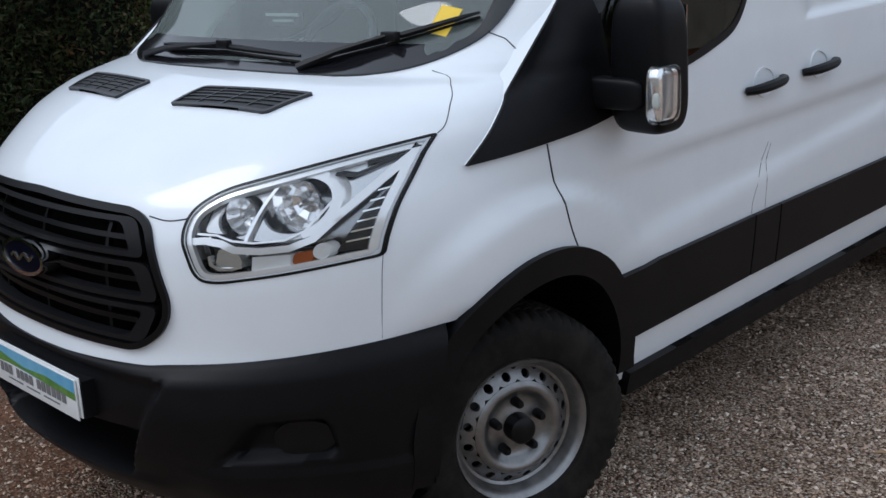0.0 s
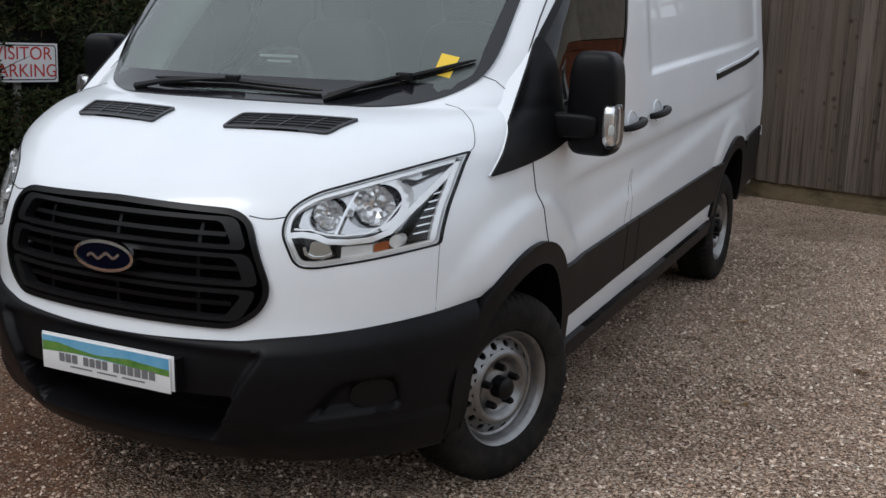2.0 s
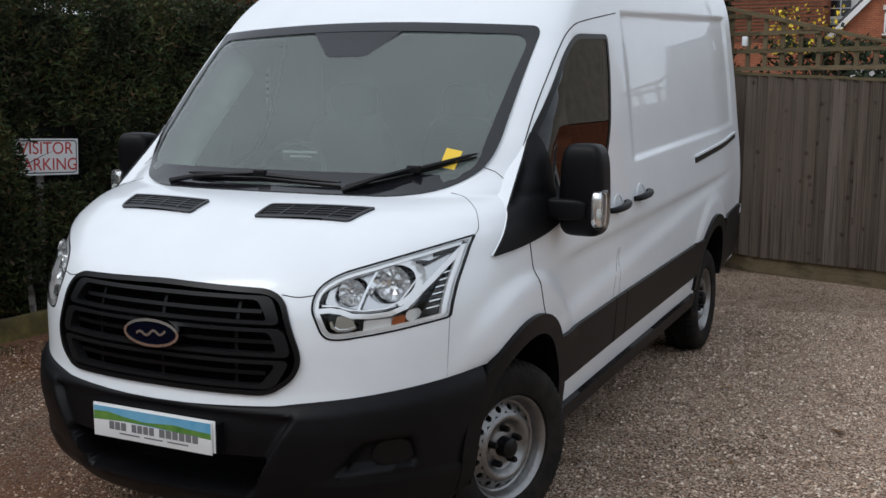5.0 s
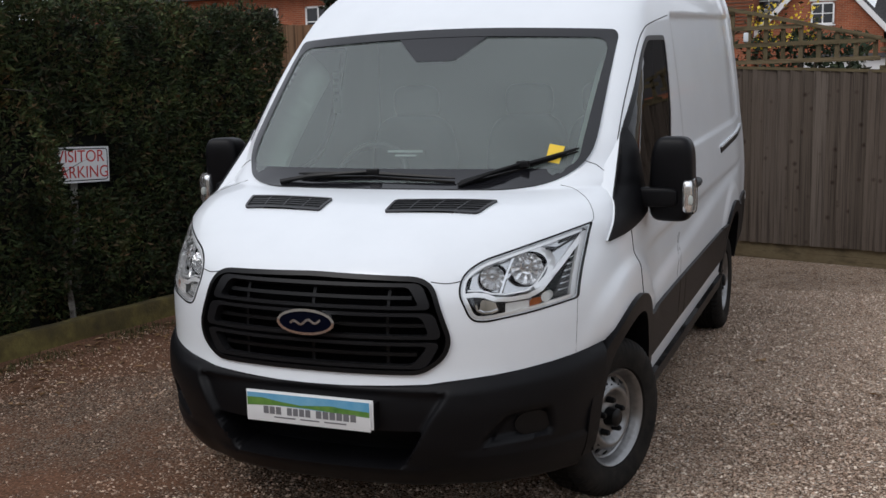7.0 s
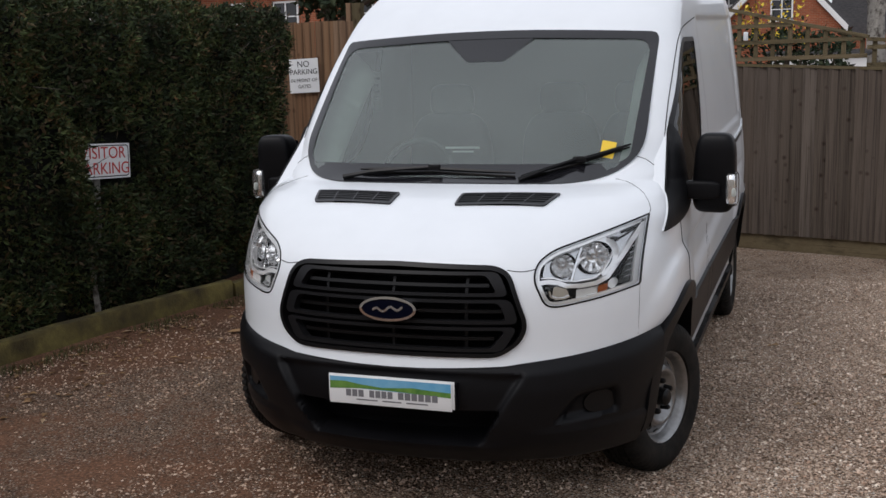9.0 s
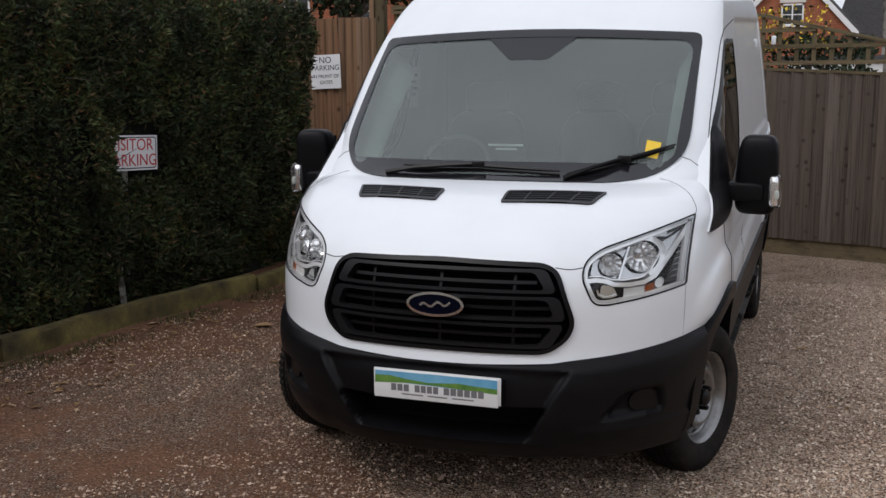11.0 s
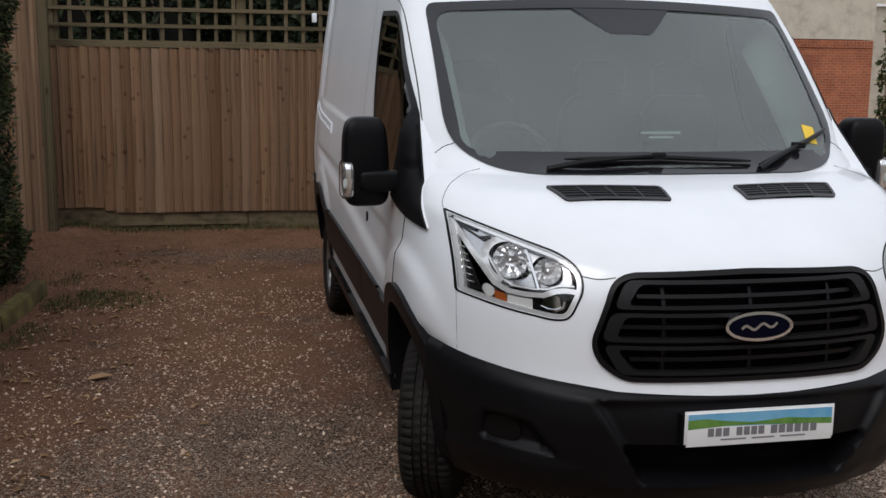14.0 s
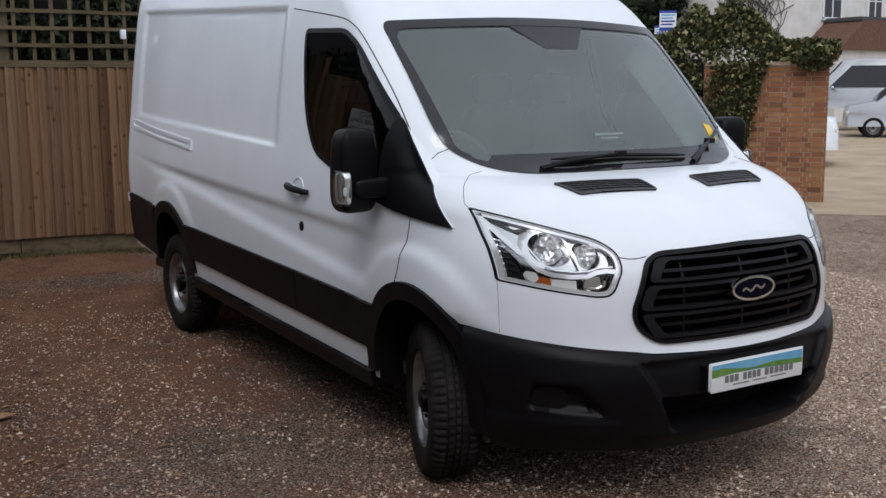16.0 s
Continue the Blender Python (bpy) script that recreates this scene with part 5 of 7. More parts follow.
def stone_spots(n):
    out = []
    while len(out) < n:
        x, y = rng_.uniform(-3.6, 4.6), 7.5 * rng_.random() ** 1.5 - 1.6
        if x < SLEEPER_X(y) + 0.12:
            continue
        bare = noise.noise(Vector((x * 0.55, y * 0.55, 0.0))) + 0.5 * noise.noise(Vector((x * 4.5, y * 4.5, 2.0)))
        lean = 0.36 * smoothstep(0.4, -1.2, x) + 0.42 * smoothstep(1.3, 0.2, x) * smoothstep(1.2, 0.0, y) - 0.12
        if y > 5 and x < 0 or bare + lean > 0.36:
            if rng_.random() < 0.84:
                continue
        if rng_.random() < 0.62 * smoothstep(0.6, -0.6, x):
            continue
        out.append((x, y, ground_z(x, y) + 0.003))
    return np.array(out)


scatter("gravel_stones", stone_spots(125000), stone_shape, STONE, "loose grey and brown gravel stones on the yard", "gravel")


def kite(k, length, width, bend=0.2):
    """A leaf: a kite of four corners, turned at random."""
    l, w = length * (0.6 + 0.8 * rng_.random()), width * (0.6 + 0.8 * rng_.random())
    return l, w


def leaves(name, spots, normals, length, width, material, label, category, up=0.4, wild=0.8):
    n = len(spots)
    d = normals + rng_.normal(0, wild, (n, 3)) + np.array([0, 0, up])
    d /= np.linalg.norm(d, axis=1)[:, None]
    side_ = np.cross(d, rng_.normal(0, 1, (n, 3)))
    side_ /= np.linalg.norm(side_, axis=1)[:, None]
    l = length * (0.5 + rng_.random(n))[:, None]
    w = width * (0.5 + rng_.random(n))[:, None]
    lift = np.cross(side_, d) * w * 0.35
    p = np.stack([spots, spots + d * l * 0.45 + side_ * w + lift, spots + d * l, spots + d * l * 0.45 - side_ * w + lift], 1).reshape(-1, 3)
    f = np.arange(4 * n).reshape(-1, 4)
    me = bpy.data.meshes.new(name)
    me.from_pydata(p.tolist(), [], f.tolist())
    me.materials.append(material)
    ob = new(name, me)
    return ob


# dry leaves and grass by the sleepers
def dry_leaf(k):
    a, l, w = rng_.random() * 6.28, rng_.uniform(0.02, 0.045), rng_.uniform(0.008, 0.018)
    c, s = math.cos(a), math.sin(a)
    p = [(-l, 0, 0.002), (0, w, 0.012), (l, 0, 0.004), (0, -w, 0.010)]
    return np.array([(c * x - s * y, s * x + c * y, z) for x, y, z in p]), [(0, 1, 2, 3)]


spots = []
while len(spots) < 420:
    y = rng_.uniform(-1.0, 6.5)
    x = SLEEPER_X(y) + 0.1 + abs(rng_.normal(0, 0.55))
    if x < 0 or rng_.random() < 0.1:
        spots.append((x, y, ground_z(x, y) + 0.004))
for x, y in ((1.95, 2.82), (1.55, 2.15), (1.30, 3.4), (2.6, 3.6)):
    for _ in range(3):
        a, b = x + rng_.normal(0, 0.03), y + rng_.normal(0, 0.02)
        spots.append((a, b, ground_z(a, b) + 0.008))
scatter("fallen_leaves", np.array(spots), dry_leaf, DRYLEAF, "dry brown fallen leaves beside the sleepers", "leaves")
big_leaf = bmesh.new()
box_pts = [(-0.07, 0.0, 0.0), (-0.03, 0.035, 0.010), (0.03, 0.04, 0.014), (0.08, 0.0, 0.004), (0.03, -0.032, 0.012), (-0.03, -0.03, 0.008)]
top = [big_leaf.verts.new((x, y, z + 0.004)) for x, y, z in box_pts]
bot = [big_leaf.verts.new((x, y, z)) for x, y, z in box_pts]
big_leaf.faces.new(top)
big_leaf.faces.new(bot[::-1])
for i in range(6):
    big_leaf.faces.new((top[i], top[i - 1], bot[i - 1], bot[i]))
ob = tagged(new("fallen_leaf", finish("fallen_leaf", big_leaf, DRYLEAF)), "large curled pale brown leaf on the gravel", "leaf")
ob.matrix_world = pose(-2.355, 2.87, ground_z(-2.355, 2.87) + 0.008, 0, 0, 20)


def blade(k):
    a, l = rng_.random() * 6.28, rng_.uniform(0.02, 0.06)
    c, s = math.cos(a), math.sin(a)
    return np.array([(-0.003 * s, 0.003 * c, 0), (0.003 * s, -0.003 * c, 0), (c * l * 0.5, s * l * 0.5, l)]), [(0, 1, 2)]


spots = []
while len(spots) < 2800:
    if rng_.random() < 0.55:
        x, y = rng_.normal(-2.55, 0.30), rng_.normal(5.0, 0.38)
    else:
        y = rng_.uniform(-0.5, 4.8)
        x = SLEEPER_X(y) + 0.08 + abs(rng_.normal(0, 0.14))
    if noise.noise(Vector((x * 2.2, y * 2.2, 9.0))) > 0.0:
        spots.append((x, y, ground_z(x, y)))
for _ in range(2600):
    x = rng_.uniform(-3.3, 0.2)
    y = 7.36 - abs(rng_.normal(0, 0.10))
    spots.append((x, y, ground_z(x, y)))
scatter("rough_grass", np.array(spots), blade, GRASS, "short rough grass by the sleepers and fence", "grass")


# ---------------------------------------------------------------- fences
def board_mesh(name, material):
    bm = bmesh.new()
    pts = [(0, 0, 0), (1, 0, 0), (1, -0.004, 0), (0.05, -0.034, 0), (0, -0.030, 0)]
    a = [bm.verts.new(p) for p in pts]
    b = [bm.verts.new((x, y, 1.0)) for x, y, z in pts]
    bm.faces.new(a[::-1]), bm.faces.new(b)
    for i in range(5):
        bm.faces.new((a[i], a[(i + 1) % 5], b[(i + 1) % 5], b[i]))
    return finish(name, bm, material, smooth=False)


def bar_mesh(name, material):
    bm = bmesh.new()
    box(bm, 0, 1, -0.5, 0.5, 0, 1)
    return finish(name, bm, material, smooth=False)


BOARD_WARM, BOARD_GREY = board_mesh("board", WARMWOOD), board_mesh("board", GREYWOOD)
BAR_POST, BAR_GREY, BAR_WARM = bar_mesh("slat", POSTWOOD), bar_mesh("slat", GREYWOOD), bar_mesh("slat", WARMWOOD)


def piece(name, mesh, parent, m, label=""):
    o = new(name, mesh)
    o.parent = parent
    o.matrix_basis = m
    if label:
        o["label"] = label
    return o


def scaled(x, y, z, sx, sy, sz, ry=0.0, rz=0.0):
    return pose(x, y, z, 0, ry, rz) @ Matrix.Diagonal((sx, sy, sz, 1))


def fence(name, start, turn, length, base, top, step, mesh, label, gravel_board=True, cap=True, posts=(), wobble=0.012):
    """A close-boarded fence along local x; boards overlap like feather edge."""
    f = thing(name, (*start, 0, 0, 0, turn), label, "fence")
    x, k = 0.0, 0
    while x < length:
        lo = base(x) + (0.16 if gravel_board else 0.0)
        hi = top(x) + rng_.normal(0, 0.007)
        m = pose(x, -0.03 + rng_.normal(0, 0.002), lo, rng_.normal(0, 0.15), rng_.normal(0, 0.22), rng_.normal(0, 0.6)) @ Matrix.Diagonal((step + 0.014, 1, hi - lo, 1))
        piece("board", mesh, f, m)
        x += step + rng_.normal(0, wobble * 0.4)
        k += 1
    if gravel_board:
        n = max(1, round(length / 1.83))
        for i in range(n):
            a = length * i / n
            piece("gravel_board", BAR_POST, f, scaled(a, -0.01, base(a) - 0.02, length / n - 0.01, 0.03, 0.175), "mossy timber gravel board")
    if cap:
        piece("capping_rail", BAR_POST, f, scaled(-0.02, -0.03, top(0), length + 0.04, 0.06, 0.028, math.degrees(math.atan2(top(0) - top(length), length))))
    for p in posts:
        piece("fence_post", BAR_POST, f, scaled(p, 0.06, base(p), 0.10, 0.10, top(p) - base(p) + 0.05))
    return f


def trellis(f, x0, x1, z0, roof, step, mesh, width=0.034):
    """Square lattice over a fence, cut along its roof line."""
    z, k = z0, 0
    while z < max(roof(x0), roof(x1)):
        far = x1
        while far > x0 and roof(far) < z + 0.02:
            far -= 0.02
        piece("lattice_rail", mesh, f, scaled(x0, -0.045, z, far - x0, 0.018, width))
        z += step
    x = x0 + 0.04
    while x < x1:
        piece("lattice_upright", mesh, f, scaled(x, -0.024, z0, width, 0.018, roof(x) - z0))
        x += step + 0.012
    n = 1
    piece("lattice_cap", mesh, f, scaled(x0, -0.035, roof(x0), math.hypot(x1 - x0, roof(x1) - roof(x0)), 0.05, 0.035, math.degrees(math.atan2(roof(x0) - roof(x1), x1 - x0))))


def on_ground(start, turn):
    c, s = math.cos(radians(turn)), math.sin(radians(turn))
    return lambda x: ground_z(start[0] + c * x, start[1] + s * x)


north = fence("back_fence", (-3.20, 7.42), 0, 3.56, on_ground((-3.20, 7.42), 0), lambda x: 1.845, 0.091, BOARD_WARM, "brown close-boarded fence with square trellis on top", posts=(-0.05, 1.70, 3.42))
trellis(north, 0.0, 3.56, 1.873, lambda x: 2.52, 0.150, BAR_POST)
for x in (0.02, 1.70, 3.42):
    piece("trellis_post", BAR_POST, north, scaled(x, 0.03, 1.85, 0.09, 0.09, 0.72))
SLOPE = math.degrees(math.atan(-0.34))
east = fence("side_fence", (0.36, 7.72), SLOPE, 2.12, on_ground((0.36, 7.72), SLOPE), lambda x: 1.86 - 0.05 * x, 0.120, BOARD_GREY, "weathered grey close-boarded fence with sloping trellis", posts=(0.0, 1.70))
trellis(east, 0.0, 1.66, 1.885, lambda x: 2.45 - 0.235 * x, 0.160, BAR_POST, 0.040)
trellis(east, 1.66, 2.12, 1.80, lambda x: 2.04 - 0.10 * (x - 1.66), 0.160, BAR_POST, 0.040)
west = fence("gate_fence", (-6.2, 7.0), 0, 2.91, on_ground((-6.2, 7.0), 0), lambda x: 2.42, 0.110, BOARD_WARM, "tall brown boarded gate screen", gravel_board=False, cap=False)
piece("gate_post", BAR_WARM, west, scaled(2.92, -0.02, 0.05, 0.05, 0.06, 2.55))
piece("gate_post", BAR_POST, west, scaled(2.98, 0.02, 0.05, 0.10, 0.10, 2.55), "square green-stained post")

# ---------------------------------------------------------------- hedge, sleepers, signs
HEDGE_TOP = 2.42


def hedge_points(n):
    """Places all over the hedge's lumpy skin, with the way out of it."""
    pts, nrm = [], []
    while len(pts) < n:
        u = rng_.random()
        if u < 0.72:
            y, z = rng_.uniform(-3.5, 5.35), 0.10 + 2.35 * rng_.random()
            x = HEDGE_X(y)
            d = Vector((1, 0, 0.1))
        elif u < 0.86:
            y, x, z = 5.35, rng_.uniform(-4.9, HEDGE_X(5.35)), 0.10 + 2.35 * rng_.random()
            d = Vector((0, 1, 0.1))
        else:
            y = rng_.uniform(-3.5, 5.35)
            x, z = HEDGE_X(y) - rng_.random() * 1.3, HEDGE_TOP
            d = Vector((0, 0, 1))
        rr = 0.15 * noise.noise(Vector((x * 1.3, y * 1.3, z * 1.3))) + 0.13 * noise.noise(Vector((x * 3.7, y * 3.7, z * 2.6 + 5))) + 0.06 * noise.noise(Vector((x * 8, y * 8, z * 6)))
        edge = min(1.0, (HEDGE_TOP - z) / 0.25) if u < 0.86 else min(1.0, (HEDGE_X(y) - x) / 0.3)
        corner = min(1.0, max(0.0, (5.35 - y) / 0.3)) if u < 0.72 else (min(1.0, (HEDGE_X(5.35) - x) / 0.3) if u < 0.86 else 1.0)
        low = smoothstep(0.05, 0.5, z)
        rr -= 0.12 * (1 - max(0, edge)) ** 2 + 0.12 * (1 - max(0, corner)) ** 2 + 0.08 * (1 - low)
        rr -= rng_.random() ** 2 * 0.10
        if u < 0.72:
            rr += 0.27 * math.exp(-(((y - 2.40) / 0.17) ** 2) - ((z - 1.25) / 0.32) ** 2)
        # leaves grow clear of most of the board fixed in the hedge
        p = Vector((x, y, z)) + d * rr
        if 2.88 < p.y < 3.30 and 1.03 < p.z < 1.43 and p.x > -3.58:
            p.x = -3.60 - 0.05 * rng_.random()
        pts.append(p), nrm.append(d)
    return np.array(pts), np.array(nrm)


hedge = thing("hedge", (-4.2, 1.5, 0.05), "tall dark green clipped conifer hedge behind mossy sleepers", "hedge")
# a near-black sheet behind the sprays stands in for the hedge's inner shade
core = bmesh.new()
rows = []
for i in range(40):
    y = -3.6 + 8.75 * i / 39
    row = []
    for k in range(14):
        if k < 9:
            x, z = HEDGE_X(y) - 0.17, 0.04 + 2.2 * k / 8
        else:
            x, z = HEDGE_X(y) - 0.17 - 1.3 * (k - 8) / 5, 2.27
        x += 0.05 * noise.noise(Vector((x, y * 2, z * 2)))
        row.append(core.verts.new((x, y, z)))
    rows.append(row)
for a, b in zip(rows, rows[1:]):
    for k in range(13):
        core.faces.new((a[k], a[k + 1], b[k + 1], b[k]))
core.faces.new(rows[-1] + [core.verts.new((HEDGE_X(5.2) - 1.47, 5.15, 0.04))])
part("hedge_shade_core", core, INNERSHADE, hedge)
pts, nrm = hedge_points(185000)
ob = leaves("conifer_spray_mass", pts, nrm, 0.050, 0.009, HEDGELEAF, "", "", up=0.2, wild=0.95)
ob.parent, ob.matrix_parent_inverse = hedge, hedge.matrix_world.inverted()
tagged(ob, "dark green conifer sprays", "", "", "stuff")
for k in range(26):
    y, z = rng_.uniform(-1, 5.2), rng_.uniform(0.5, 2.3)
    p = Vector((HEDGE_X(y) - 0.02, y, z))
    d = Vector((rng_.uniform(0.0, 0.10), rng_.normal(0, 0.22), rng_.normal(0, 0.09)))
    part("bare_twig", tube([p, p + d * 0.5 + Vector((0.03, 0, 0.02)), p + d], lambda t: 0.004 * (1.1 - t), 4), BARK, hedge)

for i, (a, b) in enumerate(((-3.4, -1.05), (-1.0, 1.42), (1.46, 4.02), (4.06, 5.02))):
    bm = bmesh.new()
    n = max(3, int((b - a) / 0.12))
    rows = []
    for k in range(n + 1):
        y = a + (b - a) * k / n
        x, g = SLEEPER_X(y), ground_z(SLEEPER_X(y) + 0.2, y)
        j = [0.006 * noise.noise(Vector((y * 3, q, i))) for q in range(4)]
        h = 0.140 if i < 3 else 0.105
        rows.append([bm.verts.new(q) for q in ((x - 0.10, y, g - 0.05), (x - 0.10, y, g + h + j[0]), (x - 0.085, y, g + h + 0.012 + j[1]), (x - 0.012, y, g + h + 0.008 + j[2]), (x + j[3], y, g + h - 0.008), (x + j[2], y, g - 0.05))])
    for p, q in zip(rows, rows[1:]):
        for k in range(6):
            bm.faces.new((p[k], p[(k + 1) % 6], q[(k + 1) % 6], q[k]))
    bm.faces.new(rows[0]), bm.faces.new(rows[-1])
    ob = new("timber_sleeper", finish("timber_sleeper", bm, MOSSWOOD))
    tagged(ob, "mossy timber sleeper edging the hedge bed", "sleeper", "sleepers edging the hedge bed")


stake_ob = new("marker_stake", finish("marker_stake", boxes((-0.018, 0.018, -0.018, 0.018, 0.0, 0.46), bevel=0.004), PALEBARK))
tagged(stake_ob, "short pale wooden stake at the foot of the hedge", "stake")
stake_ob.matrix_world = pose(-3.47, 2.79, 0.06, 2, -3, 20)
weed = thing("weed", (-3.66, 1.86, 0.10), "small bright green weed growing by the sleepers", "weed")
for k in range(11):
    a, l = k * 2.4, 0.10 + 0.05 * ((k * 7) % 5) / 4
    bm = bmesh.new()
    d, n = Vector((math.cos(a), math.sin(a), 1.1 - 0.05 * k)), Vector((-math.sin(a), math.cos(a), 0)) * 0.022
    rows = [[bm.verts.new(d * l * t - n * w), bm.verts.new(d * l * t + Vector((0, 0, 0.006))), bm.verts.new(d * l * t + n * w)] for t, w in ((0.0, 0.1), (0.4, 0.8), (0.7, 1.0), (1.0, 0.1))]
    for p, q in zip(rows, rows[1:]):
        for i in range(2):
            bm.faces.new((p[i], p[i + 1], q[i + 1], q[i]))
    leaf = new("weed_leaf", finish("weed_leaf", bm, GRASS))
    leaf.parent = weed


def lettering(body, size, m, material, parent, name="letter_line", align="CENTER", squeeze=1.0):
    c = bpy.data.curves.new(name, "FONT")
    c.body, c.size, c.align_x, c.align_y, c.extrude = body, size, align, "CENTER", 0.0004
    tmp = bpy.data.objects.new(name, c)
    scene.collection.objects.link(tmp)
    bpy.context.view_layer.update()
    me = bpy.data.meshes.new_from_object(tmp.evaluated_get(bpy.context.evaluated_depsgraph_get()))
    bpy.data.objects.remove(tmp)
    me.materials.clear()
    me.materials.append(material)
    o = new(name, me)
    o.parent = parent
    o.matrix_basis = m @ Matrix.Diagonal((squeeze, 1, 1, 1))
    return o


def sign_board(name, at, width, height, label, border):
    """A flat board in its own x, z plane that faces -y."""
    s = thing(name, at, label, "sign")
    part_local = boxes((-width / 2, width / 2, -0.002, 0.002, -height / 2, height / 2))
    o = new("sign_panel", finish("sign_panel", part_local, WHITEPL, smooth=False))
    o.parent = s
    if border:
        outer = rounded([(-width / 2 + 0.012, -height / 2 + 0.012), (width / 2 - 0.012, -height / 2 + 0.012), (width / 2 - 0.012, height / 2 - 0.012), (-width / 2 + 0.012, height / 2 - 0.012)], 0.03)
        bm = patch(outer, lambda x, z, l: Vector((x, -0.002 - l, z)), 0.0008, None, 0.05, holes=[shrink(outer, 0.008)])
        o = new("sign_border", finish("sign_border", bm, INK, smooth=False))
        o.parent = s
    return s


UPRIGHT = pose(0, 0, 0, 90)
visitor = sign_board("visitor_parking_sign", (-3.495, 3.0, 1.215, 0, 2, 82), 0.54, 0.262, "white sign with red visitor parking lettering in the hedge", True)
lettering("VISITOR", 0.125, Matrix.Translation((0, -0.004, 0.058)) @ UPRIGHT, RED, visitor)
lettering("PARKING", 0.125, Matrix.Translation((0, -0.004, -0.058)) @ UPRIGHT, RED, visitor)
stake = new("sign_stake", finish("sign_stake", boxes((-0.03, 0.03, 0.075, 0.095, -1.25, 0.10)), PALEBARK, smooth=False))
stake.parent = visitor
nopark = sign_board("no_parking_sign", (-3.79, 6.915, 1.848, 0, -2, 0), 0.355, 0.365, "white sign with black no parking lettering on the boards", False)
for text, size, z in (("NO", 0.095, 0.122), ("PARKING", 0.080, 0.040), ("IN FRONT OF", 0.052, -0.050), ("GATES", 0.052, -0.115)):
    lettering(text, size, Matrix.Translation((0, -0.004, z)) @ UPRIGHT, INK, nopark)


# ---------------------------------------------------------------- beyond the yard
def brick_material(name, c0, c1, c2, mortar):
    m = mat(name, c0, 0.9, spec=0.2)
    co = m.node_tree.nodes.new("ShaderNodeTexCoord")
    mp = m.node_tree.nodes.new("ShaderNodeMapping")
    mp.inputs["Rotation"].default_value = (radians(90), 0, 0)
    link(m, co, "Object", mp, 0)
    b = node(m, "ShaderNodeTexBrick", Scale=1.0)
    b.inputs["Color1"].default_value, b.inputs["Color2"].default_value, b.inputs["Mortar"].default_value = (*c0, 1), (*c1, 1), (*mortar, 1)
    b.inputs["Brick Width"].default_value, b.inputs["Row Height"].default_value, b.inputs["Mortar Size"].default_value = 0.225, 0.075, 0.008
    link(m, mp, 0, b, "Vector")
    nz = node(m, "ShaderNodeTexNoise", Scale=2.5, Detail=6.0)
    link(m, co, "Object", nz, "Vector")
    r = ramp(m, [(0.3, (0.7, 0.68, 0.66)), (0.7, (1.15, 1.1, 1.05))])
    link(m, nz, "Fac", r, 0)
    multiply(m, b, r, 0.8)
    return m


HOUSEBRICK = brick_material("orange_house_brick", (0.34, 0.105, 0.050), (0.27, 0.080, 0.042), (0, 0, 0), (0.30, 0.20, 0.14))
SLATE = mat("grey_slate", (0.06, 0.06, 0.065), 0.7)
noisy(SLATE, [(0.3, (0.040, 0.040, 0.044)), (0.7, (0.085, 0.083, 0.085))], 7.0, bump=0.4, bump_scale=25, stretch=(1, 1, 4))
TILEROOF = mat("brown_clay_tiles", (0.14, 0.07, 0.045), 0.85)
noisy(TILEROOF, [(0.3, (0.075, 0.045, 0.034)), (0.6, (0.15, 0.075, 0.045)), (0.8, (0.24, 0.105, 0.055))], 9.0, bump=0.5, bump_scale=30)
WHITEPAINT = mat("white_joinery", (0.75, 0.76, 0.76), 0.45)
RENDER = mat("weathered_render", (0.5, 0.46, 0.38), 0.95)
noisy(RENDER, [(0.25, (0.30, 0.265, 0.215)), (0.5, (0.45, 0.41, 0.34)), (0.8, (0.54, 0.50, 0.42))], 2.2, bump=0.3)
WHITEWALL = mat("white_washed_wall", (0.66, 0.65, 0.61), 0.9)
noisy(WHITEWALL, [(0.3, (0.55, 0.54, 0.50)), (0.7, (0.72, 0.71, 0.68))], 1.6)
DARKPANE = mat("dark_window_pane", (0.02, 0.022, 0.025), 0.08)
DOORWOOD = mat("varnished_red_door", (0.20, 0.055, 0.025), 0.4)
noisy(DOORWOOD, [(0.3, (0.14, 0.038, 0.018)), (0.7, (0.26, 0.075, 0.032))], 3.0, stretch=(8, 8, 0.7))
CONCRETE = mat("worn_concrete", (0.36, 0.30, 0.24), 0.9)
noisy(CONCRETE, [(0.3, (0.302, 0.224, 0.146)), (0.55, (0.414, 0.321, 0.219)), (0.8, (0.482, 0.388, 0.275))], 1.3, bump=0.3)
BLUEPAINT = mat("blue_paint", (0.02, 0.05, 0.28), 0.5)
SILVER = mat("silver_car_paint", (0.46, 0.47, 0.48), 0.3, metal=0.5, coat=0.7)
noisy(SILVER, [(0.3, (0.43, 0.44, 0.45)), (0.7, (0.50, 0.51, 0.52))], 2.0)


def local(name, bm, material, parent, label="", smooth=False):
    o = new(name, finish(name, bm, material, smooth))
    o.parent = parent
    if label:
        o["label"] = label
    return o


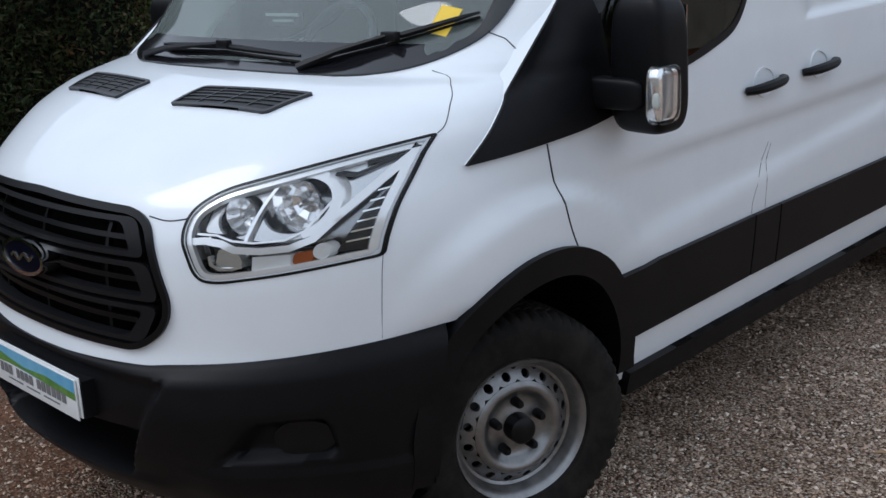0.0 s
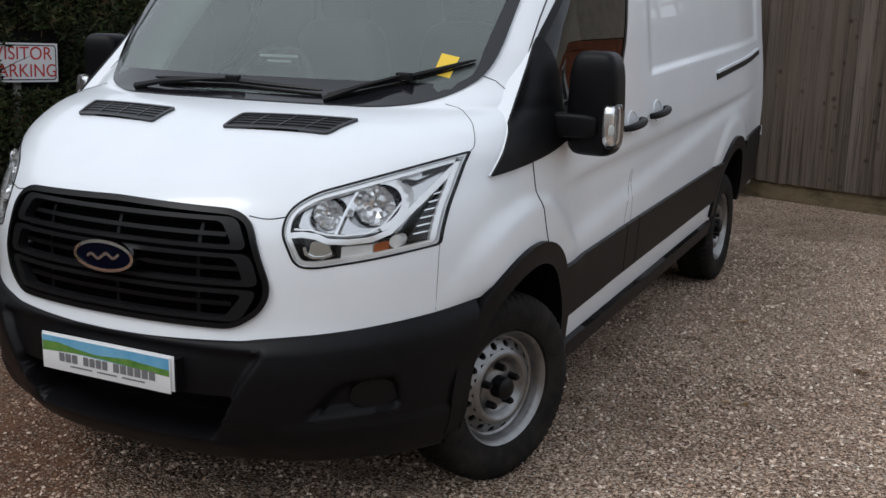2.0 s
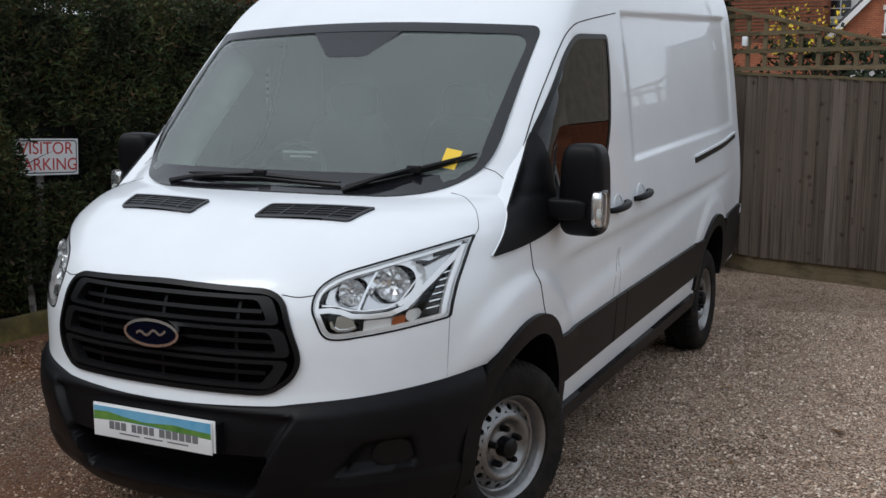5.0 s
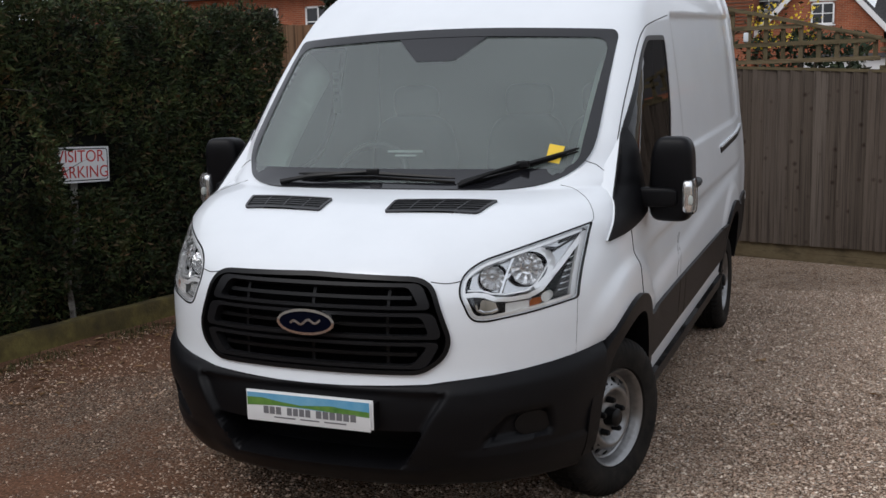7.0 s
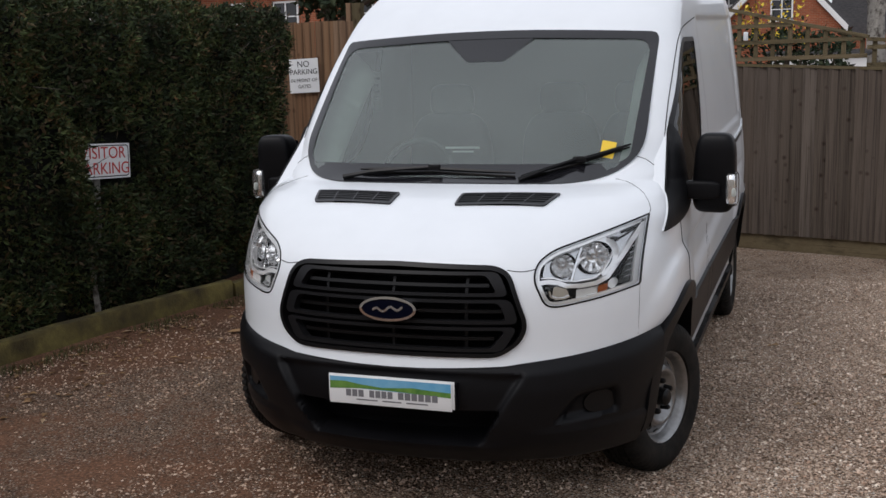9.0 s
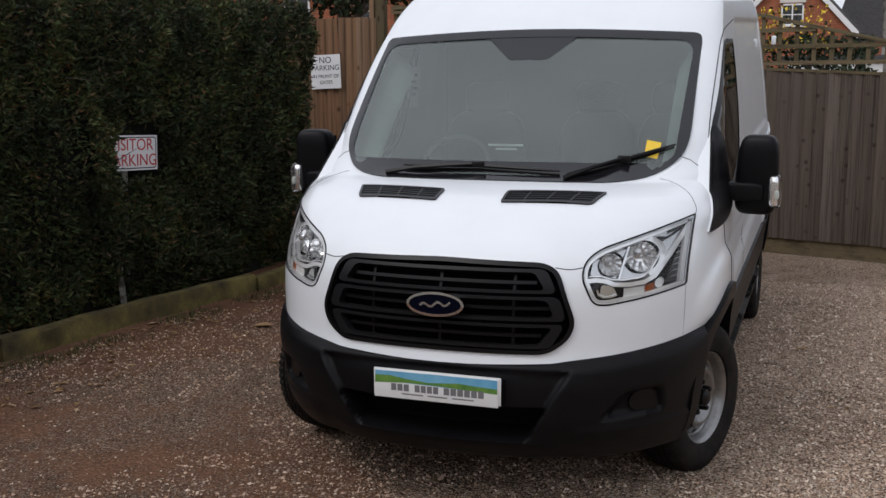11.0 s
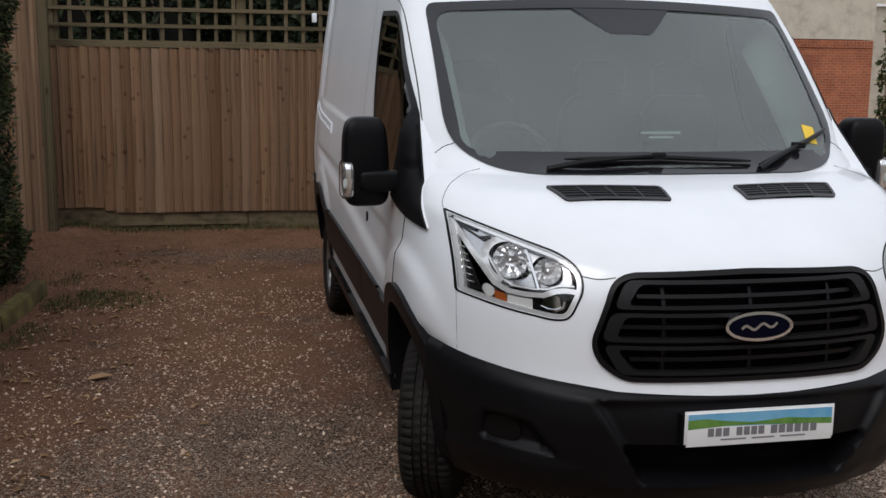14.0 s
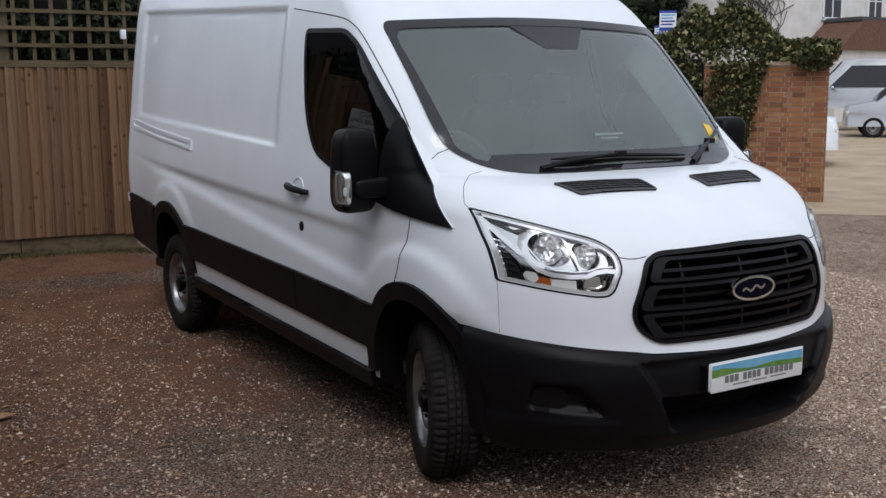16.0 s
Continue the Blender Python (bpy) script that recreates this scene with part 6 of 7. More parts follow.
def window(parent, x0, x1, z0, z1, y, bars=2, cross=1):
    """A white casement in a wall that faces -y."""
    w = local("window", boxes((x0, x1, y - 0.05, y + 0.02, z0, z0 + 0.07), (x0, x1, y - 0.05, y + 0.02, z1 - 0.07, z1), (x0, x0 + 0.07, y - 0.05, y + 0.02, z0, z1), (x1 - 0.07, x1, y - 0.05, y + 0.02, z0, z1),
                              *[((x0 + (x1 - x0) * k / bars) - 0.03, (x0 + (x1 - x0) * k / bars) + 0.03, y - 0.045, y + 0.02, z0, z1) for k in range(1, bars)],
                              *[(x0, x1, y - 0.04, y + 0.02, z0 + (z1 - z0) * k / (cross + 1) - 0.02, z0 + (z1 - z0) * k / (cross + 1) + 0.02) for k in range(1, cross + 1)]), WHITEPAINT, parent, "white framed window")
    local("pane", boxes((x0 + 0.03, x1 - 0.03, y - 0.02, y - 0.012, z0 + 0.03, z1 - 0.03)), DARKPANE, w)
    local("window_sill", boxes((x0 - 0.06, x1 + 0.06, y - 0.10, y + 0.02, z0 - 0.06, z0)), WHITEPAINT, w)
    return w


def prism(pts, y0, y1):
    """An outline across and up, pulled out along y."""
    bm = bmesh.new()
    a, b = [bm.verts.new((x, y0, z)) for x, z in pts], [bm.verts.new((x, y1, z)) for x, z in pts]
    bm.faces.new(a), bm.faces.new(b[::-1])
    for i in range(len(pts)):
        j = (i + 1) % len(pts)
        bm.faces.new((a[i], a[j], b[j], b[i]))
    return bm


# brick house behind the hedge
h = thing("brick_house", (-21.6, 31.8, -0.40), "orange brick house with white windows behind the hedge", "house", size=0.955)
local("wall", boxes((-9, 9.5, 0, 8, 0, 5.9)), HOUSEBRICK, h)
local("roof", prism([(-9.6, 5.9), (10.1, 5.9), (10.1, 6.05), (-9.6, 6.05)], -0.5, 8.5), SLATE, h)
local("roof_slope", prism([(-9.6, 6.05), (10.1, 6.05), (8.0, 9.0), (-7.5, 9.0)], 1.5, 7.0), SLATE, h)
for x0, x1 in ((-7.4, -6.2), (-4.2, -2.8), (2.3, 3.0), (4.2, 5.3), (7.4, 8.4)):
    window(h, x0, x1, 4.3, 5.45, 0)
    window(h, x0, x1, 1.2, 2.4, 0)

# gabled house beyond the side fence
h = thing("gabled_house", (0.12, 44.8, -0.75), "orange brick gabled house with white bargeboards", "house", size=0.955)
local("wall", prism([(-3.2, 0), (2.0, 0), (2.0, 4.7), (-0.55, 7.45), (-3.2, 4.7)], 0, 9), HOUSEBRICK, h)
local("bargeboard", prism([(2.25, 4.45), (2.3, 4.72), (-0.55, 7.80), (-0.55, 7.50)], -0.25, 0.05), WHITEPAINT, h, "white bargeboard")
local("bargeboard", prism([(-3.45, 4.45), (-0.55, 7.50), (-0.55, 7.80), (-3.5, 4.72)], -0.25, 0.05), WHITEPAINT, h, "white bargeboard")
local("roof_slope", prism([(2.35, 4.62), (-0.55, 7.75), (-0.55, 7.95), (2.5, 4.70)], -0.1, 9.2), SLATE, h)
local("roof_slope", prism([(-3.55, 4.62), (-3.7, 4.70), (-0.55, 7.95), (-0.55, 7.75)], -0.1, 9.2), SLATE, h)
window(h, -0.98, -0.02, 5.05, 6.0, -0.02)
local("lintel", boxes((-1.05, 0.05, -0.06, 0.0, 6.05, 6.25)), WHITEWALL, h, "pale stone lintel")
h2 = thing("slate_house", (5.17, 50.0, -0.88), "brick house under a wide slate roof", "house", size=0.955)
local("wall", boxes((-3.5, 8, 0, 8, 0, 4.6)), HOUSEBRICK, h2)
local("roof", prism([(-4.2, 4.6), (8.5, 4.6), (7.5, 8.6), (-3.0, 8.6)], 0.5, 7.5), SLATE, h2)
h3 = thing("tile_hung_house", (-5.95, 43.8, -0.50), "red tile-hung brick house with a dark corner", "house", size=0.955)
local("wall", boxes((-9, 3.0, 0, 8, 0, 8.5)), HOUSEBRICK, h3)
bm = boxes((-9.02, 3.02, -0.03, 0.0, 4.5, 4.56))
for k in range(26):
    box(bm, -9.02, 3.02, -0.045, 0.0, 4.6 + 0.15 * k, 4.6 + 0.15 * k + 0.06)
local("tile_hanging", bm, TILEROOF, h3, "courses of red hung tiles")
h4 = thing("dormer_house", (-2.30, 46.8, -0.54), "white bay window in a slate roof", "house", size=0.955)
local("roof", prism([(-1.2, 3.6), (1.6, 3.6), (1.0, 8.6), (-1.2, 8.6)], 0.3, 4), SLATE, h4)
local("bay", boxes((-0.95, 0.45, -0.35, 0.5, 5.35, 6.9)), WHITEPAINT, h4, "white bay")
window(h4, -0.9, 0.1, 5.65, 6.5, -0.36)
local("roof_ledge", boxes((-1.2, 0.9, -0.5, 0.3, 5.2, 5.35)), SLATE, h4)

# low white outbuilding and trees behind the side fence
ob = thing("white_outbuilding", (1.47, 16.0, -0.23), "low white outbuilding seen through the trellis", "shed", size=0.955)
local("wall", boxes((-0.75, 0.65, 0, 2, 0, 2.0)), HOUSEBRICK, ob)
local("fascia", boxes((-0.85, 0.75, -0.1, 2.1, 2.0, 2.42)), WHITEPAINT, ob, "white fascia")
local("flat_roof", boxes((-0.95, 0.85, -0.2, 2.2, 2.42, 2.50)), SLATE, ob)


def tree(name, at, trunk_h, trunk_r, blobs, count, size, bark, leafmat, label, limbs=5):
    """A tapered trunk with limbs, and a crown of many small leaves in uneven clumps."""
    t = thing(name, at, label, "tree")
    bm = tube([(0, 0, -0.1), (0.03, 0.02, trunk_h * 0.35), (-0.03, 0.05, trunk_h * 0.7), (0.02, 0.0, trunk_h)], lambda s: trunk_r * (1 - 0.55 * s), 10)
    local("trunk", bm, bark, t, "", True)
    for k in range(limbs):
        x, y, z, r = blobs[k % len(blobs)]
        s = trunk_h * (0.5 + 0.45 * k / limbs)
        local("limb", tube([(0, 0, s), (x * 0.4, y * 0.4, s + (z - s) * 0.6), (x * 0.8, y * 0.8, z)], lambda q: trunk_r * 0.4 * (1 - 0.8 * q), 6), bark, t, "", True)
    if count:
        pts = []
        for k in range(count):
            x, y, z, r = blobs[int(rng_.integers(len(blobs)))]
            d = rng_.normal(0, 1, 3)
            d /= np.linalg.norm(d)
            q = r * rng_.random() ** 0.4 * (0.75 + 0.35 * noise.noise(Vector((x + d[0] * 2, y + d[1] * 2, z + d[2] * 2))))
            pts.append((x + d[0] * q, y + d[1] * q, z + d[2] * q * 0.9))
        pts = np.array(pts)
        o = leaves("crown", pts, pts * 0 + np.array([0, 0, 0.2]), size, size * 0.35, leafmat, "", "", 0.2, 1.0)
        o.parent = t
        o["label"] = "leafy crown"
    return t


tree("plane_tree", (2.40, 18.3, -0.3), 5.5, 0.30, [(0.5, 0, 5.2, 0.5), (-0.6, 0, 5.0, 0.4)], 0, 0.1, PALEBARK, TREELEAF, "bare tree with blotched pale bark", 3)
tree("fir_tree", (-10.1, 20.8, -0.3), 5.0, 0.22, [(0.0, 0, 4.5, 1.3), (1.4, 0.2, 4.6, 0.9), (2.4, 0, 4.4, 0.7), (-1.0, 0, 5.0, 1.0)], 5200, 0.20, BARK, TREELEAF, "dark fir tree behind the boards")
tree("dark_cedar", (27.4, 30.2, -0.5), 6.0, 0.35, [(0, 0, 5.5, 2.0), (-1.2, 0, 4.6, 1.2), (1.5, 0, 4.6, 1.4), (0.5, 0, 3.6, 1.5), (-0.5, 0, 7.0, 1.3)], 9000, 0.30, BARK, TREELEAF, "dark evergreen tree behind the wall")
tree("cypress_tree", (33.0, 40.3, -1.0), 6.0, 0.3, [(0, 0, 4, 1.6), (0, 0, 5.5, 1.2), (0, 0, 6.8, 0.7)], 4000, 0.3, BARK, TREELEAF, "dark cypress beyond the roofs")

# shrubs and blossom behind the trellises
def shrub(name, box_, count, size, material, label, blossom=0):
    t = thing(name, ((box_[0] + box_[1]) / 2, (box_[2] + box_[3]) / 2, 0), label, "shrub")
    cx, cy = t.location.x, t.location.y
    for k in range(4):
        x = rng_.uniform(box_[0], box_[1]) - cx
        local("stem", tube([(x * 0.4, 0, -0.05), (x * 0.7, 0.02, 1.2), (x, 0, box_[5] - 0.3)], 0.015, 5), BARK, t, "", True)

    def fill(n):
        out = []
        while len(out) < n:
            p = np.array([rng_.uniform(box_[0], box_[1]) - cx, rng_.uniform(box_[2], box_[3]) - cy, rng_.uniform(box_[4], box_[5])])
            if noise.noise(Vector(p * 2.3)) > -0.12:
                out.append(p)
        return np.array(out)

    pts = fill(count)
    o = leaves("foliage", pts, pts * 0, size, size * 0.3, material, "", "", 0.3, 1.0)
    o.parent = t
    if blossom:
        pts = fill(blossom * 3)
        pts = pts[pts[:, 2] > box_[5] - 0.45][:blossom]
        o = leaves("blossom", pts, pts * 0, 0.035, 0.014, FLOWER, "", "", 0.2, 1.0)
        o.parent = t
        o["label"] = "yellow blossom"
    return t


dense_laurel = shrub("laurel_shrub", (-3.3, 0.3, 7.65, 8.5, 0.6, 2.8), 11000, 0.10, TREELEAF, "dark laurel behind the trellis")
# black slab added among the laurel leaves in place of the shade there
local("shaded_inside", boxes((-1.9, 1.75, 0.10, 0.30, 0.0, 2.58)), INNERSHADE, dense_laurel)
shrub("forsythia_bush", (0.45, 1.8, 8.0, 8.9, 1.1, 2.2), 2600, 0.07, TREELEAF, "forsythia bush with yellow blossom behind the fence", 0)
shrub("forsythia_sprig", (0.65, 1.35, 8.1, 8.6, 1.5, 2.5), 200, 0.05, TREELEAF, "sprigs of yellow blossom above the fence", 260)

# ---------------------------------------------------------------- ivy-clad wall and the road beyond
WALL_TURN = 129
wall_end = (9.30, 7.21)
wall = thing("garden_wall", (*wall_end, -0.06, 0, 0, WALL_TURN), "red brick garden wall end with ivy on top", "wall", size=0.955)
MORTAR = mat("pale_brown_mortar", (0.33, 0.25, 0.18), 0.95)
noisy(MORTAR, [(0.3, (0.3510, 0.2639, 0.1911)), (0.7, (0.5551, 0.4394, 0.3211))], 6.0, bump=0.4)
WALLBRICK = mat("rough_red_brick", (0.30, 0.10, 0.05), 0.9)
bt = random_tint(WALLBRICK, [(0.0, (0.141, 0.062, 0.036)), (0.3, (0.269, 0.112, 0.050)), (0.6, (0.324, 0.153, 0.070)), (0.85, (0.233, 0.091, 0.044)), (1.0, (0.353, 0.207, 0.108))])
bn = node(WALLBRICK, "ShaderNodeTexNoise", Scale=9.0, Detail=6.0)
br = ramp(WALLBRICK, [(0.3, (0.6, 0.58, 0.56)), (0.7, (1.1, 1.08, 1.05))])
link(WALLBRICK, bn, "Fac", br, 0)
multiply(WALLBRICK, bt, br, 0.7)
local("wall_core", boxes((0.008, 3.6, 0.0, 0.330, -0.1, 2.04)), MORTAR, wall)
local("coping", boxes((-0.02, 3.6, -0.02, 0.36, 2.04, 2.10), bevel=0.01), MORTAR, wall, "stone coping")
BRICK = finish("brick", boxes((0, 1, 0, 0.06, 0, 0.0615)), WALLBRICK, smooth=False)
for course in range(28):
    z = course * 0.0724 + 0.004
    x, k = -0.06 if course % 2 else 0.0, course % 2
    while x < 1.75:
        long = 0.190 if k % 2 == 0 else 0.090
        a, b = max(x, 0.0), x + long
        o = new("brick", BRICK)
        o.parent = wall
        o.matrix_basis = Matrix.Translation((a, 0.280 + rng_.normal(0, 0.002), z + rng_.normal(0, 0.001))) @ Matrix.Diagonal((b - a, 1, 1, 1))
        x, k = b + 0.013, k + 1
    for y in ((0.05, 0.165) if course % 2 else (0.0, 0.14)):
        o = new("brick", BRICK)
        o.parent = wall
        o.matrix_basis = Matrix.Translation((0.058, y, z)) @ Matrix.Rotation(radians(90), 4, "Z") @ Matrix.Diagonal((0.105, 1, 1, 1))

ivy = thing("ivy", (*wall_end, 1.945, 0, 0, WALL_TURN), "variegated ivy tumbling over the brick wall", "ivy", size=0.955)
pts, nrm = [], []
while len(pts) < 27000:
    x = rng_.uniform(-0.1, 3.65)
    t = rng_.random()
    hang = 0.05 + 0.10 * noise.noise(Vector((x * 2, 0, 0))) + 2.05 * smoothstep(0.85, 1.30, x)
    hump = 0.27 + 0.75 * smoothstep(0.5, 1.25, x) * smoothstep(2.5, 1.7, x) * (0.75 + 0.5 * noise.noise(Vector((x * 3.3, 7, 0)))) + 0.2 * smoothstep(2.0, 3.0, x) + 0.14 * noise.noise(Vector((x * 2, 3, 0)))
    if t < 0.55 and hang > 0.05:
        z = -hang * rng_.random()
        y = 0.36 + 0.16 * abs(noise.noise(Vector((x * 2, z * 2, 1)))) + 0.08 * rng_.random()
        n = (0, 1, 0.2)
    else:
        z = hump * rng_.random() ** 0.7
        y = 0.16 + rng_.normal(0, 0.14) * (1.1 - z / (hump + 0.01) * 0.6)
        n = (0, 0.5, 0.8)
    if noise.noise(Vector((x * 3.1, y * 3.1, z * 3.1))) > -0.42:
        pts.append((x, y, z)), nrm.append(n)
o = leaves("ivy_leaf_mass", np.array(pts), np.array(nrm), 0.066, 0.030, IVYLEAF, "", "", 0.1, 0.8)
o.parent = ivy
tagged(o, "cream-edged ivy leaves", "", "", "stuff")
# black block under the leaves, put in for the shade inside the ivy
local("ivy_shade_core", boxes((1.75, 3.55, 0.0, 0.365, -2.0, 0.05)), INNERSHADE, ivy)

# the concrete road behind the wall
bm = bmesh.new()
def road_z(x, y):
    """The roadway climbs very gently away from the yard."""
    s = (x - 9.5) * 0.8 + (y - 6) * 0.6
    return 0.012 + 0.010 * max(0.0, s - 20)


ends = [(Vector((7.55, 6.55)), Vector((10.2, 3.8))), (Vector((30, 60)), Vector((60, 26)))]
rows = []
for i in range(25):
    a, b = ends[0][0].lerp(ends[1][0], i / 24), ends[0][1].lerp(ends[1][1], i / 24)
    rows.append([bm.verts.new((*p, road_z(*p))) for p in (a.lerp(b, k / 6) for k in range(7))])
for p, q in zip(rows, rows[1:]):
    for k in range(6):
        bm.faces.new((p[k], p[k + 1], q[k + 1], q[k]))
low = [[bm.verts.new((v.co.x, v.co.y, -0.06)) for v in (r[0], r[-1])] for r in rows]
for i in range(24):
    bm.faces.new((rows[i][0], rows[i + 1][0], low[i + 1][0], low[i][0]))
    bm.faces.new((rows[i][-1], low[i][1], low[i + 1][1], rows[i + 1][-1]))
bm.faces.new((*rows[0], low[0][1], low[0][0]))
structure("road", bm, CONCRETE, "pale worn concrete roadway", False)


def car(name, at, turn, length, width, height, material, label, van_like=False):
    """A parked car: a shaped body, glass, four wheels, lamps."""
    c = thing(name, (*at, 0, 0, turn), label, "car", size=0.955)
    h = height
    if van_like:
        prof = [(0, 0.35), (0.02, 0.75), (0.10, 0.98), (0.85, 1.12), (1.65, h * 0.97), (2.2, h), (length - 0.5, h), (length - 0.08, h * 0.93), (length, 0.9), (length, 0.35)]
    else:
        prof = [(0, 0.32), (0.02, 0.62), (0.12, 0.82), (0.95, 1.0), (1.75, h * 0.96), (2.4, h), (length - 1.0, h * 0.97), (length - 0.25, 1.02), (length, 0.85), (length, 0.34)]
    bm = bmesh.new()
    rings = []
    n = 9
    for k in range(n):
        t = -1 + 2 * k / (n - 1)
        ring = []
        for x, z in prof:
            tuck = 1 - 0.16 * max(0.0, (z - 0.95) / (h - 0.95)) if z > 0.95 else 1.0
            e = abs(t) ** 6
            ring.append(bm.verts.new((x + (0.10 * e if x < length / 2 else -0.08 * e), t * width / 2 * tuck, z - 0.05 * e * (z > 0.9))))
        rings.append(ring)
    for a, b in zip(rings, rings[1:]):
        for i in range(len(prof)):
            j = (i + 1) % len(prof)
            bm.faces.new((a[i], a[j], b[j], b[i]))
    bm.faces.new(rings[0]), bm.faces.new(rings[-1][::-1])
    shell = new("body", finish("body", bm, material, True, 70))
    shell.parent = c
    for s in (-1, 1):
        zs0, zs1 = (1.08, h * 0.88) if van_like else (0.98, h * 0.92)
        y0, y1 = [s * (width / 2 * (1 - 0.16 * (q - 0.95) / (h - 0.95)) + 0.012) for q in (zs0, zs1)]
        g = bmesh.new()
        v = [g.verts.new(p) for p in ((1.25, y0, zs0), (length - 0.6, y0, zs0), (length - 0.8, y1, zs1), (1.95, y1, zs1))]
        g.faces.new(v if s > 0 else v[::-1])
        gl = local("side_glass", g, DARKPANE, c, "dark side windows")
        m = gl.modifiers.new("thick", "SOLIDIFY")
        m.thickness = 0.02
        for x in (0.85, length - 0.85):
            w = new("wheel")
            w.parent = c
            w.matrix_basis = pose(x, s * (width / 2 - 0.10), 0.32, 0, 0, 90 * s)
            for nm, me_ in (("tyre", TYRE), ("rim", RIM), ("hub_cap", CAP)):
                q = new(nm, me_)
                q.parent = w
                q.matrix_basis = Matrix()
        local("headlamp", superblock(0.16, s * (width / 2 - 0.22), 0.76, 0.12, 0.16, 0.08, 0.6, n=8), RIBBED, c, "clear headlamp", True)
        local("door_mirror", superblock(1.35, s * (width / 2 + 0.06), 1.05, 0.06, 0.09, 0.07, 0.6, n=8), material, c, "", True)
    g = bmesh.new()
    x0, z0, x1, z1 = (0.92, 1.15, 1.60, h * 0.95) if van_like else (1.02, 1.03, 1.70, h * 0.94)
    v = [g.verts.new(p) for p in ((x0, -width * 0.42, z0), (x0, width * 0.42, z0), (x1, width * 0.36, z1), (x1, -width * 0.36, z1))]
    g.faces.new(v)
    gl = local("windscreen", g, DARKPANE, c)
    m = gl.modifiers.new("thick", "SOLIDIFY")
    m.thickness = 0.04
    return c


DARKCAR = mat("dark_blue_car_paint", (0.02, 0.022, 0.03), 0.3, coat=0.8)
car("silver_van", (26.3, 22.3, 0.45), -51, 5.2, 1.95, 2.05, SILVER, "silver window van parked on the concrete road", True)
car("silver_people_carrier", (24.4, 18.7, 0.0), -49, 4.8, 1.9, 1.85, SILVER, "silver people carrier parked beside a van", True)
car("white_minivan", (14.75, 11.25, 0.02), 128, 4.0, 1.7, 1.75, PAINT, "white minivan half hidden by the wall", True)
car("dark_estate_car", (7.7, 18.24, 0.0), 80, 4.4, 1.75, 1.47, DARKCAR, "dark estate car parked by the garage")

# houses along the road
g = thing("garage_building", (12.0, 24.05, -0.33), "rendered building with brick base and varnished garage door", "building", size=0.955)
local("wall", boxes((-3.2, 4.37, 0, 6, 0, 3.02)), HOUSEBRICK, g)
local("upper_wall", boxes((-3.2, 4.37, -0.02, 6, 3.06, 6.5)), RENDER, g, "stained grey render")
bm = boxes((-3.2, 4.37, -0.03, 0, 2.82, 2.825))
for k in range(91):
    box(bm, -3.2 + 0.083 * k, -3.2 + 0.083 * k + 0.07, -0.035, 0.0, 2.82, 3.04)
local("soldier_course", bm, HOUSEBRICK, g)
door = local("garage_door", boxes((0.07, 2.47, -0.03, 0.02, 0, 2.62)), DOORWOOD, g, "varnished red-brown panelled garage door")
for i in range(5):
    for z0, z1 in ((0.15, 0.7), (0.85, 2.0), (2.10, 2.52)):
        local("door_panel", boxes((0.17 + 0.46 * i, 0.55 + 0.46 * i, -0.05, -0.02, z0, z1), bevel=0.012), DOORWOOD, door)
window(g, -0.93, -0.29, 1.2, 2.55, -0.03, 1, 1)
window(g, -2.6, -1.6, 1.3, 2.7, -0.03, 2, 1)
g = thing("rendered_house", (20.8, 34.1, -0.79), "beige rendered house with a white gutter pipe", "house", size=0.955)
local("wall", boxes((-3.0, 2.75, 0, 5, 0, 7)), RENDER, g)
local("gutter", boxes((-3.0, 2.95, -0.15, 0, 5.2, 5.3)), WHITEPAINT, g)
local("downpipe", tube([(3.35, -0.2, 0), (3.35, -0.2, 6.5)], 0.07, 8), WHITEPAINT, g, "pale pole", True)
g = thing("tiled_cottage", (25.87, 36.2, -0.87), "cottage with brown tiled roof and cream gable", "house", size=0.955)
local("wall", boxes((-2.3, 3.0, 0, 6, 0, 3.9)), WHITEWALL, g)
local("roof", prism([(-2.6, 3.8), (3.4, 3.8), (2.4, 6.2), (-1.2, 6.2)], -0.2, 6), TILEROOF, g)
local("gable", prism([(0.9, 3.2), (2.7, 3.2), (2.7, 4.1), (1.8, 5.0), (0.9, 4.1)], -0.9, 1), WHITEWALL, g, "cream gable")
local("gable_roof", prism([(0.55, 3.9), (1.8, 5.25), (3.05, 3.9), (3.05, 4.05), (1.8, 5.42), (0.55, 4.05)], -1.1, 1.5), TILEROOF, g)
local("chimney", boxes((1.1, 1.8, 1.5, 2.2, 5.0, 7.2)), HOUSEBRICK, g, "brick chimney")
local("skylight", boxes((-0.6, 0.3, 0.2, 0.5, 5.2, 5.7)), WHITEPAINT, g)
pole = thing("blue_post", (23.86, 32.6, -0.76), "tall blue post beside the road", "post", size=0.955)
local("shaft", boxes((-0.16, 0.16, -0.1, 0.1, 0, 5.0)), BLUEPAINT, pole)
local("cap", boxes((-0.20, 0.20, -0.14, 0.14, 5.0, 5.08)), WHITEPAINT, pole)
g = thing("white_house", (32.9, 26.4, -0.39), "white house with a tiled porch roof", "house", size=0.955)
local("wall", boxes((-5.2, 6.0, 0, 7, 0, 8)), WHITEWALL, g)
window(g, -0.2, 1.0, 4.75, 6.4, -0.02)
window(g, 2.7, 3.7, 4.75, 6.4, -0.02)
local("porch_roof", prism([(-1.6, 3.4), (3.6, 3.4), (2.2, 4.6), (0.0, 4.6)], -2.0, -0.02), TILEROOF, g, "hipped clay tile porch roof")
local("porch_ridge", boxes((-0.1, 2.3, -1.9, -0.02, 4.6, 4.75)), SLATE, g)
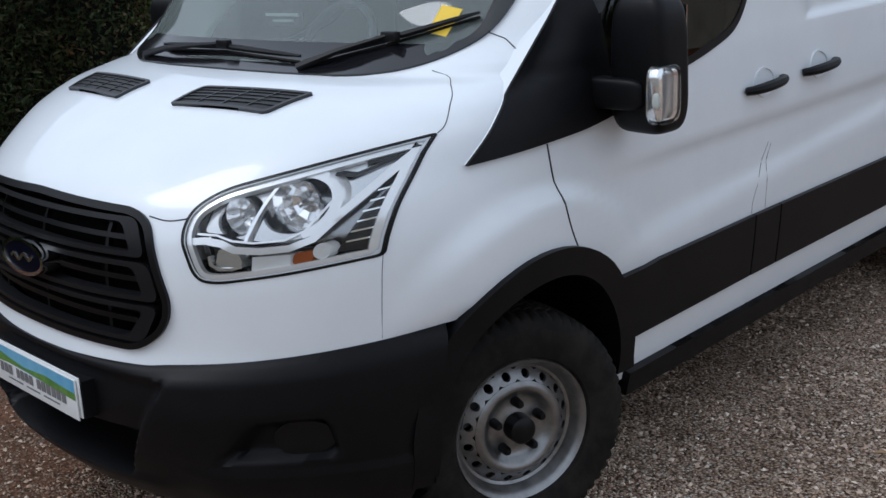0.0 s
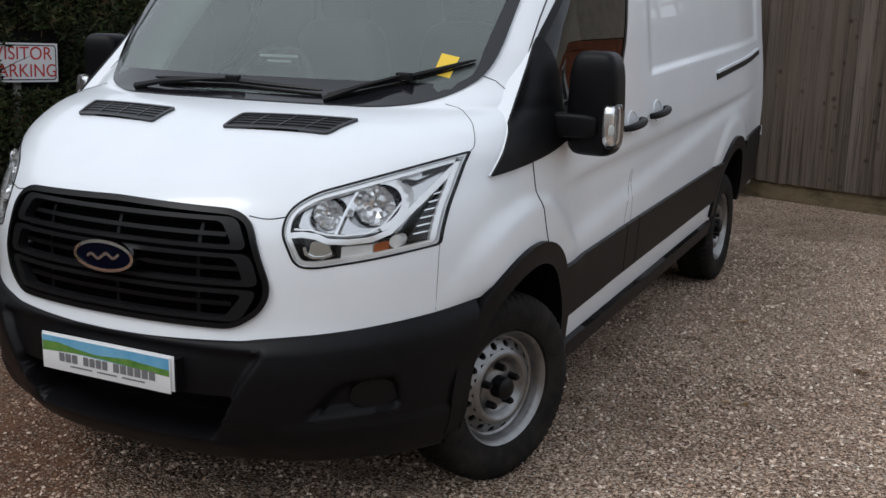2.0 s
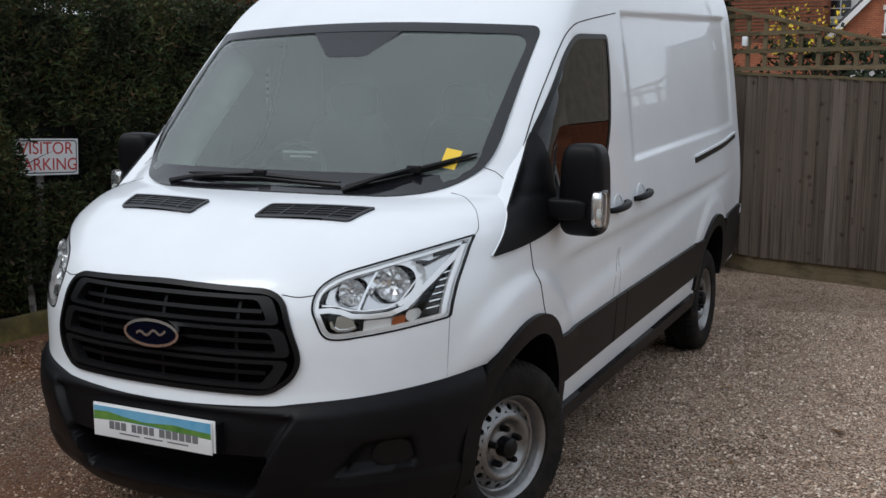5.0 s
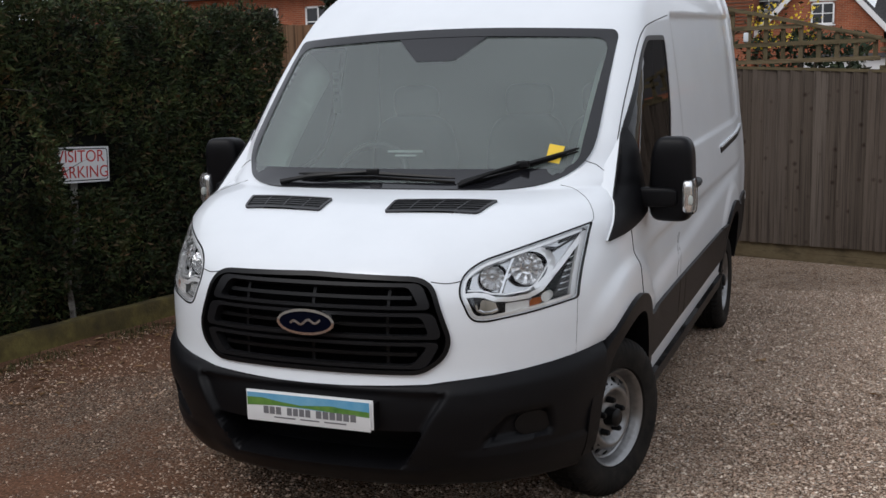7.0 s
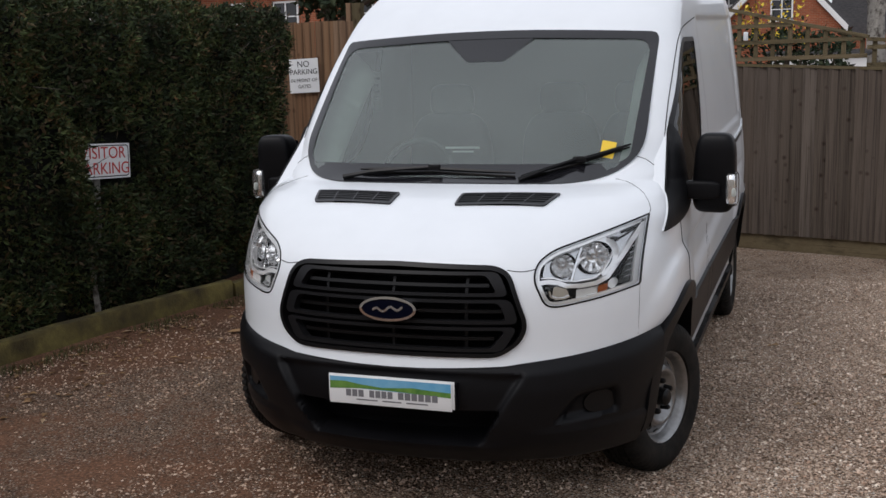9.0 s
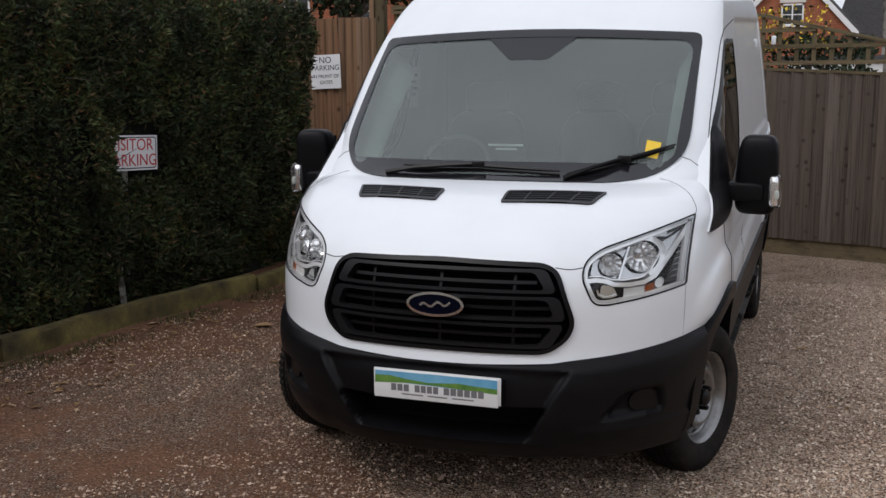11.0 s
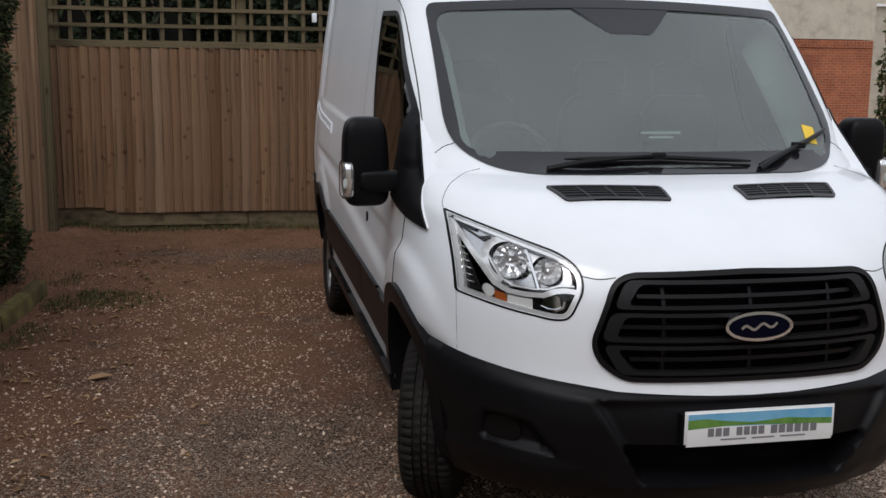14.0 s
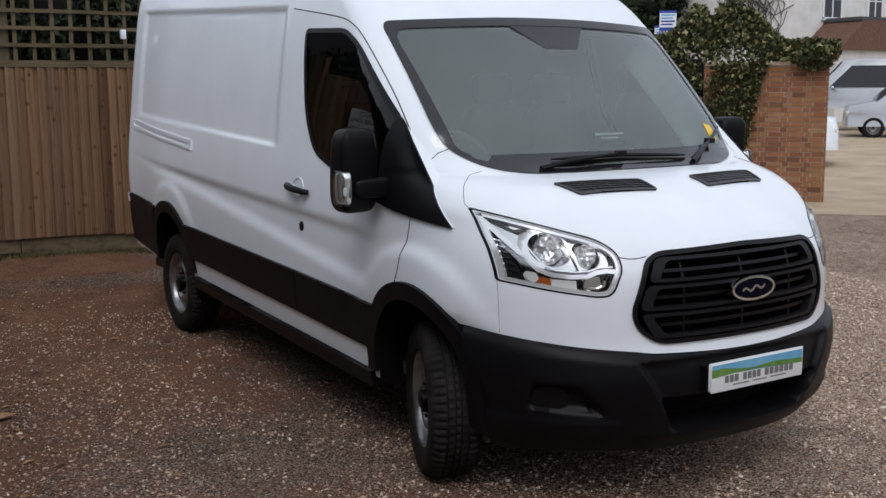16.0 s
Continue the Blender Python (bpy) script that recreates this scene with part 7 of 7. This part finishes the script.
local("porch_base", boxes((-1.4, 3.4, -1.8, -0.02, 0, 3.4)), WHITEWALL, g)
bm = bmesh.new()
for k in range(60):
    x, z = -4.6 + rng_.normal(0, 0.9), 3.4 + abs(rng_.normal(0, 1.2))
    for q in range(2):
        t = tube([(x, -0.06, z), (x + rng_.normal(0, 0.3), -0.08, z + 0.4), (x + rng_.normal(0, 0.5), -0.06, z + 0.9)], 0.02, 4)
        tm = bpy.data.meshes.new("t")
        t.to_mesh(tm)
        t.free()
        bm.from_mesh(tm)
        bpy.data.meshes.remove(tm)
local("bare_creeper", bm, BARK, g, "bare brown creeper stems")


def sale_board(at, turn, label):
    b = thing("sale_board", (*at, 0, 0, turn), label, "sign")
    local("post", boxes((-0.03, 0.03, 0, 0.06, 0, 3.5)), WHITEPAINT, b)
    local("board", boxes((-0.19, 0.19, -0.02, 0.0, 2.85, 3.5)), BLUEPAINT, b, "blue board")
    local("board_band", boxes((-0.19, 0.19, -0.026, -0.02, 3.12, 3.44)), WHITEPL, b)
    for k in range(4):
        local("lettering_bar", boxes((-0.16, 0.16 - 0.05 * (k % 2), -0.032, -0.026, 3.38 - 0.07 * k, 3.415 - 0.07 * k)), SKYBLUE if k < 2 else BLUEPAINT, b)
    lettering("VAN", 0.17, Matrix.Translation((0, -0.024, 2.98)) @ UPRIGHT, WHITEPL, b)


sale_board((14.37, 15.8, -0.2), -38, "blue and white sale board above the ivy wall")
sale_board((17.5, 19.34, -0.3), -38, "blue and white sale board above the ivy wall")

# plain unseen walls added behind the walk to cut low sky light and reflections
for name, x0, x1, y0, y1, hgt in (("wall_south", -16.0, 15.0, -15.3, -15.0, 4.4), ("wall_east", 14.7, 15.0, -15.0, -1.0, 4.4), ("wall_west", -16.0, -15.7, -15.0, 6.5, 3.6)):
    structure(name, boxes((x0, x1, y0, y1, -0.1, hgt), (x0 - 0.04, x1 + 0.04, y0 - 0.04, y1 + 0.04, hgt, hgt + 0.08)), RENDER, "plain rendered unseen wall added to block low sky light", False, "wall")
